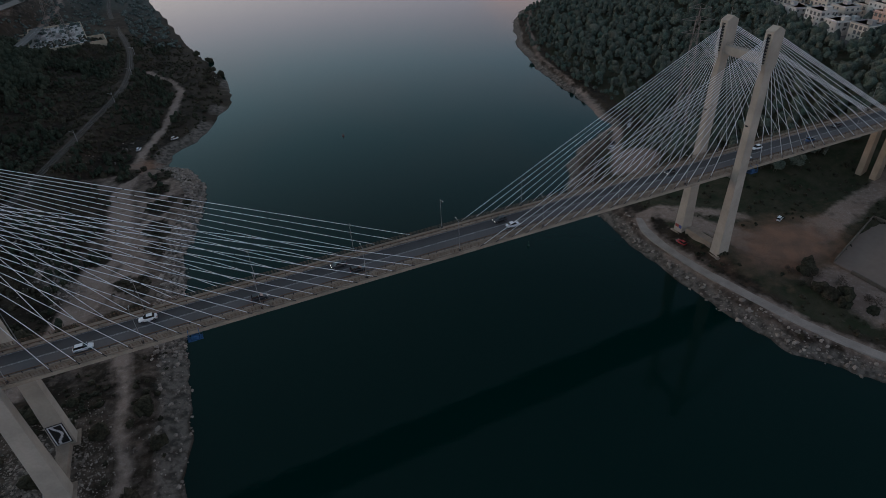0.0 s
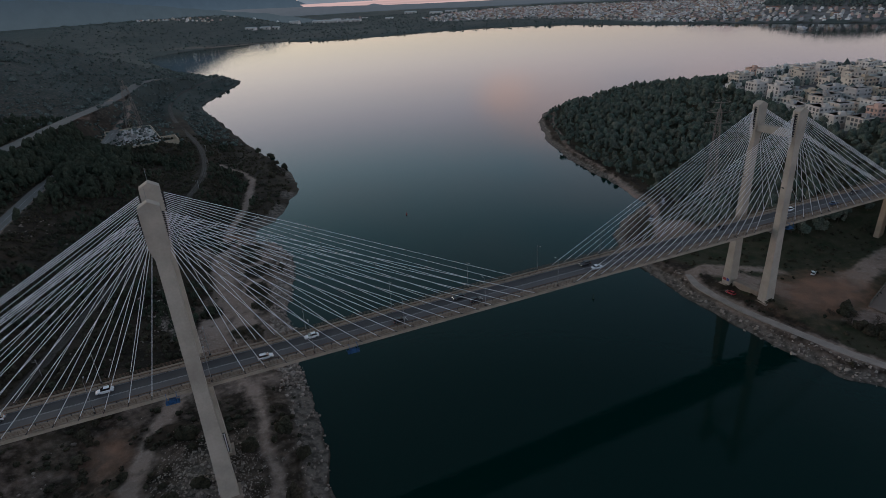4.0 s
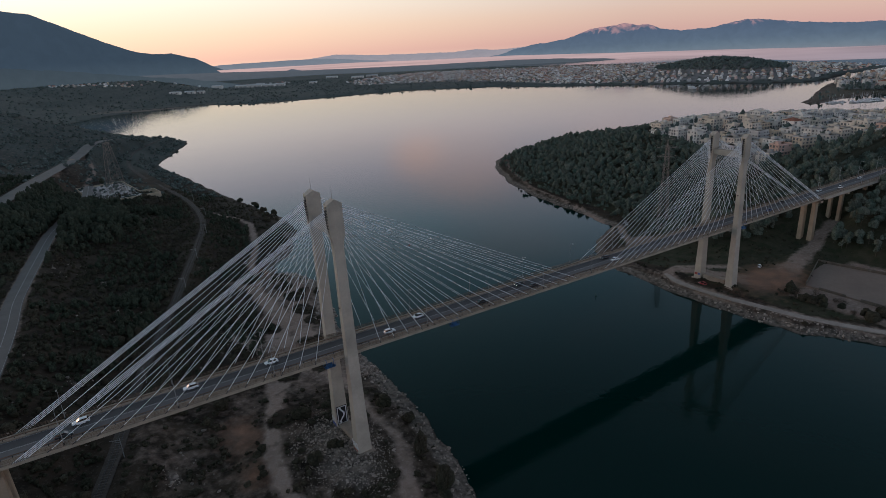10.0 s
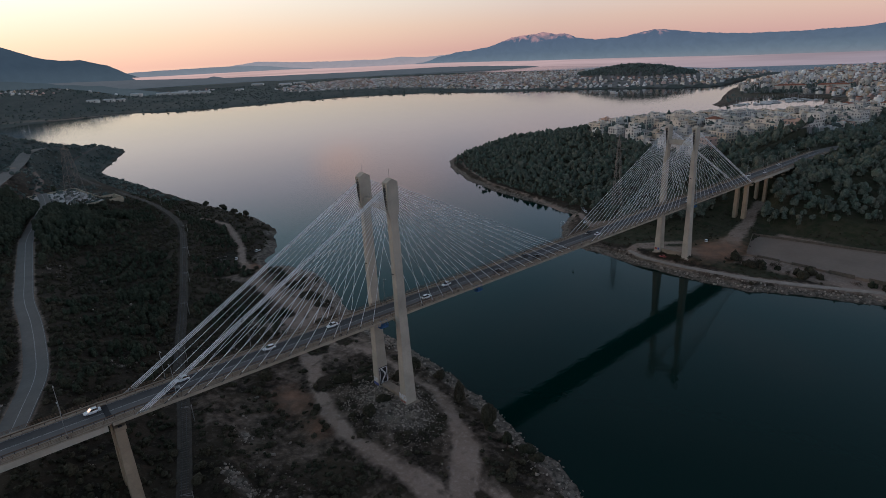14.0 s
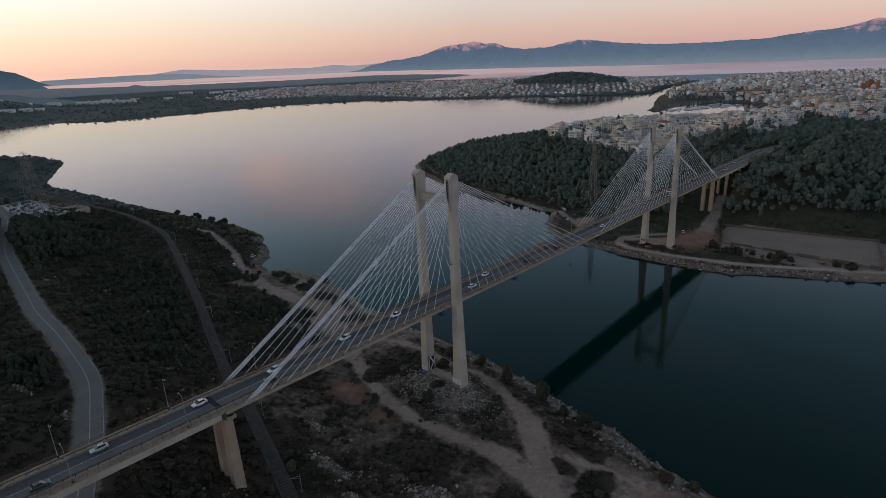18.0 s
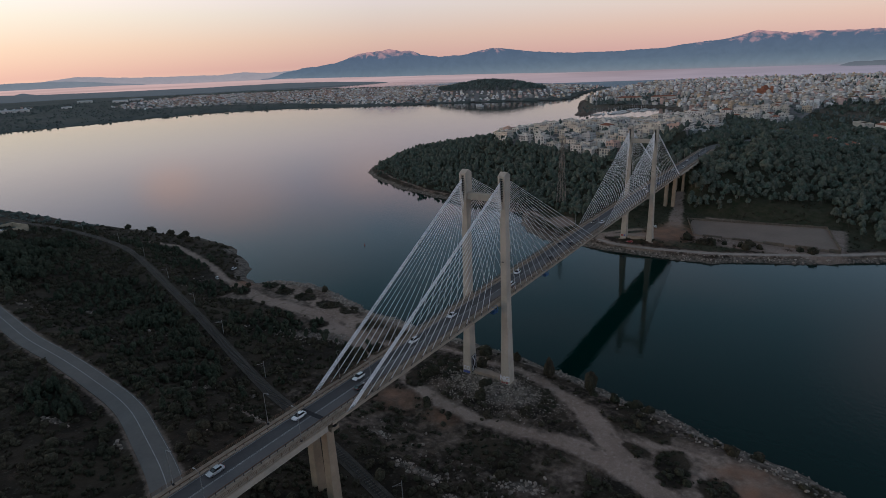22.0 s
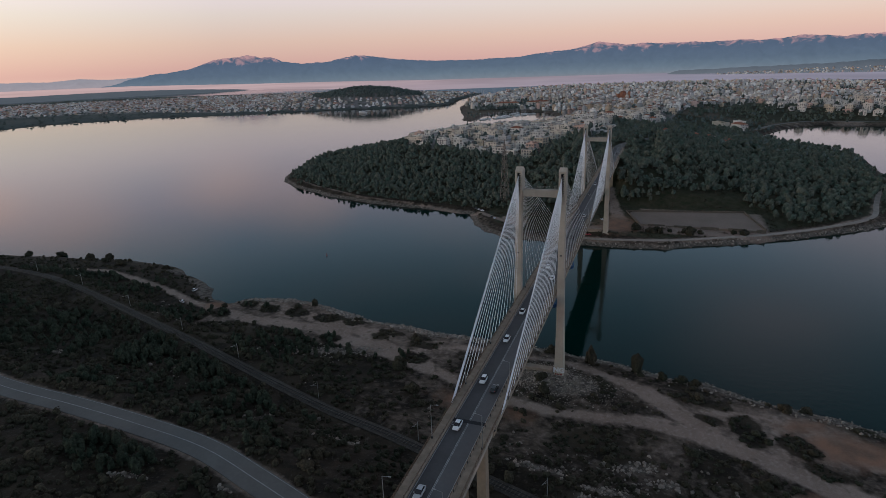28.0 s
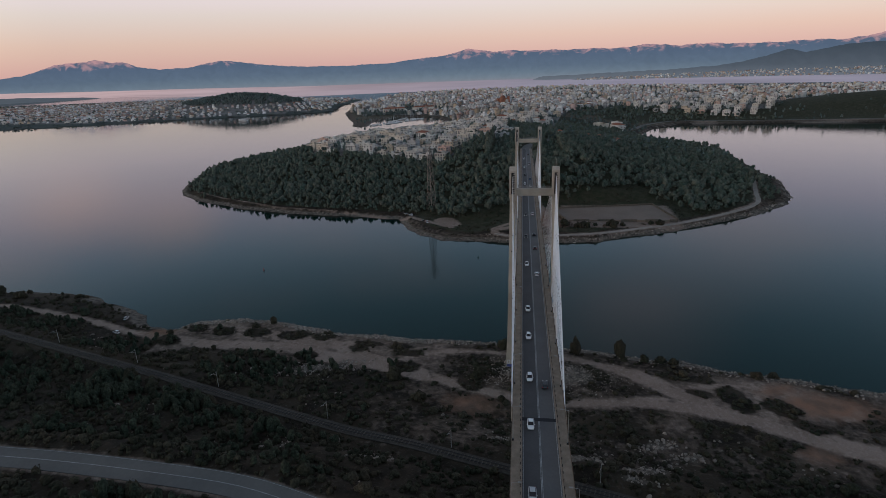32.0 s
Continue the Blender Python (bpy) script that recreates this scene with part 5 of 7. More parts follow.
SCRUB = leafy("scrub_leaves", (0.027, 0.031, 0.020), (0.060, 0.049, 0.034), 0.05)
SLOPE_PINE = leafy("slope_needles", (0.028, 0.040, 0.027), (0.052, 0.056, 0.038), 0.06)
BARK = mat("bark", (0.10, 0.075, 0.055), 0.95, scale=2.0, amount=0.4)


ICO = [(0, 0, 1), (0.89, 0, 0.45), (0.28, 0.85, 0.45), (-0.72, 0.53, 0.45), (-0.72, -0.53, 0.45), (0.28, -0.85, 0.45), (0.72, 0.53, -0.45), (-0.28, 0.85, -0.45), (-0.89, 0, -0.45), (-0.28, -0.85, -0.45), (0.72, -0.53, -0.45)]
ICO_F = [(0, 1, 2), (0, 2, 3), (0, 3, 4), (0, 4, 5), (0, 5, 1), (1, 6, 2), (2, 7, 3), (3, 8, 4), (4, 9, 5), (5, 10, 1), (2, 6, 7), (3, 7, 8), (4, 8, 9), (5, 9, 10), (1, 10, 6)]


def clumps(name, centres, sizes, lumps, tips, leaf, rng, material):
    """Crowns of overlapping uneven leaf clumps, each a lumpy cap, with loose leaf tips over their outline."""
    n = len(centres)
    v0, f0 = np.array(ICO), np.array(ICO_F)
    at = rng.normal(size=(n, lumps, 3))
    at /= np.linalg.norm(at, axis=2, keepdims=True)
    at[:, :, 2] = np.abs(at[:, :, 2])
    at *= rng.uniform(0.2, 0.72, (n, lumps, 1))
    if lumps:
        at[:, 0] = (0.0, 0.0, 0.55)
    size = rng.uniform(0.36, 0.62, (n, lumps, 1, 1)) * (1.35 if lumps == 1 else 1.0)
    if lumps == 1:
        at[:, 0] = (0.0, 0.0, 0.3)
    jit = rng.uniform(0.66, 1.3, (n, lumps, 11, 1))
    ang = rng.uniform(0, 6.28, (n, lumps, 1))
    x, y = v0[None, None, :, 0] * np.cos(ang) - v0[None, None, :, 1] * np.sin(ang), v0[None, None, :, 0] * np.sin(ang) + v0[None, None, :, 1] * np.cos(ang)
    shape = np.stack([x, y, np.broadcast_to(v0[None, None, :, 2], x.shape)], 3) * jit * size
    scale = np.stack([sizes[:, 0], sizes[:, 0], sizes[:, 1]], 1)[:, None, None, :]
    v = (centres[:, None, None, :] + (at[:, :, None, :] + shape) * scale).reshape(-1, 3)
    f = (f0[None] + 11 * np.arange(n * lumps)[:, None, None]).reshape(-1, 3)
    if tips:
        w = tuft_arrays(centres, sizes, tips, leaf, rng, lumps=max(lumps, 8))
        f = np.concatenate([f, len(v) + np.arange(len(w)).reshape(-1, 3)])
        v = np.concatenate([v, w])
    me = bpy.data.meshes.new(name)
    me.vertices.add(len(v))
    me.vertices.foreach_set("co", v.astype(np.float32).ravel())
    me.loops.add(f.size)
    me.loops.foreach_set("vertex_index", f.ravel().astype(np.int32))
    me.polygons.add(len(f))
    me.polygons.foreach_set("loop_start", np.arange(0, f.size, 3, dtype=np.int32))
    me.update(calc_edges=True)
    me.shade_smooth()
    me.materials.append(material)
    return me


def tuft_arrays(centres, sizes, count, leaf, rng, flat=1.0, lumps=5):
    """Leaves as small bent triangles scattered over lumpy crowns; one crown a row of centres (x, y, z) and sizes (rx, rz)."""
    n = len(centres)
    lump = rng.normal(size=(n, lumps, 3))
    lump /= np.linalg.norm(lump, axis=2, keepdims=True)
    lump[:, :, 2] = np.abs(lump[:, :, 2]) * 0.9
    lump *= rng.uniform(0.25, 0.75, (n, lumps, 1))
    pick = rng.randint(0, lumps, (n, count))
    base = np.take_along_axis(lump, pick[:, :, None].repeat(3, 2), 1)
    d = rng.normal(size=(n, count, 3))
    d /= np.linalg.norm(d, axis=2, keepdims=True)
    d[:, :, 2] = np.where(d[:, :, 2] < -0.3, -d[:, :, 2], d[:, :, 2])
    p = base + d * rng.uniform(0.22, 0.5, (n, count, 1))
    scale = np.stack([sizes[:, 0], sizes[:, 0], sizes[:, 1] * flat], 1)[:, None, :]
    p = centres[:, None, :] + p * scale
    a = rng.normal(size=(n, count, 3))
    a -= d * (a * d).sum(2, keepdims=True) * 0.7
    a /= np.linalg.norm(a, axis=2, keepdims=True)
    b = np.cross(d, a)
    b /= np.maximum(np.linalg.norm(b, axis=2, keepdims=True), 1e-6)
    s = leaf * rng.uniform(0.6, 1.4, (n, count, 1)) * (sizes[:, :1, None] / np.mean(sizes[:, 0]) ) ** 0.5
    v = np.stack([p - a * s - b * s * 0.6, p + a * s - b * s * 0.5, p + b * s * 1.1 + d * s * 0.3], 2)
    return v.reshape(-1, 3)


def tri_mesh(name, verts, material):
    n = len(verts)
    me = bpy.data.meshes.new(name)
    me.vertices.add(n)
    me.vertices.foreach_set("co", verts.astype(np.float32).ravel())
    me.loops.add(n)
    me.loops.foreach_set("vertex_index", np.arange(n, dtype=np.int32))
    me.polygons.add(n // 3)
    me.polygons.foreach_set("loop_start", np.arange(0, n, 3, dtype=np.int32))
    me.update(calc_edges=True)
    me.materials.append(material)
    return me


def scatter(rng, n, x0, x1, y0, y1, keep):
    """Points of a stretch of ground for which keep(x, y, d, rock, dirt) holds, with their heights."""
    x, y = rng.uniform(x0, x1, n), rng.uniform(y0, y1, n)
    z, d, rock, dirt, red, grass = land(x, y)
    ok = keep(x, y, d, rock, dirt) & (red < 0.5)
    return x[ok], y[ok], z[ok]


def off_roads(x, y, roads, gap):
    ok = np.ones(np.shape(x), bool)
    for pts in roads:
        ok &= seg_dist(x, y, pts)[0] > gap
    return ok


LOT = (122, 190, -122, -30)


def in_lot(x, y, m=0.0):
    return (x > LOT[0] - m) & (x < LOT[1] + m) & (y > LOT[2] - m) & (y < LOT[3] + m)


def wood_here(x, y, d, rock, dirt):
    far = inside(x, y, FAR_LAND) & (x < 760)
    edge = np.interp(y, [-300, -180, -125, -110, -30, 0, 40, 70, 110, 160, 400], [9, 12, 26, 100, 104, 92, 62, 36, 12, 6.8, 6.0]) + 4 * ripple(x, y, 26, 21)
    clear = ~inside(x, y, HOUSES_AREA) & ~in_lot(x, y, 9) & ~inside(x, y, TOWN_AREA)
    return far & clear & (d > edge) & (dirt < 0.4) & np.where(x > 352, seg_dist(x, y, INLAND)[0] > 6.3, np.abs(y) > np.where(x > 222, 8.8, 15))


rng = np.random.RandomState(11)
x, y, z = scatter(rng, 19000, 100, 760, -310, 445, wood_here)
hgt = rng.uniform(4.8, 8.8, len(x)) * (0.6 + 0.4 * smooth(land(x, y)[1], 6, 34)) * np.where(rng.rand(len(x)) < 0.12, 1.3, 1.0)
wid = hgt * rng.uniform(0.34, 0.52, len(x))
crown = clumps("pine_forest", np.stack([x, y, z + hgt * 0.42], 1), np.stack([wid * 1.1, hgt * 0.58], 1), 3, 60, 0.21, rng, PINE)
tagged(new("pine_forest", crown), "dense dark green pine wood on the headland", "forest", kind="stuff")


def trunks(name, x, y, z, h, r):
    """Many simple trunks as one mesh: three-sided tapered posts."""
    ang = np.arange(3) * 2.1
    ring = np.stack([np.cos(ang), np.sin(ang), 0 * ang], 1)
    lo = np.stack([x, y, z - 0.5], 1)[:, None] + ring * r[:, None, None]
    hi = np.stack([x, y, z + h], 1)[:, None] + ring * r[:, None, None] * 0.5
    tri = []
    for k in range(3):
        j = (k + 1) % 3
        tri += [np.stack([lo[:, k], lo[:, j], hi[:, j]], 1), np.stack([lo[:, k], hi[:, j], hi[:, k]], 1)]
    return tri_mesh(name, np.concatenate(tri, 1).reshape(-1, 3), BARK)


tagged(new("pine_trunks", trunks("pine_trunks", x, y, z, hgt * 0.6, 0.18 + 0 * x)), "bare brown trunks under the pine crowns", "trunks", kind="stuff")

# scrub over the mainland slope


def scrub_here(x, y, d, rock, dirt):
    thick = 0.5 + 0.5 * ripple(x, y, 28, 31) + 0.4 * ripple(x, y, 9, 33)
    shore = np.interp(d, [4, 30, 55], [0.25, 0.35, 1.0])
    bare = (hill(x, y, -113, -6, 13, 20, 1) > 0.35) | (outcrops(x, y) > 0.45)
    return inside(x, y, NEAR_LAND) & (d > 5) & ((dirt < 0.3) | ((dirt < 0.85) & (np.random.RandomState(6).rand(len(x)) < 0.035))) & (np.random.RandomState(5).rand(len(x)) < np.maximum((thick * 1.3 * shore + 0.06) * (1 - 0.3 * smooth(x, -185, -165) * (1 - smooth(y, 40, 90))), 0.95 * patches(x, y))) & off_roads(x, y, [RAILWAY], 3.2) & off_roads(x, y, [ROAD], 5.6) & off_roads(x, y, [HIGHWAY], 9.5) & ~bare


rng = np.random.RandomState(12)
x, y, z = scatter(rng, 48000, -330, -20, -190, 470, scrub_here)
big = rng.rand(len(x))
w = np.where(big > 0.93, rng.uniform(1.8, 2.8, len(x)), rng.uniform(0.7, 1.8, len(x)))
tall = w * rng.uniform(0.7, 1.2, len(x))
mats = (patches(x, y) > 0.4) & (big < 0.93)
w, tall = np.where(mats, w * 1.05, w), np.where(mats, 0.42 * w, tall * np.where((x > -178) & (y < 60), 0.72, 1.0))
bush = clumps("scrub", np.stack([x, y, z], 1), np.stack([w, tall], 1), 1, 14, 0.26, rng, SCRUB)
tagged(new("scrub", bush), "low dark evergreen scrub over the dry slope", "scrub", kind="stuff")
# low bushes on the open ground of the far shore
x, y, z = scatter(rng, 9000, 84, 260, -240, 140, lambda x, y, d, rock, dirt: inside(x, y, FAR_LAND) & (d > 6) & (dirt < 0.35) & ~in_lot(x, y, -4) & ~wood_here(x, y, d, rock, dirt) & (rng.rand(len(x)) < 0.35 + 0.5 * ripple(x, y, 22, 37)) & off_roads(x, y, [TRACKS[6]], 3.5))
w = rng.uniform(0.5, 1.5, len(x))
bush = clumps("shore_scrub", np.stack([x, y, z], 1), np.stack([w, w * 0.8], 1), 3, 10, 0.18, rng, SCRUB)
tagged(new("shore_scrub", bush), "low dark bushes and dry weeds on the far shore", "scrub", kind="stuff")
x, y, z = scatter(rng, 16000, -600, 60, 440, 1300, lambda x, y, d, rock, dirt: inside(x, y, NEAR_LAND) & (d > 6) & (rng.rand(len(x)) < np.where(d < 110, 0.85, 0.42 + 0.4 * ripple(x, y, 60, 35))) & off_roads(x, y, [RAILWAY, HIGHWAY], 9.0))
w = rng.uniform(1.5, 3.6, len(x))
bush = clumps("far_scrub", np.stack([x, y, z], 1), np.stack([w, w * 0.8], 1), 1, 10, 0.4, rng, HAZED_PINE)
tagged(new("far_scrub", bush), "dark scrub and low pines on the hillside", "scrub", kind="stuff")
# dark pines among the scrub above the railway
x, y, z = scatter(rng, 3400, -215, -60, 60, 440, lambda x, y, d, rock, dirt: inside(x, y, NEAR_LAND) & (d > 18) & (dirt < 0.25) & (ripple(x, y, 55, 43) > 0.02) & off_roads(x, y, [RAILWAY], 6) & off_roads(x, y, [ROAD], 9))
h = rng.uniform(2.4, 5.0, len(x))
crown = clumps("slope_pines", np.stack([x, y, z + h * 0.2], 1), np.stack([h * 0.45, h * 0.7], 1), 3, 50, 0.2, rng, SLOPE_PINE)
tagged(new("slope_pines", crown), "small dark pines scattered over the scrub slope", "trees", kind="stuff")
# a thicket of young pines under the coast road, and one above it
x, y, z = scatter(rng, 2600, -245, -110, 60, 200, lambda x, y, d, rock, dirt: (np.maximum.reduce([hill(x, y, -155, 128, 17, 13, 1), 0.9 * hill(x, y, -138, 172, 12, 12, 1), 0.9 * hill(x, y, -157, 168, 12, 14, 1), 0.8 * hill(x, y, -180, 92, 9, 8, 1), hill(x, y, -224, 104, 12, 16, 1)]) > 0.4 + 0.25 * ripple(x, y, 11, 49)) & off_roads(x, y, [RAILWAY], 7) & off_roads(x, y, [ROAD], 9.5))
h = rng.uniform(3.2, 6.5, len(x))
crown = clumps("thicket", np.stack([x, y, z + h * 0.25], 1), np.stack([h * 0.36, h * 0.72], 1), 3, 56, 0.2, rng, SLOPE_PINE)
tagged(new("thicket", crown), "dark thicket of young pines beside the coast road", "trees", kind="stuff")
# trees round the flats over the lagoon
x, y, z = scatter(rng, 2600, 860, 1120, -500, -90, lambda x, y, d, rock, dirt: (d > 14) & (rng.rand(len(x)) < np.interp(y, [-480, -330, -260], [0.22, 0.35, 0.8]) * smooth(ripple(x, y, 70, 47) + 0.45, 0, 0.5)) & off_roads(x, y, [LAGOON_ROAD], 9))
h = rng.uniform(4, 8, len(x))
crown = clumps("lagoon_trees", np.stack([x, y, z + h * 0.3], 1), np.stack([h * 0.5, h * 0.6], 1), 3, 0, 0.5, rng, PINE)
tagged(new("lagoon_trees", crown), "dark trees round the flats over the lagoon", "trees", kind="stuff")
# a wood of pines between road and highway
x, y, z = scatter(rng, 4200, -330, -105, 225, 560, lambda x, y, d, rock, dirt: off_roads(x, y, [ROAD], 7.5) & off_roads(x, y, [HIGHWAY], 22) & off_roads(x, y, [RAILWAY], 9) & (dirt < 0.3) & (d > 45) & (rng.rand(len(x)) < smooth(ripple(x, y, 90, 41) - (x + 215) / 150, -0.8, 0.3)) & (np.hypot(x + 143, y - 488) > 46))
h = rng.uniform(4, 8.5, len(x))
crown = clumps("roadside_pines", np.stack([x, y, z + h * 0.35], 1), np.stack([h * 0.42, h * 0.62], 1), 3, 50, 0.22, rng, SLOPE_PINE)
tagged(new("roadside_pines", crown), "clump of dark pines beside the coast road", "forest", kind="stuff")

# a grove that closes over the coast road below the substation
x, y, z = scatter(rng, 2600, -235, -140, 318, 470, lambda x, y, d, rock, dirt: off_roads(x, y, [ROAD], 4.8) & off_roads(x, y, [HIGHWAY], 14) & (np.maximum(np.abs(x + 141) - 26, np.abs(y - 478) - 58) > 2) & (rng.rand(len(x)) < 0.8 - 0.5 * smooth(x, -168, -145)))
h = rng.uniform(6, 10.5, len(x))
crown = clumps("road_grove", np.stack([x, y, z + h * 0.35], 1), np.stack([h * 0.38, h * 0.62], 1), 3, 50, 0.22, rng, SLOPE_PINE)
tagged(new("road_grove", crown), "tall dark pines closing over the coast road", "forest", kind="stuff")
tagged(new("grove_trunks", trunks("grove_trunks", x, y, z, h * 0.6, 0.18 + 0 * x)), "brown trunks under the grove beside the road", "trunks", kind="stuff")

# greenery of the towns and the mainland shore
def town_green(x, y, d, rock, dirt):
    town_ = inside(x, y, HOUSES_AREA) | inside(x, y, TOWN_AREA)
    wooded = inside(x, y, FAR_LAND) & (x > 440) & (x < 1700) & (y < 420) & ~town_
    park = ripple(x, y, 190, 51) > 0.5
    share_ = np.where(town_, np.where(inside(x, y, HOUSES_AREA), 0.75, 0.42) + 0.6 * park, np.where(green_slope(x, y) > 0.35, 0.05, np.where(x > 850, 0.2, 0.85)))
    return (town_ | wooded) & (rng.rand(len(x)) < share_) & (d > 6) & off_roads(x, y, [LAGOON_ROAD], 9)


x, y, z = scatter(rng, 27000, 285, 2500, -1100, 560, town_green)
h = rng.uniform(5, 11, len(x)) * np.where(inside(x, y, HOUSES_AREA), 1.2, 1.0)
green = [(np.stack([x, y, z + h * 0.3], 1), np.stack([h * 0.38, h * 0.66], 1))]
x, y, z = scatter(rng, 17000, -450, 2400, 560, 2900, lambda x, y, d, rock, dirt: inside(x, y, NEAR_LAND) & (d > 5) & (rng.rand(len(x)) < np.where(inside(x, y, MAINLAND_TOWN), 0.42, 0.5 + 0.45 * ripple(x, y, 220, 39))))
h = rng.uniform(5, 10, len(x))
green.append((np.stack([x, y, z + h * 0.1], 1), np.stack([h * 0.62, h * 0.5], 1)))
x, y, z = scatter(rng, 5200, 1300, 1900, 600, 1350, lambda x, y, d, rock, dirt: hill(x, y, 1610, 960, 150, 230, 1) > 0.42)
h = rng.uniform(7, 11, len(x))
green.append((np.stack([x, y, z + h * 0.2], 1), np.stack([h * 0.6, h * 0.7], 1)))
x, y = rng.uniform(0, 1, 130), rng.uniform(-9, 9, 130)
x, y = 1205 + 95 * x + y, 415 - 190 * x + 0.4 * y
z = land(x, y)[0]
h = rng.uniform(7, 11, len(x))
green.append((np.stack([x, y, z + h * 0.2], 1), np.stack([h * 0.45, h * 0.7], 1)))
tagged(new("town_trees", clumps("town_trees", np.concatenate([c for c, _ in green]), np.concatenate([q for _, q in green]), 1, 10, 0.4, rng, HAZED_PINE)), "dark trees among and behind the far houses", "trees", kind="stuff")

# ---- boulders along the shores ----

def boulders(name, x, y, z, r, rng, material=None):
    n = len(x)
    v = np.array(ICO)[None] * rng.uniform(0.55, 1.25, (n, 11, 1)) * r[:, None, None] * rng.uniform(0.6, 1.3, (n, 1, 3))
    v[:, :, 2] *= 0.75
    ang = rng.uniform(0, 6.28, n)
    c, s = np.cos(ang)[:, None], np.sin(ang)[:, None]
    v = np.stack([v[:, :, 0] * c - v[:, :, 1] * s, v[:, :, 0] * s + v[:, :, 1] * c, v[:, :, 2]], 2) + np.stack([x, y, z], 1)[:, None]
    f = (np.array(ICO_F)[None] + 11 * np.arange(n)[:, None, None]).reshape(-1, 3)
    me = bpy.data.meshes.new(name)
    me.vertices.add(n * 11)
    me.vertices.foreach_set("co", v.astype(np.float32).ravel())
    me.loops.add(f.size)
    me.loops.foreach_set("vertex_index", f.ravel().astype(np.int32))
    me.polygons.add(len(f))
    me.polygons.foreach_set("loop_start", np.arange(0, f.size, 3, dtype=np.int32))
    me.update(calc_edges=True)
    me.materials.append(material or ROCK)
    return me


rng = np.random.RandomState(14)
for label, box_, n, hi in (("pale limestone boulders along the near shore", (-160, -15, -190, 340), 26000, 7.5), ("pale limestone boulders along the far shore", (80, 460, -300, 410), 34000, 4.2)):
    x, y, z = scatter(rng, n, *box_, lambda x, y, d, rock, dirt: (d > -0.8) & (d < hi + np.where((x < 0) & (y < -48), 3.5, 0.0)) & (dirt < 0.72) & ((x > 0) | (y < 176) | (y > 330)))
    r = (0.18 + 0.68 * rng.rand(len(x)) ** 2.2 if hi > 5 else (0.18 + 0.6 * rng.rand(len(x)) ** 2.0) * np.where(y < -120, 1.5, 1.0)) * np.where(rng.rand(len(x)) < 0.05, 1.6, 1.0)
    tagged(new("shore_boulders", boulders("shore_boulders", x, y, z + 0.15, r, rng, PALE_ROCK)), label, "boulders", kind="stuff")
# the heaped boulders below the dirt track
x, y, z = scatter(rng, 13000, -100, -44, 34, 186, lambda x, y, d, rock, dirt: (d > -0.6) & (d < 8.5 + 2.5 * ripple(x, y, 18, 67)) & inside(x, y, NEAR_LAND))
r = 0.25 + 0.85 * rng.rand(len(x)) ** 2.2
tagged(new("heaped_boulders", boulders("heaped_boulders", x, y, z + 0.2, r, rng, PALE_ROCK)), "heaped pale limestone boulders below a dirt track", "boulders", kind="stuff")
# the broad bank of boulders under the gravel track
x, y, z = scatter(rng, 15000, 84, 190, -190, 34, lambda x, y, d, rock, dirt: (d > 1.5) & (d < 9.0) & inside(x, y, FAR_LAND) & off_roads(x, y, [TRACKS[6]], 3.0))
r = 0.2 + 0.75 * rng.rand(len(x)) ** 2.4
tagged(new("bank_boulders", boulders("bank_boulders", x, y, z + 0.1, r, rng, PALE_ROCK)), "bank of broken limestone boulders below a gravel track", "boulders", kind="stuff")
x, y, z = scatter(rng, 11000, -136, -88, -44, 30, lambda x, y, d, rock, dirt: (d > 8) & (dirt < 0.5) & (hill(x, y, -112, -6, 15, 26, 1) > 0.5 * rng.rand(len(x)) + 0.1))
tagged(new("mound_rubble", boulders("mound_rubble", x, y, z + 0.05, (0.10 + 0.5 * rng.rand(len(x)) ** 3) * (0.6 + 0.9 * hill(x, y, -112, -4, 9, 16, 1)), rng, PALE_ROCK)), "broken pale limestone rubble heaped round the tower", "stones", kind="stuff")
x, y, z = scatter(rng, 14000, -225, -60, -190, 260, lambda x, y, d, rock, dirt: (d > 8) & (dirt < 0.4) & (((ripple(x, y, 45, 61) > 0.42) & (rng.rand(len(x)) < 0.4)) | (hill(x, y, -168, -30, 9, 24, 1) > 0.4 * rng.rand(len(x)) + 0.25) | (hill(x, y, -206, -14, 12, 14, 1) > 0.4 * rng.rand(len(x)) + 0.25) | (hill(x, y, -185, 52, 6, 12, 1) > 0.5 * rng.rand(len(x)) + 0.3)) & off_roads(x, y, [RAILWAY], 4) & off_roads(x, y, [ROAD], 8))
r = rng.uniform(0.2, 0.6, len(x)) * np.where(rng.rand(len(x)) < 0.06, 2.0, 1.0)
tagged(new("field_stones", boulders("field_stones", x, y, z + 0.08, r * 1.1, rng, ROCK)), "scattered pale limestone rubble among dry scrub", "stones", kind="stuff")
# low outcrops of pale rock on the slope, and a strip of rubble by the shore track
x, y, z = scatter(rng, 70000, -240, -95, -70, 225, lambda x, y, d, rock, dirt: (outcrops(x, y) > 0.2 + 0.7 * rng.rand(len(x)) + 0.3 * ripple(x, y, 7, 63)) & off_roads(x, y, [RAILWAY], 3.2) & off_roads(x, y, [ROAD], 7))
r = 0.16 + 0.75 * rng.rand(len(x)) ** 2.6
tagged(new("rock_outcrop", boulders("rock_outcrop", x, y, z + 0.1, r, rng, PALE_ROCK)), "low outcrops of pale broken limestone on the slope", "stones", kind="stuff")

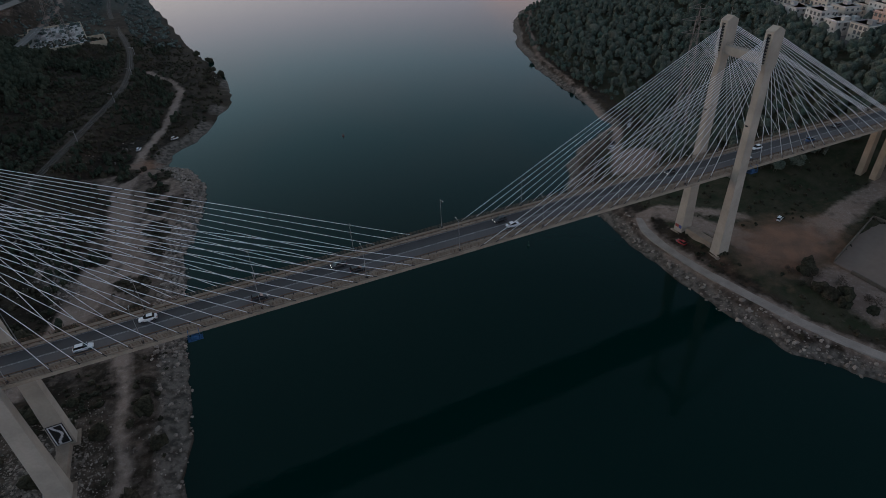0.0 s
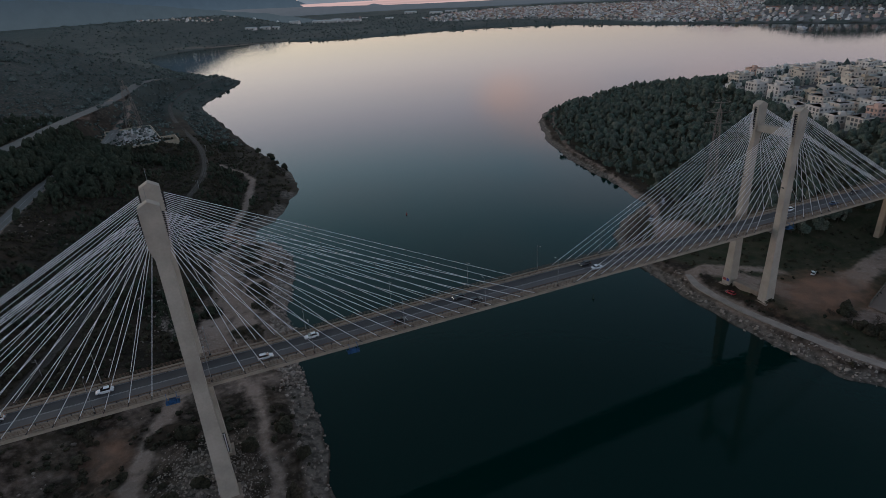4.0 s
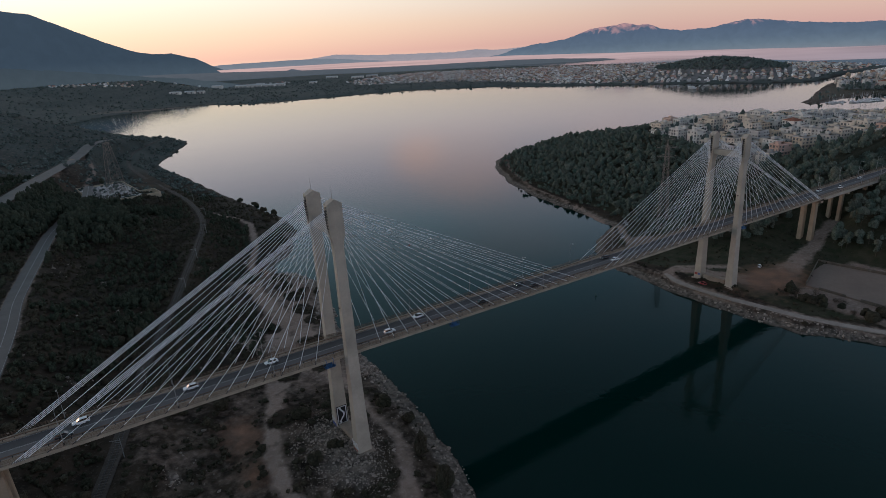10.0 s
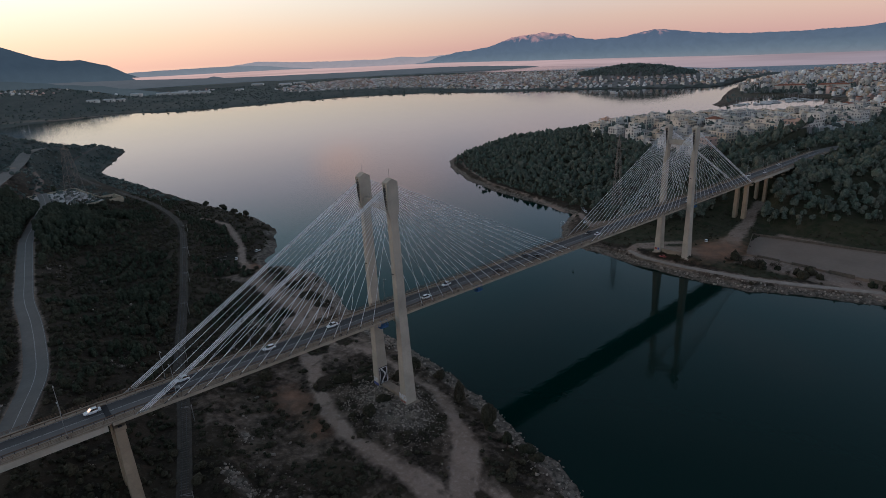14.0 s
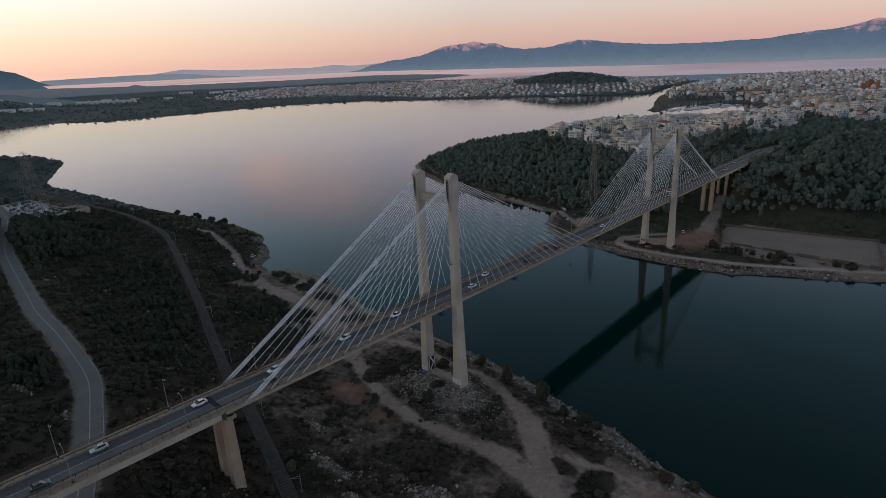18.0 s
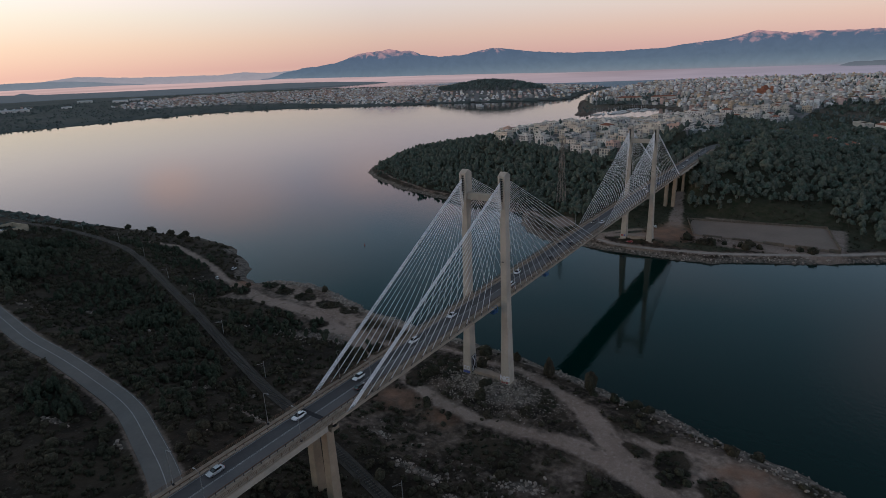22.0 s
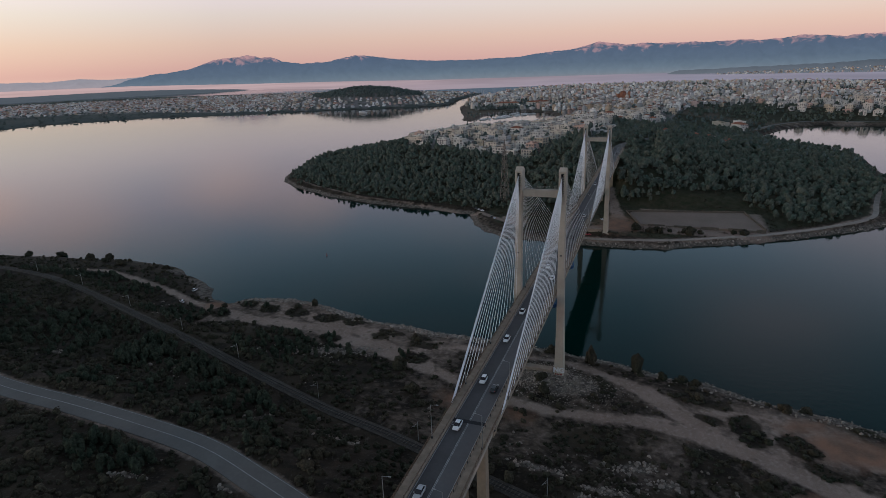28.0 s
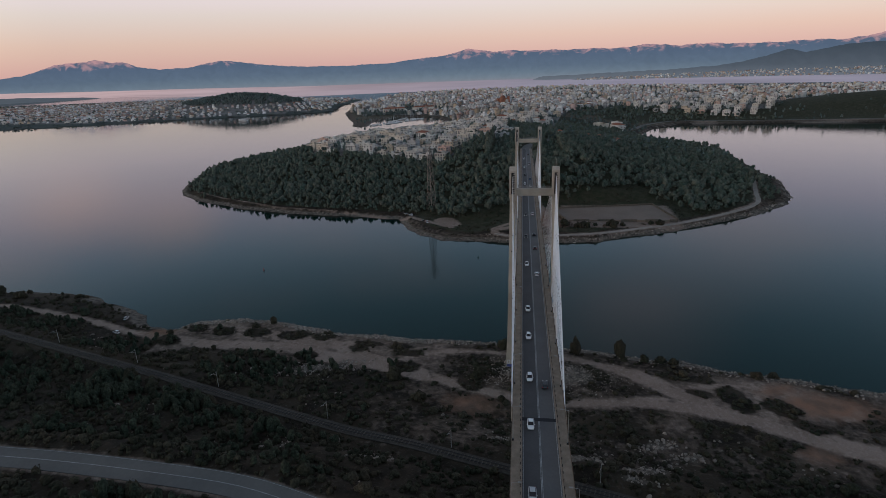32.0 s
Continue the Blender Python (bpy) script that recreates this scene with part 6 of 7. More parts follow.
# ---- roads, railway ----
def resample(pts, step):
    p = np.array([q[:3] for q in pts], float)
    t = np.r_[0, np.cumsum(np.hypot(*np.diff(p[:, :2], axis=0).T))]
    s = np.arange(0, t[-1], step)
    # a smooth line through the corners
    m = np.gradient(p, t, axis=0)
    k = np.clip(np.searchsorted(t, s, side="right") - 1, 0, len(t) - 2)
    h = (t[k + 1] - t[k])[:, None]
    u = ((s - t[k])[:, None]) / h
    return (2 * u**3 - 3 * u**2 + 1) * p[k] + (u**3 - 2 * u**2 + u) * h * m[k] + (-2 * u**3 + 3 * u**2) * p[k + 1] + (u**3 - u**2) * h * m[k + 1]


def ribbon(name, line, offsets, lift, material, parent=None, label="", thick=0.25):
    """A strip along a line between two offsets, with its own thickness."""
    d = np.gradient(line[:, :2], axis=0)
    d /= np.linalg.norm(d, axis=1, keepdims=True)
    nrm = np.stack([-d[:, 1], d[:, 0]], 1)
    verts = []
    for p, q in zip(line, nrm):
        for o, z in ((offsets[0], lift - thick), (offsets[0], lift), (offsets[1], lift), (offsets[1], lift - thick)):
            verts.append((p[0] + q[0] * o, p[1] + q[1] * o, p[2] + z))
    faces = [(4 * k + i, 4 * k + (i + 1) % 4, 4 * k + 4 + (i + 1) % 4, 4 * k + 4 + i) for k in range(len(line) - 1) for i in range(4)]
    return link_mesh(name, verts, faces, material, parent, label)


road_line = resample(ROAD, 6)
tagged(ribbon("coast_road", road_line, (-4.3, 4.3), 0.25, ASPHALT_OLD), "worn pale grey asphalt road with white lines", "road", kind="structure")
for off in (-3.9, 0.0):
    tagged(ribbon("road_line", road_line, (off - (0.13 if off == 0 else 0.07), off + (0.13 if off == 0 else 0.07)), 0.256, PAINT_WORN, thick=0.004), "faded white road line", "marking", kind="structure")
lagoon_line = resample(LAGOON_ROAD, 10)
tagged(ribbon("lagoon_road", lagoon_line, (-3.2, 3.2), 0.3, ASPHALT_OLD), "narrow grey road round the lagoon", "road", kind="structure")
hw_line = resample(HIGHWAY, 10)
tagged(ribbon("highway", hw_line, (-7.4, 7.4), 0.3, ASPHALT_OLD), "grey asphalt road curving round the hill", "road", kind="structure")

track = resample([p for p in TRACKS if p[0][0] == 136][0][3:], 4)
track[:, 2] = land(track[:, 0], track[:, 1])[0]
for k in range(3):
    track[1:-1, 2] = np.maximum(track[1:-1, 2], (track[:-2, 2] + track[2:, 2]) / 2)
tagged(ribbon("gravel_track", track, (-1.9, 1.9), 0.12, GRAVEL, thick=0.5), "pale gravel track along the rocky far shore", "track", kind="structure")
rail_line = resample(RAILWAY, 6)
BALLAST = mat("ballast", (0.076, 0.063, 0.054), 0.95, scale=0.6, amount=0.4, grain=0.3, bump=0.6, bump_scale=3.0)
SLEEPER = mat("old_sleeper", (0.115, 0.100, 0.086), 0.9, scale=1.0, amount=0.3, obj=0.2)
railway = empty("railway", "single railway track on grey ballast with concrete sleepers", "railway", kind="structure")
ribbon("ballast", rail_line, (-2.3, 2.3), 0.3, BALLAST, railway)
for off in (-0.72, 0.72):
    ribbon("rail", rail_line, (off - 0.05, off + 0.05), 0.62, STEEL_DARK, railway, thick=0.16)
ties = resample(RAILWAY, 1.3)
bm = bmesh.new()
box(bm, -0.16, 0.16, -1.25, 1.25, 0.28, 0.46)
tie = bpy.data.meshes.new("sleeper")
bm.to_mesh(tie)
bm.free()
tie.materials.append(SLEEPER)
dirs = np.gradient(ties[:, :2], axis=0)
close = [k for k in range(len(ties)) if -60 < ties[k][1] < 320]
for k in close[:300]:
    share("sleeper", tie, railway, Matrix.Translation(ties[k]) @ Matrix.Rotation(math.atan2(dirs[k][1], dirs[k][0]), 4, "Z"))


def catenary_mast(m):
    mast = empty("catenary_mast", "grey steel railway mast with a bracket arm", "mast", m, "masts along the railway")
    bm = bmesh.new()
    tube(bm, (0, 0, -0.3), (0, 0, 7.2), 0.14, 0.1, 6)
    part("post", bm, STEEL, mast)
    bm = bmesh.new()
    tube(bm, (0, 0, 6.6), (0, 3.2, 6.9), 0.06, n=4)
    tube(bm, (0, 0, 5.6), (0, 2.6, 6.8), 0.05, n=4)
    part("bracket", bm, STEEL, mast)
    return mast


def along(line, y):
    k = int(np.argmin(np.abs(line[:, 1] - y)))
    d = line[min(k + 1, len(line) - 1)] - line[max(k - 1, 0)]
    return line[k], math.atan2(d[1], d[0])


first = None
for y in (-20, 28, 76, 124, 172, 225, 280, 335, 395):
    p, a = along(rail_line, y)
    m = Matrix.Translation((p[0] - 3.4 * math.sin(a) * -1, p[1] + 3.4 * math.cos(a) * -1, p[2])) @ Matrix.Rotation(a, 4, "Z")
    first = copy_thing(first, m) if first else catenary_mast(m)

inland = resample(INLAND, 8)
tagged(ribbon("approach_road", inland, (-5.5, 5.5), 0.25, ASPHALT_OLD), "grey asphalt road running from the bridge into town", "road", kind="structure")

# ---- houses ----
WALLS = [mat("render_" + n, c, 0.85, scale=0.2, amount=0.15, obj=0.12, grain=0.06) for n, c in (("white", (0.66, 0.62, 0.575)), ("cream", (0.61, 0.54, 0.46)), ("ochre", (0.58, 0.47, 0.36)), ("grey", (0.48, 0.47, 0.46)), ("rose", (0.58, 0.40, 0.33)))]
PANE = mat("dark_pane", (0.17, 0.168, 0.17), 0.15, scale=1.0, amount=0.3, spec=0.6)
TILE = mat("roof_tile", (0.30, 0.12, 0.075), 0.85, scale=0.6, amount=0.35, obj=0.2)
FLAT = mat("flat_roof", (0.50, 0.48, 0.46), 0.9, scale=0.3, amount=0.3, obj=0.25)
LIT = bpy.data.materials.new("lit_lamp")
LIT.use_nodes = True
LIT.node_tree.nodes["Principled BSDF"].inputs["Emission Color"].default_value = (1.0, 0.8, 0.5, 1)
LIT.node_tree.nodes["Principled BSDF"].inputs["Emission Strength"].default_value = 6.0

bm = bmesh.new()
box(bm, -0.5, 0.5, -0.5, 0.5, 0, 1)
window_mesh = bpy.data.meshes.new("window")
bm.to_mesh(window_mesh)
bm.free()
window_mesh.materials.append(PANE)


def house_bodies(rng, w, d, storeys, tiled):
    """Boxes (x0, x1, y0, y1, z0, z1) of a block of flats: walls, floor slabs and balconies, roof."""
    h = 3.0 * storeys
    walls = [(-w / 2, w / 2, -d / 2, d / 2, -3.0, h)]
    slabs = []
    for k in range(1, storeys + 1):
        out = 1.05 if rng.rand() < 0.5 else 0.12
        slabs.append((-w / 2 - out, w / 2 + 0.2, -d / 2 - out, d / 2 + 0.2, 3.0 * k - 0.22, 3.0 * k))
        if out > 1 and k < storeys:
            slabs.append((-w / 2 - out, -w / 2 - out + 0.12, -d / 2 - out, d / 2, 3.0 * k, 3.0 * k + 0.95))
            slabs.append((-w / 2 - out, w / 2, -d / 2 - out, -d / 2 - out + 0.12, 3.0 * k, 3.0 * k + 0.95))
    top = []
    if not tiled:
        for x0, x1, y0, y1 in ((-w / 2, w / 2, -d / 2, -d / 2 + 0.2), (-w / 2, w / 2, d / 2 - 0.2, d / 2), (-w / 2, -w / 2 + 0.2, -d / 2 + 0.2, d / 2 - 0.2), (w / 2 - 0.2, w / 2, -d / 2 + 0.2, d / 2 - 0.2)):
            top.append((x0, x1, y0, y1, h, h + 0.8))
        sx, sy = rng.uniform(-w / 4, w / 4), rng.uniform(-d / 4, d / 4)
        top.append((sx - 1.8, sx + 1.8, sy - 1.6, sy + 1.6, h, h + 2.4))
    wins = []
    for k in range(storeys):
        for side, length in (("x", d), ("y", w)):
            n = max(2, int(length / 3.2))
            for j in range(n):
                if rng.rand() < 0.15:
                    continue
                c = (j + 0.5) * length / n - length / 2
                wide, tall = (2.0, 2.1) if rng.rand() < 0.5 else (1.2, 1.3)
                z0 = 3.0 * k + (0.15 if tall > 2 else 0.95)
                for sgn in (-1, 1):
                    wins.append((side, sgn, c, wide, z0, tall))
    return h, walls, slabs, top, wins


def window_boxes(wins, w, d):
    out = []
    for side, sgn, c, wide, z0, tall in wins:
        if side == "x":
            x = sgn * w / 2
            out.append((x - 0.06, x + 0.06, c - wide / 2, c + wide / 2, z0, z0 + tall))
        else:
            y = sgn * d / 2
            out.append((c - wide / 2, c + wide / 2, y - 0.06, y + 0.06, z0, z0 + tall))
    return out


def boxes_bm(boxes):
    bm = bmesh.new()
    for b in boxes:
        box(bm, *b)
    return bm


def hip_roof(w, d, h):
    bm = bmesh.new()
    o, r = 0.5, min(w, d) / 2
    base = [bm.verts.new(p) for p in ((-w / 2 - o, -d / 2 - o, h), (w / 2 + o, -d / 2 - o, h), (w / 2 + o, d / 2 + o, h), (-w / 2 - o, d / 2 + o, h))]
    if w >= d:
        a, b = bm.verts.new((-w / 2 + r, 0, h + r * 0.45)), bm.verts.new((w / 2 - r + 0.01, 0, h + r * 0.45))
        bm.faces.new((base[0], base[1], b, a)), bm.faces.new((base[1], base[2], b)), bm.faces.new((base[2], base[3], a, b)), bm.faces.new((base[3], base[0], a))
    else:
        a, b = bm.verts.new((0, -d / 2 + r, h + r * 0.45)), bm.verts.new((0, d / 2 - r + 0.01, h + r * 0.45))
        bm.faces.new((base[0], base[1], a)), bm.faces.new((base[1], base[2], b, a)), bm.faces.new((base[2], base[3], b)), bm.faces.new((base[3], base[0], a, b))
    bm.faces.new(base[::-1])
    return bm


def house(rng, x, y, z, turn, w, d, storeys, wall, tiled, name, full):
    m = Matrix.Translation((x, y, z)) @ Matrix.Rotation(turn, 4, "Z")
    colour = ("white", "cream", "ochre", "grey", "pink")[WALLS.index(wall)]
    label = f"{colour} rendered house of {('two', 'three', 'four', 'five', 'six')[storeys - 2]} storeys with {'a red tiled roof' if tiled else 'a flat roof and balconies'}"
    ob = empty(name, label, "house", m, "houses on the headland")
    h, walls, slabs, top, wins = house_bodies(rng, w, d, storeys, tiled)
    part("wall", boxes_bm(walls), wall, ob)
    if tiled:
        part("roof", hip_roof(w, d, h + 0.01), TILE, ob, "red tiled hip roof")
    else:
        part("roof", boxes_bm(top), FLAT if rng.rand() < 0.4 else wall, ob)
    for k in range(storeys):
        level = [s for s in slabs if abs(s[5] - 3.0 * (k + 1)) < 0.01 or abs(s[4] - 3.0 * (k + 1)) < 0.01]
        if level:
            part("balcony", boxes_bm(level), wall, ob)
    if not full:
        # far houses: their small windows stay joined
        tagged(part("glazing", boxes_bm(window_boxes(wins, w, d)), PANE, ob), kind="stuff")
    for b in window_boxes(wins, w, d) if full else ():
        # the sides that turn away from the strait are left plain
        cx, cy = (b[0] + b[1]) / 2, (b[2] + b[3]) / 2
        out = Vector((cx if b[1] - b[0] < 0.2 else 0, cy if b[3] - b[2] < 0.2 else 0, 0))
        if (m.to_3x3() @ out).dot(Vector((-0.85, -0.5, 0))) < 0:
            continue
        share("window", window_mesh, ob, Matrix.Translation((cx, cy, b[4])) @ Matrix.Diagonal((b[1] - b[0], b[3] - b[2], b[5] - b[4], 1)))
    return ob


def block_grid(rng, x0, x1, y0, y1, step, turn, area, keep):
    """Building plots: an uneven grid with streets, turned, inside an area; (x, y, z) each."""
    u, v = np.meshgrid(np.arange(x0, x1, step), np.arange(y0, y1, step * 0.92))
    i, j = np.meshgrid(np.arange(u.shape[1]), np.arange(u.shape[0]))
    u = (u + 4.5 * (i // 4) + rng.uniform(-4, 4, u.shape)).ravel()
    v = (v + 5.5 * (j // 3) + rng.uniform(-4, 4, v.shape)).ravel()
    cx, cy = (x0 + x1) / 2, (y0 + y1) / 2
    c, s = math.cos(turn), math.sin(turn)
    x, y = cx + (u - cx) * c - (v - cy) * s, cy + (u - cx) * s + (v - cy) * c
    ok = inside(x, y, area) & (rng.rand(len(x)) < keep(x, y))
    x, y = x[ok], y[ok]
    z, d = land(x, y)[:2]
    return [(a, b, e) for a, b, e, f in zip(x, y, z, d) if f > 12]


rng = np.random.RandomState(21)
spots = block_grid(rng, 250, 900, -60, 420, 16.5, -0.25, HOUSES_AREA, lambda x, y: np.where(ripple(x, y, 120, 91) > 0.7, 0.2, 0.8))
spots.sort(key=lambda p: p[0] + 0.35 * abs(p[1] - 150))
for k, (px, py, pz) in enumerate(spots):
    wall = WALLS[rng.choice(5, p=[0.58, 0.26, 0.06, 0.08, 0.02])]
    house(rng, px, py, pz, -0.25 + rng.uniform(-0.12, 0.12) + (math.pi / 2 if rng.rand() < 0.5 else 0), rng.uniform(10.5, 15.0), rng.uniform(9.5, 12.5), int(rng.choice([2, 3, 4], p=[0.15, 0.55, 0.30])), wall, rng.rand() < 0.03, "house", k < 76)
# the villas among the trees, the long white building over the lagoon, flats along its shore
for px, py, turn, w, d, st, tiled in ((536, -70, 0.3, 12, 10, 2, True), (522, -88, 0.1, 13, 10, 2, True), (508, -104, 0.3, 12, 11, 2, True), (498, -124, 0.5, 13, 9, 2, True), (548, -50, 0.0, 12, 10, 2, True), (470, -118, 0.2, 10, 9, 2, True),
                                       (774, -140, 0.5, 30, 13, 3, False), (752, -166, 0.5, 26, 13, 4, True), (790, -170, 0.4, 18, 12, 4, False)):
    house(rng, px, py, height(px, py), turn, w, d, st, WALLS[0 if rng.rand() < 0.7 else 1], tiled, "house", True)
TOWN_EDGE = lambda x, y: np.where((x + 0.25 * y < 835) & (ripple(x, y, 90, 92) < 0.5), 0.66, 0.0)
edge = block_grid(rng, 560, 1000, -160, 240, 18, -0.2, TOWN_AREA, TOWN_EDGE)
for px, py, pz in edge:
    house(rng, px, py, pz, -0.2 + rng.uniform(-0.2, 0.2) + (math.pi / 2 if rng.rand() < 0.5 else 0), rng.uniform(8, 13), rng.uniform(7, 11), int(rng.choice([2, 3, 4, 5], p=[0.4, 0.35, 0.2, 0.05])), WALLS[rng.choice(5, p=[0.5, 0.27, 0.1, 0.06, 0.07])], rng.rand() < 0.2, "house", False)
flats = block_grid(rng, 930, 1180, -620, -200, 24, -0.45, [(932, -478), (962, -395), (992, -330), (1040, -255), (1110, -230), (1180, -300), (1170, -480), (1110, -590)], lambda x, y: np.where(x < 1160, 0.74, 0.0))
for px, py, pz in flats:
    house(rng, px, py, pz, -0.45 + (math.pi / 2 if rng.rand() < 0.5 else 0), rng.uniform(11, 15), rng.uniform(9, 12), int(rng.choice([2, 3, 4, 5], p=[0.2, 0.3, 0.35, 0.15])), WALLS[rng.choice(5, p=[0.5, 0.27, 0.08, 0.08, 0.07])], False, "apartment_building", False)


TOWN_WALLS = [mat("far_render_" + n, c, 0.9, scale=0.01, amount=0.2, island=0.42) for n, c in (("white", (0.66, 0.64, 0.62)), ("cream", (0.60, 0.54, 0.47)), ("ochre", (0.52, 0.40, 0.29)), ("grey", (0.40, 0.39, 0.385)), ("rose", (0.56, 0.39, 0.34)))]


def town(name, label, spots, rng, high, tiled_share, palette):
    """Far blocks joined into one mesh a colour: walls, slabs and windows as real boxes."""
    sets = {}
    for x, y, z in spots:
        small = 0.8 if y > 600 else 1.0
        w, d, st = rng.uniform(6, 12) * (1.1 if y > 600 else 1.0), small * rng.uniform(5.5, 9.5), int(rng.choice(np.arange(high[0], high[1] + 1), p=np.linspace(2, 0.5, high[1] - high[0] + 1) / np.linspace(2, 0.5, high[1] - high[0] + 1).sum()))
        a = rng.choice([0.0, 1.57]) + (-0.2 if y < 300 else 0.5) + rng.uniform(-0.4, 0.4)
        c, s = math.cos(a), math.sin(a)
        wall = palette[rng.choice(len(palette), p=[0.40, 0.25, 0.11, 0.14, 0.10])]
        out = [((-w / 2, w / 2, -d / 2, d / 2, -3, 3.0 * st), wall)]
        tiled = rng.rand() < tiled_share
        if tiled:
            out.append(((-w / 2 - 0.4, w / 2 + 0.4, -d / 2 - 0.4, d / 2 + 0.4, 3.0 * st, 3.0 * st + 0.9), TILE))
        else:
            out.append(((-2, 2.2, -1.8, 2, 3.0 * st, 3.0 * st + 2.5), wall))
        for k in range(st if x < 1500 and y < 600 else 0):
            # window bands, open on all four sides
            z0 = 3.0 * k + 0.9
            for j in range(3):
                c0 = -d / 2 + (j + 0.5) * d / 3
                out.append(((-w / 2 - 0.05, w / 2 + 0.05, c0 - 0.6, c0 + 0.6, z0, z0 + 1.2), PANE))
            out.append(((-w / 2 - 0.7, w / 2 + 0.3, -d / 2 - 0.7, d / 2 + 0.3, 3.0 * k + 2.8, 3.0 * k + 3.0), wall))
        for b, material in out:
            p = np.array([(b[i], b[2 + j], b[4 + k]) for i in (0, 1) for j in (0, 1) for k in (0, 1)])
            q = np.stack([x + p[:, 0] * c - p[:, 1] * s, y + p[:, 0] * s + p[:, 1] * c, z + p[:, 2]], 1)
            sets.setdefault(material.name, (material, []))[1].append(q)
    f = np.array([(0, 1, 3, 2), (4, 6, 7, 5), (0, 4, 5, 1), (2, 3, 7, 6), (1, 5, 7, 3)])
    for material, boxes in sets.values():
        v = np.concatenate(boxes)
        faces = (f[None] + 8 * np.arange(len(boxes))[:, None, None]).reshape(-1, 4)
        me = bpy.data.meshes.new(name)
        me.vertices.add(len(v))
        me.vertices.foreach_set("co", v.astype(np.float32).ravel())
        me.loops.add(faces.size)
        me.loops.foreach_set("vertex_index", faces.ravel().astype(np.int32))
        me.polygons.add(len(faces))
        me.polygons.foreach_set("loop_start", np.arange(0, faces.size, 4, dtype=np.int32))
        me.update(calc_edges=True)
        me.materials.append(material)
        tagged(new(name, me), label, "town", kind="stuff")


LONG_ROOFS = [(1293, 391), (1352, 257)]


def far_keep(x, y):
    park = ripple(x, y, 190, 51) > 0.5
    near = (x + 0.25 * y < 835) | ((x < 1160) & (y < -215)) | (seg_dist(x, y, LONG_ROOFS)[0] < 62)
    for px, py, gap in ((1485, 62, 36), (1516, -57, 18), (1100, 30, 18), (1180, -20, 16)):
        near = near | (np.hypot(x - px, y - py) < gap)
    return np.where(near | park, 0.0, 0.62)


town("town_blocks", "pale blocks of flats crowding the town across the strait", block_grid(rng, 560, 2050, -1500, 560, 13.5, -0.2, TOWN_AREA, lambda x, y: far_keep(x, y) * (x < 1900)), rng, (2, 5), 0.16, TOWN_WALLS)
town("far_town_blocks", "pale far blocks of the town towards the gulf", block_grid(rng, 1700, 2800, -1500, 600, 15.5, -0.2, TOWN_AREA, lambda x, y: far_keep(x, y) * (x >= 1900)), rng, (2, 5), 0.16, TOWN_WALLS)
town("shore_houses", "small pale houses scattered along the far shore of the bay", block_grid(rng, 800, 2350, 580, 2700, 17, 0.5, MAINLAND_TOWN, lambda x, y: np.where((hill(x, y, 1610, 960, 150, 230, 1) > 0.40) | (ripple(x, y, 260, 72) > 0.6), 0.0, np.interp(x, [850, 1350], [0.16, 0.8]))), rng, (1, 2), 0.35, TOWN_WALLS)
# long pale sheds on the plain behind the bay
SHED_ROOF = mat("pale_sheet_roof", (0.52, 0.52, 0.52), 0.6, scale=0.1, amount=0.25, grain=0.1)


def shed(x, y, turn, w, d, h):
    ob = empty("storage_shed", "long pale industrial shed with a low pitched roof", "shed", Matrix.Translation((x, y, height(x, y))) @ Matrix.Rotation(turn, 4, "Z"), "sheds on the plain")
    part("wall", boxes_bm([(-w / 2, w / 2, -d / 2, d / 2, -3, h)]), WALLS[0], ob)
    bm = bmesh.new()
    ends = [[bm.verts.new((sx * (w / 2 + 0.4), yy, zz)) for yy, zz in ((-d / 2 - 0.4, h), (0, h + d * 0.14), (d / 2 + 0.4, h), (0, h - 0.2))] for sx in (-1, 1)]
    for k in range(4):
        bm.faces.new((ends[0][k], ends[0][(k + 1) % 4], ends[1][(k + 1) % 4], ends[1][k]))
    bm.faces.new(ends[0][::-1])
    bm.faces.new(ends[1])
    part("roof", bm, SHED_ROOF, ob)
    for k in range(max(2, int(w / 16))):
        c = -w / 2 + (k + 0.5) * w / max(2, int(w / 16))
        part("shed_door", boxes_bm([(c - 2.2, c + 2.2, -d / 2 - 0.12, -d / 2 + 0.05, 0, 4.4)]), STEEL_DARK, ob)


for px, py, w, d, h in ((460, 2650, 46, 22, 11), (566, 2636, 56, 26, 8), (612, 2578, 60, 28, 9), (655, 2522, 54, 24, 8), (705, 2512, 40, 24, 8), (640, 2600, 36, 20, 12), (848, 2477, 34, 18, 7), (1123, 2905, 62, 24, 8), (1140, 2616, 60, 26, 8), (1258, 2692, 58, 22, 7), (210, 2206, 40, 18, 7), (262, 2212, 36, 18, 7), (300, 2208, 26, 16, 8)):
    shed(px, py, -0.68, w, d, h)
# the landmarks of the town: two long harbour buildings, the brick church, a white tower block, a yellow block
BRICK = mat("orange_brick", (0.42, 0.17, 0.10), 0.85, scale=0.3, amount=0.3, grain=0.1)


def long_building(x, y, turn, w, d, h):
    ob = empty("harbour_building", "long pale building with a red tiled roof on the quay", "building", Matrix.Translation((x, y, height(x, y))) @ Matrix.Rotation(turn, 4, "Z"), "long buildings on the quay")
    part("wall", boxes_bm([(-w / 2, w / 2, -d / 2, d / 2, -3, h)]), WALLS[1], ob)
    part("roof", hip_roof(w, d, h + 0.01), TILE, ob, "red tiled hip roof")
    n = int(w / 5)
    for k in range(n):
        c = -w / 2 + (k + 0.5) * w / n
        share("window", window_mesh, ob, Matrix.Translation((c, d / 2, 1.0)) @ Matrix.Diagonal((2.0, 0.12, 3.2, 1)))


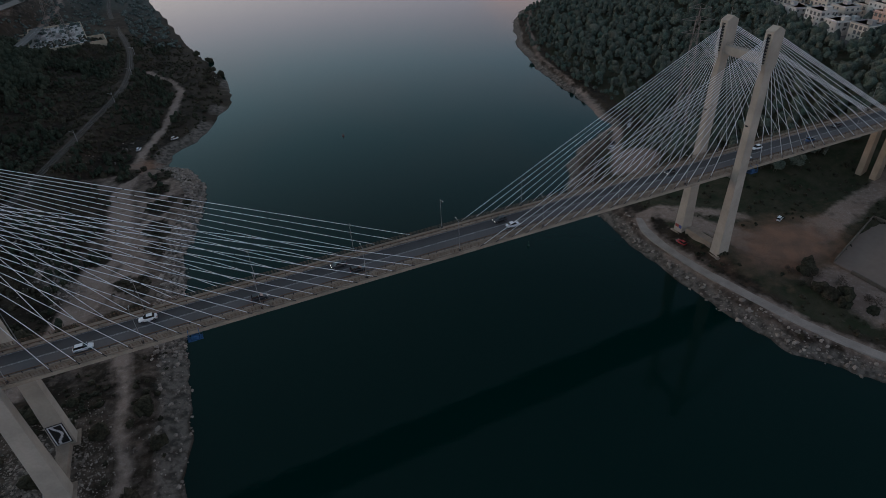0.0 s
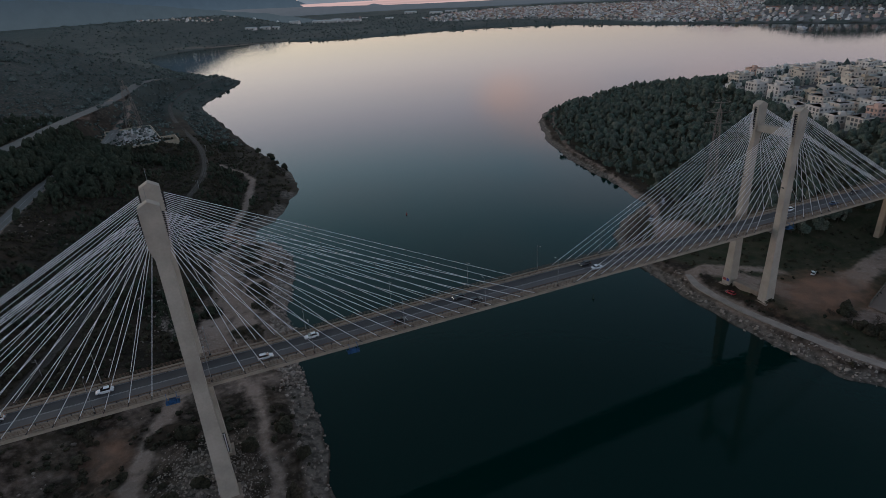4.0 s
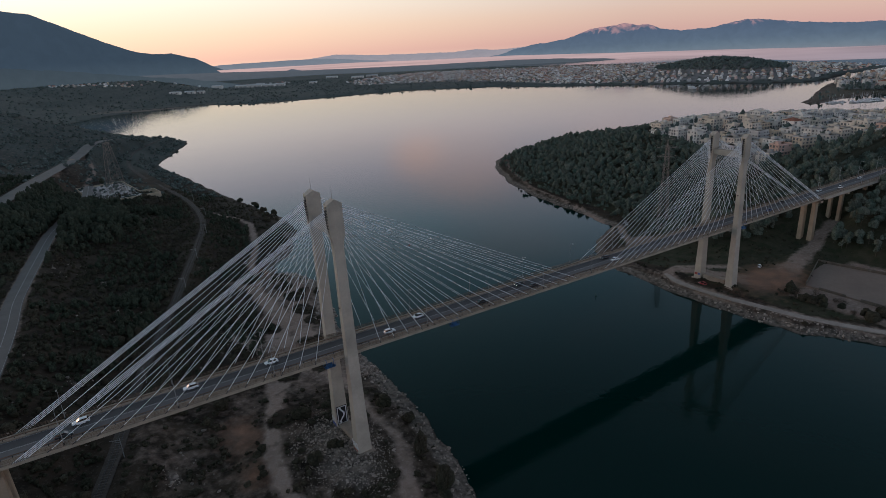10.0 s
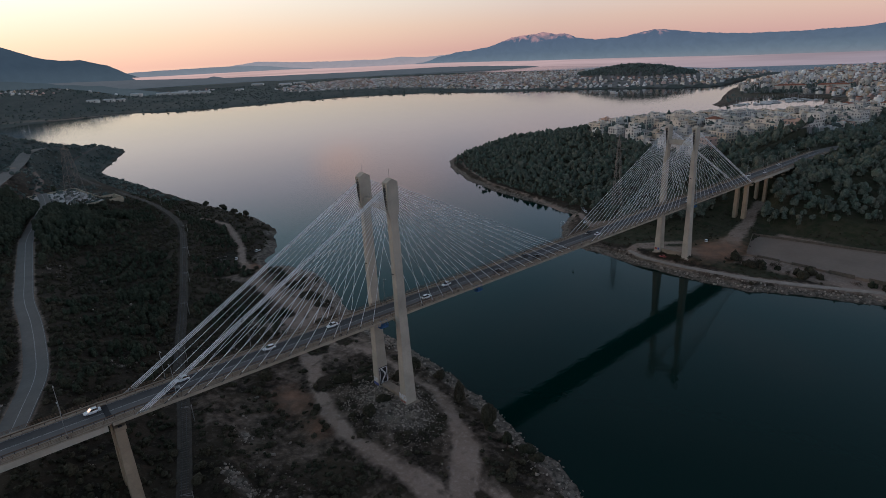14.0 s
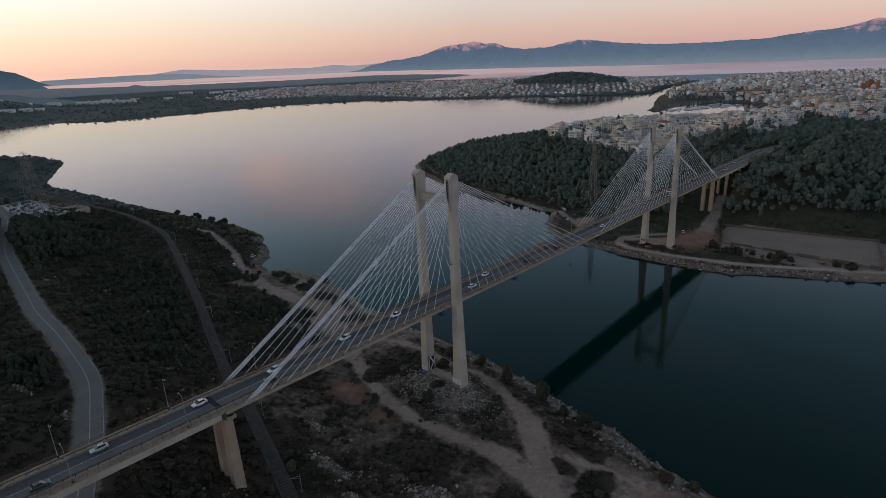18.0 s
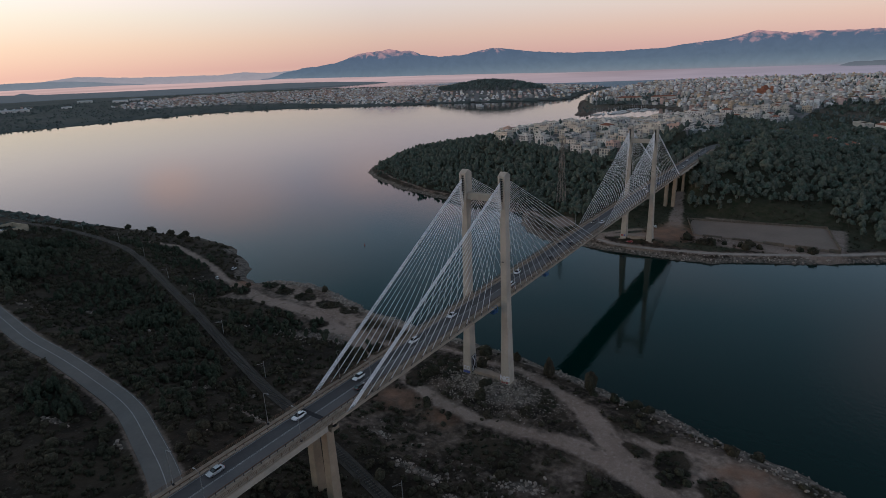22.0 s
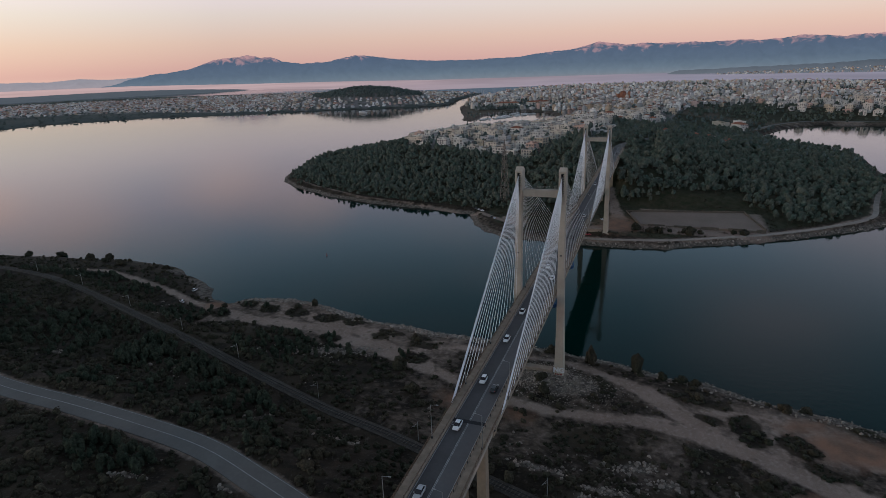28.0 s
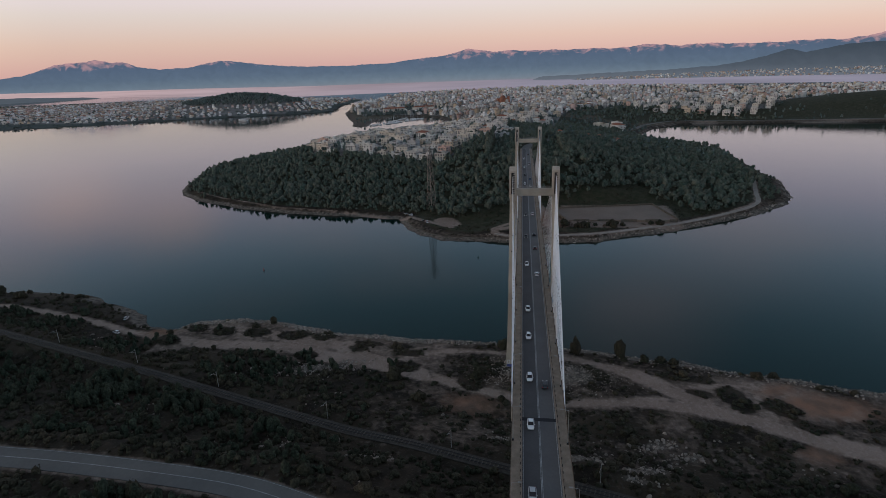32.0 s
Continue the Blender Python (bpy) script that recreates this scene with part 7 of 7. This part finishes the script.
for s_ in (0.22, 0.80):
    px, py = 1293 + 59 * s_, 391 - 134 * s_
    long_building(px, py, math.atan2(-134, 59), 62, 15, 9)
church = empty("church", "large orange brick church with a dome and two towers", "church", Matrix.Translation((1485, 62, height(1485, 62))) @ Matrix.Rotation(0.3, 4, "Z"))
part("nave", boxes_bm([(-20, 20, -12, 12, -3, 15)]), BRICK, church)
part("transept", boxes_bm([(-9, 9, -18, 18, -3, 17)]), BRICK, church)
part("nave_roof", hip_roof(40, 24, 15.02), TILE, church)
for sy in (-1, 1):
    part("bell_tower", boxes_bm([(-25, -19, sy * 11 - 3, sy * 11 + 3, -3, 24)]), BRICK, church)
bm = bmesh.new()
bmesh.ops.create_uvsphere(bm, u_segments=16, v_segments=8, radius=8)
bmesh.ops.translate(bm, verts=bm.verts, vec=(0, 0, 18))
part("dome", bm, TILE, church)
house(rng, 1516, -57, height(1516, -57), 0.2, 17, 13, 6, WALLS[0], False, "apartment_building", True)
house(rng, 1516 + 4, -75, height(1516, -75), 0.2, 15, 12, 5, WALLS[0], False, "apartment_building", True)
house(rng, 1100, 30, height(1100, 30), -0.3, 22, 14, 4, WALLS[2], False, "apartment_building", True)
house(rng, 1180, -20, height(1180, -20), -0.2, 16, 12, 4, WALLS[1], False, "apartment_building", True)
# villages at the head of the bay
VILLAGE = [(-230, 2720), (-60, 2520), (110, 2360), (150, 2420), (0, 2640), (-180, 2800)]
HAMLET = [(170, 2560), (330, 2680), (560, 2850), (600, 2950), (420, 2860), (180, 2680)]
SHEDS = [(620, 2790), (800, 2700), (840, 2760), (660, 2860)]
for area, step, share_, high in ((VILLAGE, 26, 0.6, (1, 2)), (HAMLET, 34, 0.4, (1, 2)), (SHEDS, 26, 0.7, (1, 3))):
    town("village_houses", "small pale houses of a village under the hill", block_grid(rng, -300, 900, 2250, 3000, step, 0.6, area, lambda x, y: share_ + 0 * x), rng, high, 0.3, TOWN_WALLS)
# the town on the far side of the gulf, on its low shore
n = 900
az = np.radians(rng.uniform(-31, -4, n))
low = rng.uniform(0, 1, n) ** 1.4
low = 0.06 + 0.8 * low
crest = 132 + 4000 * np.tan(np.radians(np.interp(np.degrees(az), [a for a, _ in GULF_SHORE], [e for _, e in GULF_SHORE])))
up = -6 + (crest + 6) * (1 - (1 - low) ** 1.4)
dist = 3840 + 200 * low
spots = [(-290 + r_ * math.cos(a_), -70 + r_ * math.sin(a_), u_) for a_, r_, u_ in zip(az, dist, up) if u_ > 0.5]
town("gulf_town_blocks", "far pale houses on the other shore of the gulf", spots, rng, (1, 2), 0.2, TOWN_WALLS)

# ---- single things on the shores ----
PYLON_STEEL = mat("pylon_steel", (0.27, 0.22, 0.19), 0.7, 0.2, scale=0.5, amount=0.3)


def lattice_pylon(m, tall, base, label):
    ob = empty("power_pylon", label, "pylon", m, "pylons over the strait")
    steps = 7
    zs = [tall * 0.92 * (1 - (1 - k / steps) ** 1.25) for k in range(steps + 1)]
    half = [base / 2 * (1 - 0.72 * z / zs[-1]) for z in zs]
    corner = ((-1, -1), (1, -1), (1, 1), (-1, 1))
    for i, j in corner:
        bm = bmesh.new()
        tube(bm, (i * half[0], j * half[0], -0.5), (i * half[-1], j * half[-1], zs[-1]), 0.2, 0.14, 4)
        part("leg", bm, PYLON_STEEL, ob)
    for a in range(4):
        (i, j), (p, q) = corner[a], corner[(a + 1) % 4]
        for k in range(steps):
            for f, g in (((i * half[k], j * half[k], zs[k]), (p * half[k + 1], q * half[k + 1], zs[k + 1])), ((p * half[k], q * half[k], zs[k]), (i * half[k + 1], j * half[k + 1], zs[k + 1])), ((i * half[k + 1], j * half[k + 1], zs[k + 1]), (p * half[k + 1], q * half[k + 1], zs[k + 1]))):
                bm = bmesh.new()
                tube(bm, f, g, 0.085, n=4)
                part("brace", bm, PYLON_STEEL, ob)
    for z, w in ((tall * 0.80, 0.11), (tall * 0.90, 0.12), (tall * 0.99, 0.085)):
        for s in (-1, 1):
            tip = (0, s * tall * w, z)
            for foot in ((0, 0, z + tall * 0.03), (0.6, 0, z - 0.4), (-0.6, 0, z - 0.4)):
                bm = bmesh.new()
                tube(bm, foot, tip, 0.1, n=4)
                part("cross_arm", bm, PYLON_STEEL, ob)
            bm = bmesh.new()
            tube(bm, tip, (0, tip[1], z - 2.2), 0.12, n=5)
            part("insulator", bm, STEEL_DARK, ob)
    bm = bmesh.new()
    tube(bm, (0, 0, tall * 0.9), (0, 0, tall), 0.45, 0.2, 4)
    part("peak", bm, PYLON_STEEL, ob)
    return ob


g1, g2 = height(179, 87), height(-137, 462)
lattice_pylon(Matrix.Translation((179, 87, g1)) @ Matrix.Rotation(0.9, 4, "Z"), 65 - g1, 6.4, "brown steel lattice power pylon standing in pine wood")
lattice_pylon(Matrix.Translation((-137, 462, g2)) @ Matrix.Rotation(0.3, 4, "Z"), 71 - g2, 15.0, "grey steel lattice power pylon beside a substation")

# substation
YARD = mat("pale_gravel", (0.52, 0.50, 0.48), 0.95, scale=0.5, amount=0.3, grain=0.2)
YWALL = mat("sandy_concrete", (0.46, 0.38, 0.28), 0.9, scale=0.3, amount=0.25)
gz = height(-142, 486) + 0.3
yard = empty("substation", "fenced electric substation with pale gravel and steel gantries", "substation", Matrix.Translation((-142, 486, gz)) @ Matrix.Rotation(0.12, 4, "Z"))
bm = bmesh.new()
box(bm, -22, 20, -48, 46, -5.5, 0.1)
part("gravel_yard", bm, YARD, yard)
for x0, x1, y0, y1 in ((-22.5, 34.0, -49.0, -48.1), (-22.5, 20.5, 46.1, 46.9), (-23, -22.1, -48.0, 46.0), (20.1, 20.8, -30, 46.0), (33.2, 34.0, -48.0, -26.0), (20.9, 34.0, -25.9, -25.1), (-38, -23.2, 6, 6.9), (-34, -23.2, 26.1, 27.0), (-44, -37, 6, 40)):
    bm = bmesh.new()
    box(bm, x0, x1, y0, y1, -5.5, 1.6, 0.05)
    part("wall", bm, YWALL, yard)
for k in range(4):
    for j in range(2):
        x0, y0 = -16 + 9 * k, -36 + 34 * j
        for dx in (0, 6):
            bm = bmesh.new()
            tube(bm, (x0 + dx, y0, 0), (x0 + dx, y0, 7), 0.16, n=4)
            part("gantry_post", bm, STEEL, yard)
        bm = bmesh.new()
        tube(bm, (x0 - 0.2, y0, 6.9), (x0 + 6.2, y0, 6.9), 0.16, n=4)
        part("gantry_beam", bm, STEEL, yard)
        for dx in (1, 3, 5):
            bm = bmesh.new()
            tube(bm, (x0 + dx, y0 + 4, 0), (x0 + dx, y0 + 4, 3.2), 0.18, n=5)
            part("insulator_column", bm, STEEL, yard)
for k in range(3):
    bm = bmesh.new()
    box(bm, -13 + 11 * k, -9 + 11 * k, -6, -2, 0, 3, 0.2)
    for dx in (0.8, 2.0, 3.2):
        tube(bm, (-13 + 11 * k + dx, -4, 3), (-13 + 11 * k + dx, -4, 4.6), 0.16, n=5)
    part("transformer", bm, STEEL, yard)

# the sports ground on the far shore
gl = 4.75
lot = empty("sports_ground", "bare sandy playing field behind low walls", "playing field", kind="structure")
LOT_POLY = [(138, -32), (176, -20), (191, -112), (138, -121)]
LOT_WALL = mat("mossy_concrete", (0.15, 0.125, 0.10), 0.9, scale=0.5, amount=0.4, grain=0.2)
SAND = mat("packed_sand", (0.215, 0.165, 0.135), 0.95, scale=0.06, amount=0.18, grain=0.12)
bm = bmesh.new()
lo = [bm.verts.new((x, y, gl - 2.0)) for x, y in LOT_POLY]
hi = [bm.verts.new((x, y, gl + 0.3)) for x, y in LOT_POLY]
for k in range(4):
    bm.faces.new((lo[k], lo[(k + 1) % 4], hi[(k + 1) % 4], hi[k]))
bm.faces.new(hi)
part("pitch", bm, SAND, lot)
for k in range(4):
    (ax, ay), (bx, by) = LOT_POLY[k], LOT_POLY[(k + 1) % 4]
    d = Vector((bx - ax, by - ay, 0))
    n = int(d.length / 6)
    u = d.normalized()
    for i in range(n):
        if k == 3 and i % 3 == 1:
            continue
        bm = bmesh.new()
        box(bm, 0.05, d.length / n - 0.05, -0.18, 0.18, -1.5, 1.5 if k != 3 else 0.7, 0.03)
        w = part("wall_panel", bm, LOT_WALL, lot)
        w.matrix_local = Matrix.Translation((ax + u.x * i * d.length / n, ay + u.y * i * d.length / n, gl + 0.3)) @ Matrix.Rotation(math.atan2(u.y, u.x), 4, "Z")


# ---- trees and shrubs that stand alone ----
def lone_tree(x, y, tall, wide, kind, rng, z=None):
    z = height(x, y) if z is None else z
    names = {"pine": ("pine_tree", "dark green pine tree on the shore", "tree"), "shrub": ("shrub", "rounded dark green evergreen shrub on dry ground", "shrub"), "bare": ("bare_shrub", "leafless grey-brown shrub beside the playing field", "shrub")}[kind]
    ob = empty(names[0], names[1], names[2], Matrix.Translation((x, y, z)))
    bm = bmesh.new()
    tube(bm, (0, 0, -0.5), (0, 0, tall * 0.45), 0.05 * tall ** 0.7, 0.02 * tall, 6)
    limbs = 5
    for k in range(limbs):
        a = 6.28 * k / limbs + rng.uniform(0, 0.8)
        tube(bm, (0, 0, tall * (0.15 + 0.08 * k)), (wide * 0.6 * math.cos(a), wide * 0.6 * math.sin(a), tall * (0.4 + 0.1 * k)), 0.018 * tall, 0.008 * tall, 4)
    part("trunk", bm, BARK, ob)
    low, up = (0.24, 0.74) if kind == "pine" else (0.1, 0.8)
    crown = new("crown", clumps("crown", np.array([[0, 0, tall * low]]), np.array([[wide * 1.1, tall * up]]), 0 if kind == "bare" else 14, 420 if kind == "bare" else 260, 0.13, rng, BARK if kind == "bare" else SCRUB))
    crown.parent = ob
    return ob


rng = np.random.RandomState(31)
for x, y, tall, wide, kind in ((-91, -20, 9.0, 2.6, "pine"), (-94, -39, 9.6, 3.0, "pine"), (-96, -50, 4.0, 2.0, "pine"), (-94, -58, 3.0, 3.0, "shrub"), (-95, -63, 2.8, 2.6, "shrub"), (-123, 58, 6.0, 3.4, "shrub"), (-118, 22, 5.0, 3.2, "shrub"), (-114.5, -2.5, 3.2, 2.6, "shrub"),
                               (-107, -93, 3.4, 2.6, "shrub"), (-104, -101, 2.6, 2.2, "shrub"), (-73, 143, 3.0, 2.2, "shrub"), (-88, 12, 5.0, 3.0, "shrub"), (-86, -2, 4.2, 2.6, "shrub"), (-141, 44, 4.0, 2.8, "shrub"), (-27, 340, 5.0, 2.6, "pine"), (-33, 352, 5.0, 3.0, "pine"),
                               (-36, 330, 4.0, 2.4, "pine"), (-42, 310, 4.5, 3.0, "pine"), (-30, 385, 5.5, 3.0, "pine"), (-38, 410, 5.0, 3.0, "pine"), (-150, 150, 5.0, 3.0, "pine"), (-143, 165, 5.5, 3.2, "pine"), (-160, 120, 5.0, 3.0, "pine"), (-148, 178, 4.0, 2.6, "pine"), (-220.5, 107, 5.2, 2.0, "pine"), (-222, 103, 3.6, 1.8, "pine"), (-67, 136, 4.0, 2.0, "pine"), (-123, -5, 4.0, 2.6, "shrub"), (-100, 8, 4.4, 2.6, "shrub")):
    lone_tree(x, y, tall, wide, kind, rng)
for k in range(30):
    # two thickets before the playing field, and a few bushes between
    y = rng.uniform(-56, -27) if k < 16 else (rng.uniform(-108, -92) if k < 24 else rng.uniform(-92, -56))
    lone_tree(124 + 0.11 * (-30 - y) + rng.uniform(-5, 5), y, rng.uniform(2.4, 5.0), rng.uniform(1.8, 3.6), "bare" if rng.rand() < 0.45 else "shrub", rng)

# parked cars
for x, y, turn, colour, kind in ((101.5, 3, 1.6, "red", "hatchback"), (146, -3, 0.4, "white", "hatchback"), (-86, 214, 1.2, "white", "hatchback"), (-67, 222, 0.2, "silver", "van"), (133, 84, 0.3, "white", "hatchback"), (137, 88, 0.5, "dark", "hatchback"), (160, 103, 0.9, "white", "saloon"), (165, 108, 0.9, "silver", "hatchback"), (169, 112, 0.9, "dark", "hatchback"), (-206, 590, 1.2, "white", "saloon"), (-190, 640, 1.2, "dark", "saloon")):
    car(Matrix.Translation((x, y, height(x, y) + 0.05)) @ Matrix.Rotation(turn, 4, "Z"), colour, kind, where="parked by the shore")


# ---- on the water ----
BUOY_RED = mat("red_buoy_paint", (0.30, 0.035, 0.03), 0.6, scale=2, amount=0.3)
BUOY_DARK = mat("green_buoy_paint", (0.02, 0.06, 0.045), 0.6, scale=2, amount=0.3)
for x, y, material, colour in ((21, 181, BUOY_RED, "red"), (54, 35, BUOY_DARK, "dark green")):
    b = empty("channel_buoy", f"{colour} channel buoy floating in the strait", "buoy", Matrix.Translation((x, y, 0)) @ Matrix.Scale(0.6, 4))
    bm = bmesh.new()
    tube(bm, (0, 0, -0.5), (0, 0, 0.5), 1.0, 0.85, 12)
    part("float", bm, material, b)
    bm = bmesh.new()
    for k in range(3):
        tube(bm, (0.6 * math.cos(2.1 * k), 0.6 * math.sin(2.1 * k), 0.5), (0, 0, 2.9), 0.09, n=4)
    tube(bm, (0, 0, 2.3), (0, 0, 3.4), 0.42, 0.05, 8)
    part("topmark", bm, material, b)

HULL = mat("boat_hull", (0.65, 0.66, 0.68), 0.35, scale=1, amount=0.15, obj=0.2)
MAST = mat("boat_mast", (0.5, 0.5, 0.5), 0.4, 0.5, scale=1, amount=0.2)


def boat(m, size, name="sailing_boat"):
    b = empty(name, "white sailing yacht moored in the harbour" if name == "sailing_boat" else "white ferry moored off the far shore", "boat", m, "boats in the harbour" if name == "sailing_boat" else "")
    bm = bmesh.new()
    rings = []
    for x, w, lo, hi in ((-5, 1.2, 0.2, 1.1), (-2, 1.6, -0.4, 1.0), (2, 1.5, -0.4, 1.1), (5.5, 0.1, 0.3, 1.5)):
        rings.append([bm.verts.new((x * size, j * w * size, z * size)) for j, z in ((-0.6, lo), (0.6, lo), (1, hi), (-1, hi))])
    loft(bm, rings)
    part("hull", bm, HULL, b)
    bm = bmesh.new()
    box(bm, -2.5 * size, 1.2 * size, -0.9 * size, 0.9 * size, 0.9 * size, 1.7 * size, 0.1)
    part("cabin", bm, HULL, b)
    if name == "sailing_boat":
        bm = bmesh.new()
        tube(bm, (0.8 * size, 0, 0.8), (0.8 * size, 0, 13 * size), 0.14, 0.1, 5)
        part("mast", bm, MAST, b)
    return b


rng = np.random.RandomState(41)
first = None
for k in range(70):
    s_ = rng.rand() ** 0.8
    x, y = 985 + 185 * s_ + rng.uniform(-8, 8), 348 - 75 * s_ + rng.choice([-20, 0, 16]) * (0.4 + s_) + rng.uniform(-4, 4)
    while land(np.array([x]), np.array([y]))[1][0] > -5:
        x, y = x - 10, y - 4
    m = Matrix.Translation((x, y, 0)) @ Matrix.Rotation(rng.choice([0.4, 1.9]) + rng.uniform(-0.1, 0.1), 4, "Z")
    first = copy_thing(first, m) if first else boat(m, 1.1)
boat(Matrix.Translation((1190, 760, 0)) @ Matrix.Rotation(1.0, 4, "Z"), 4.0, "ferry")
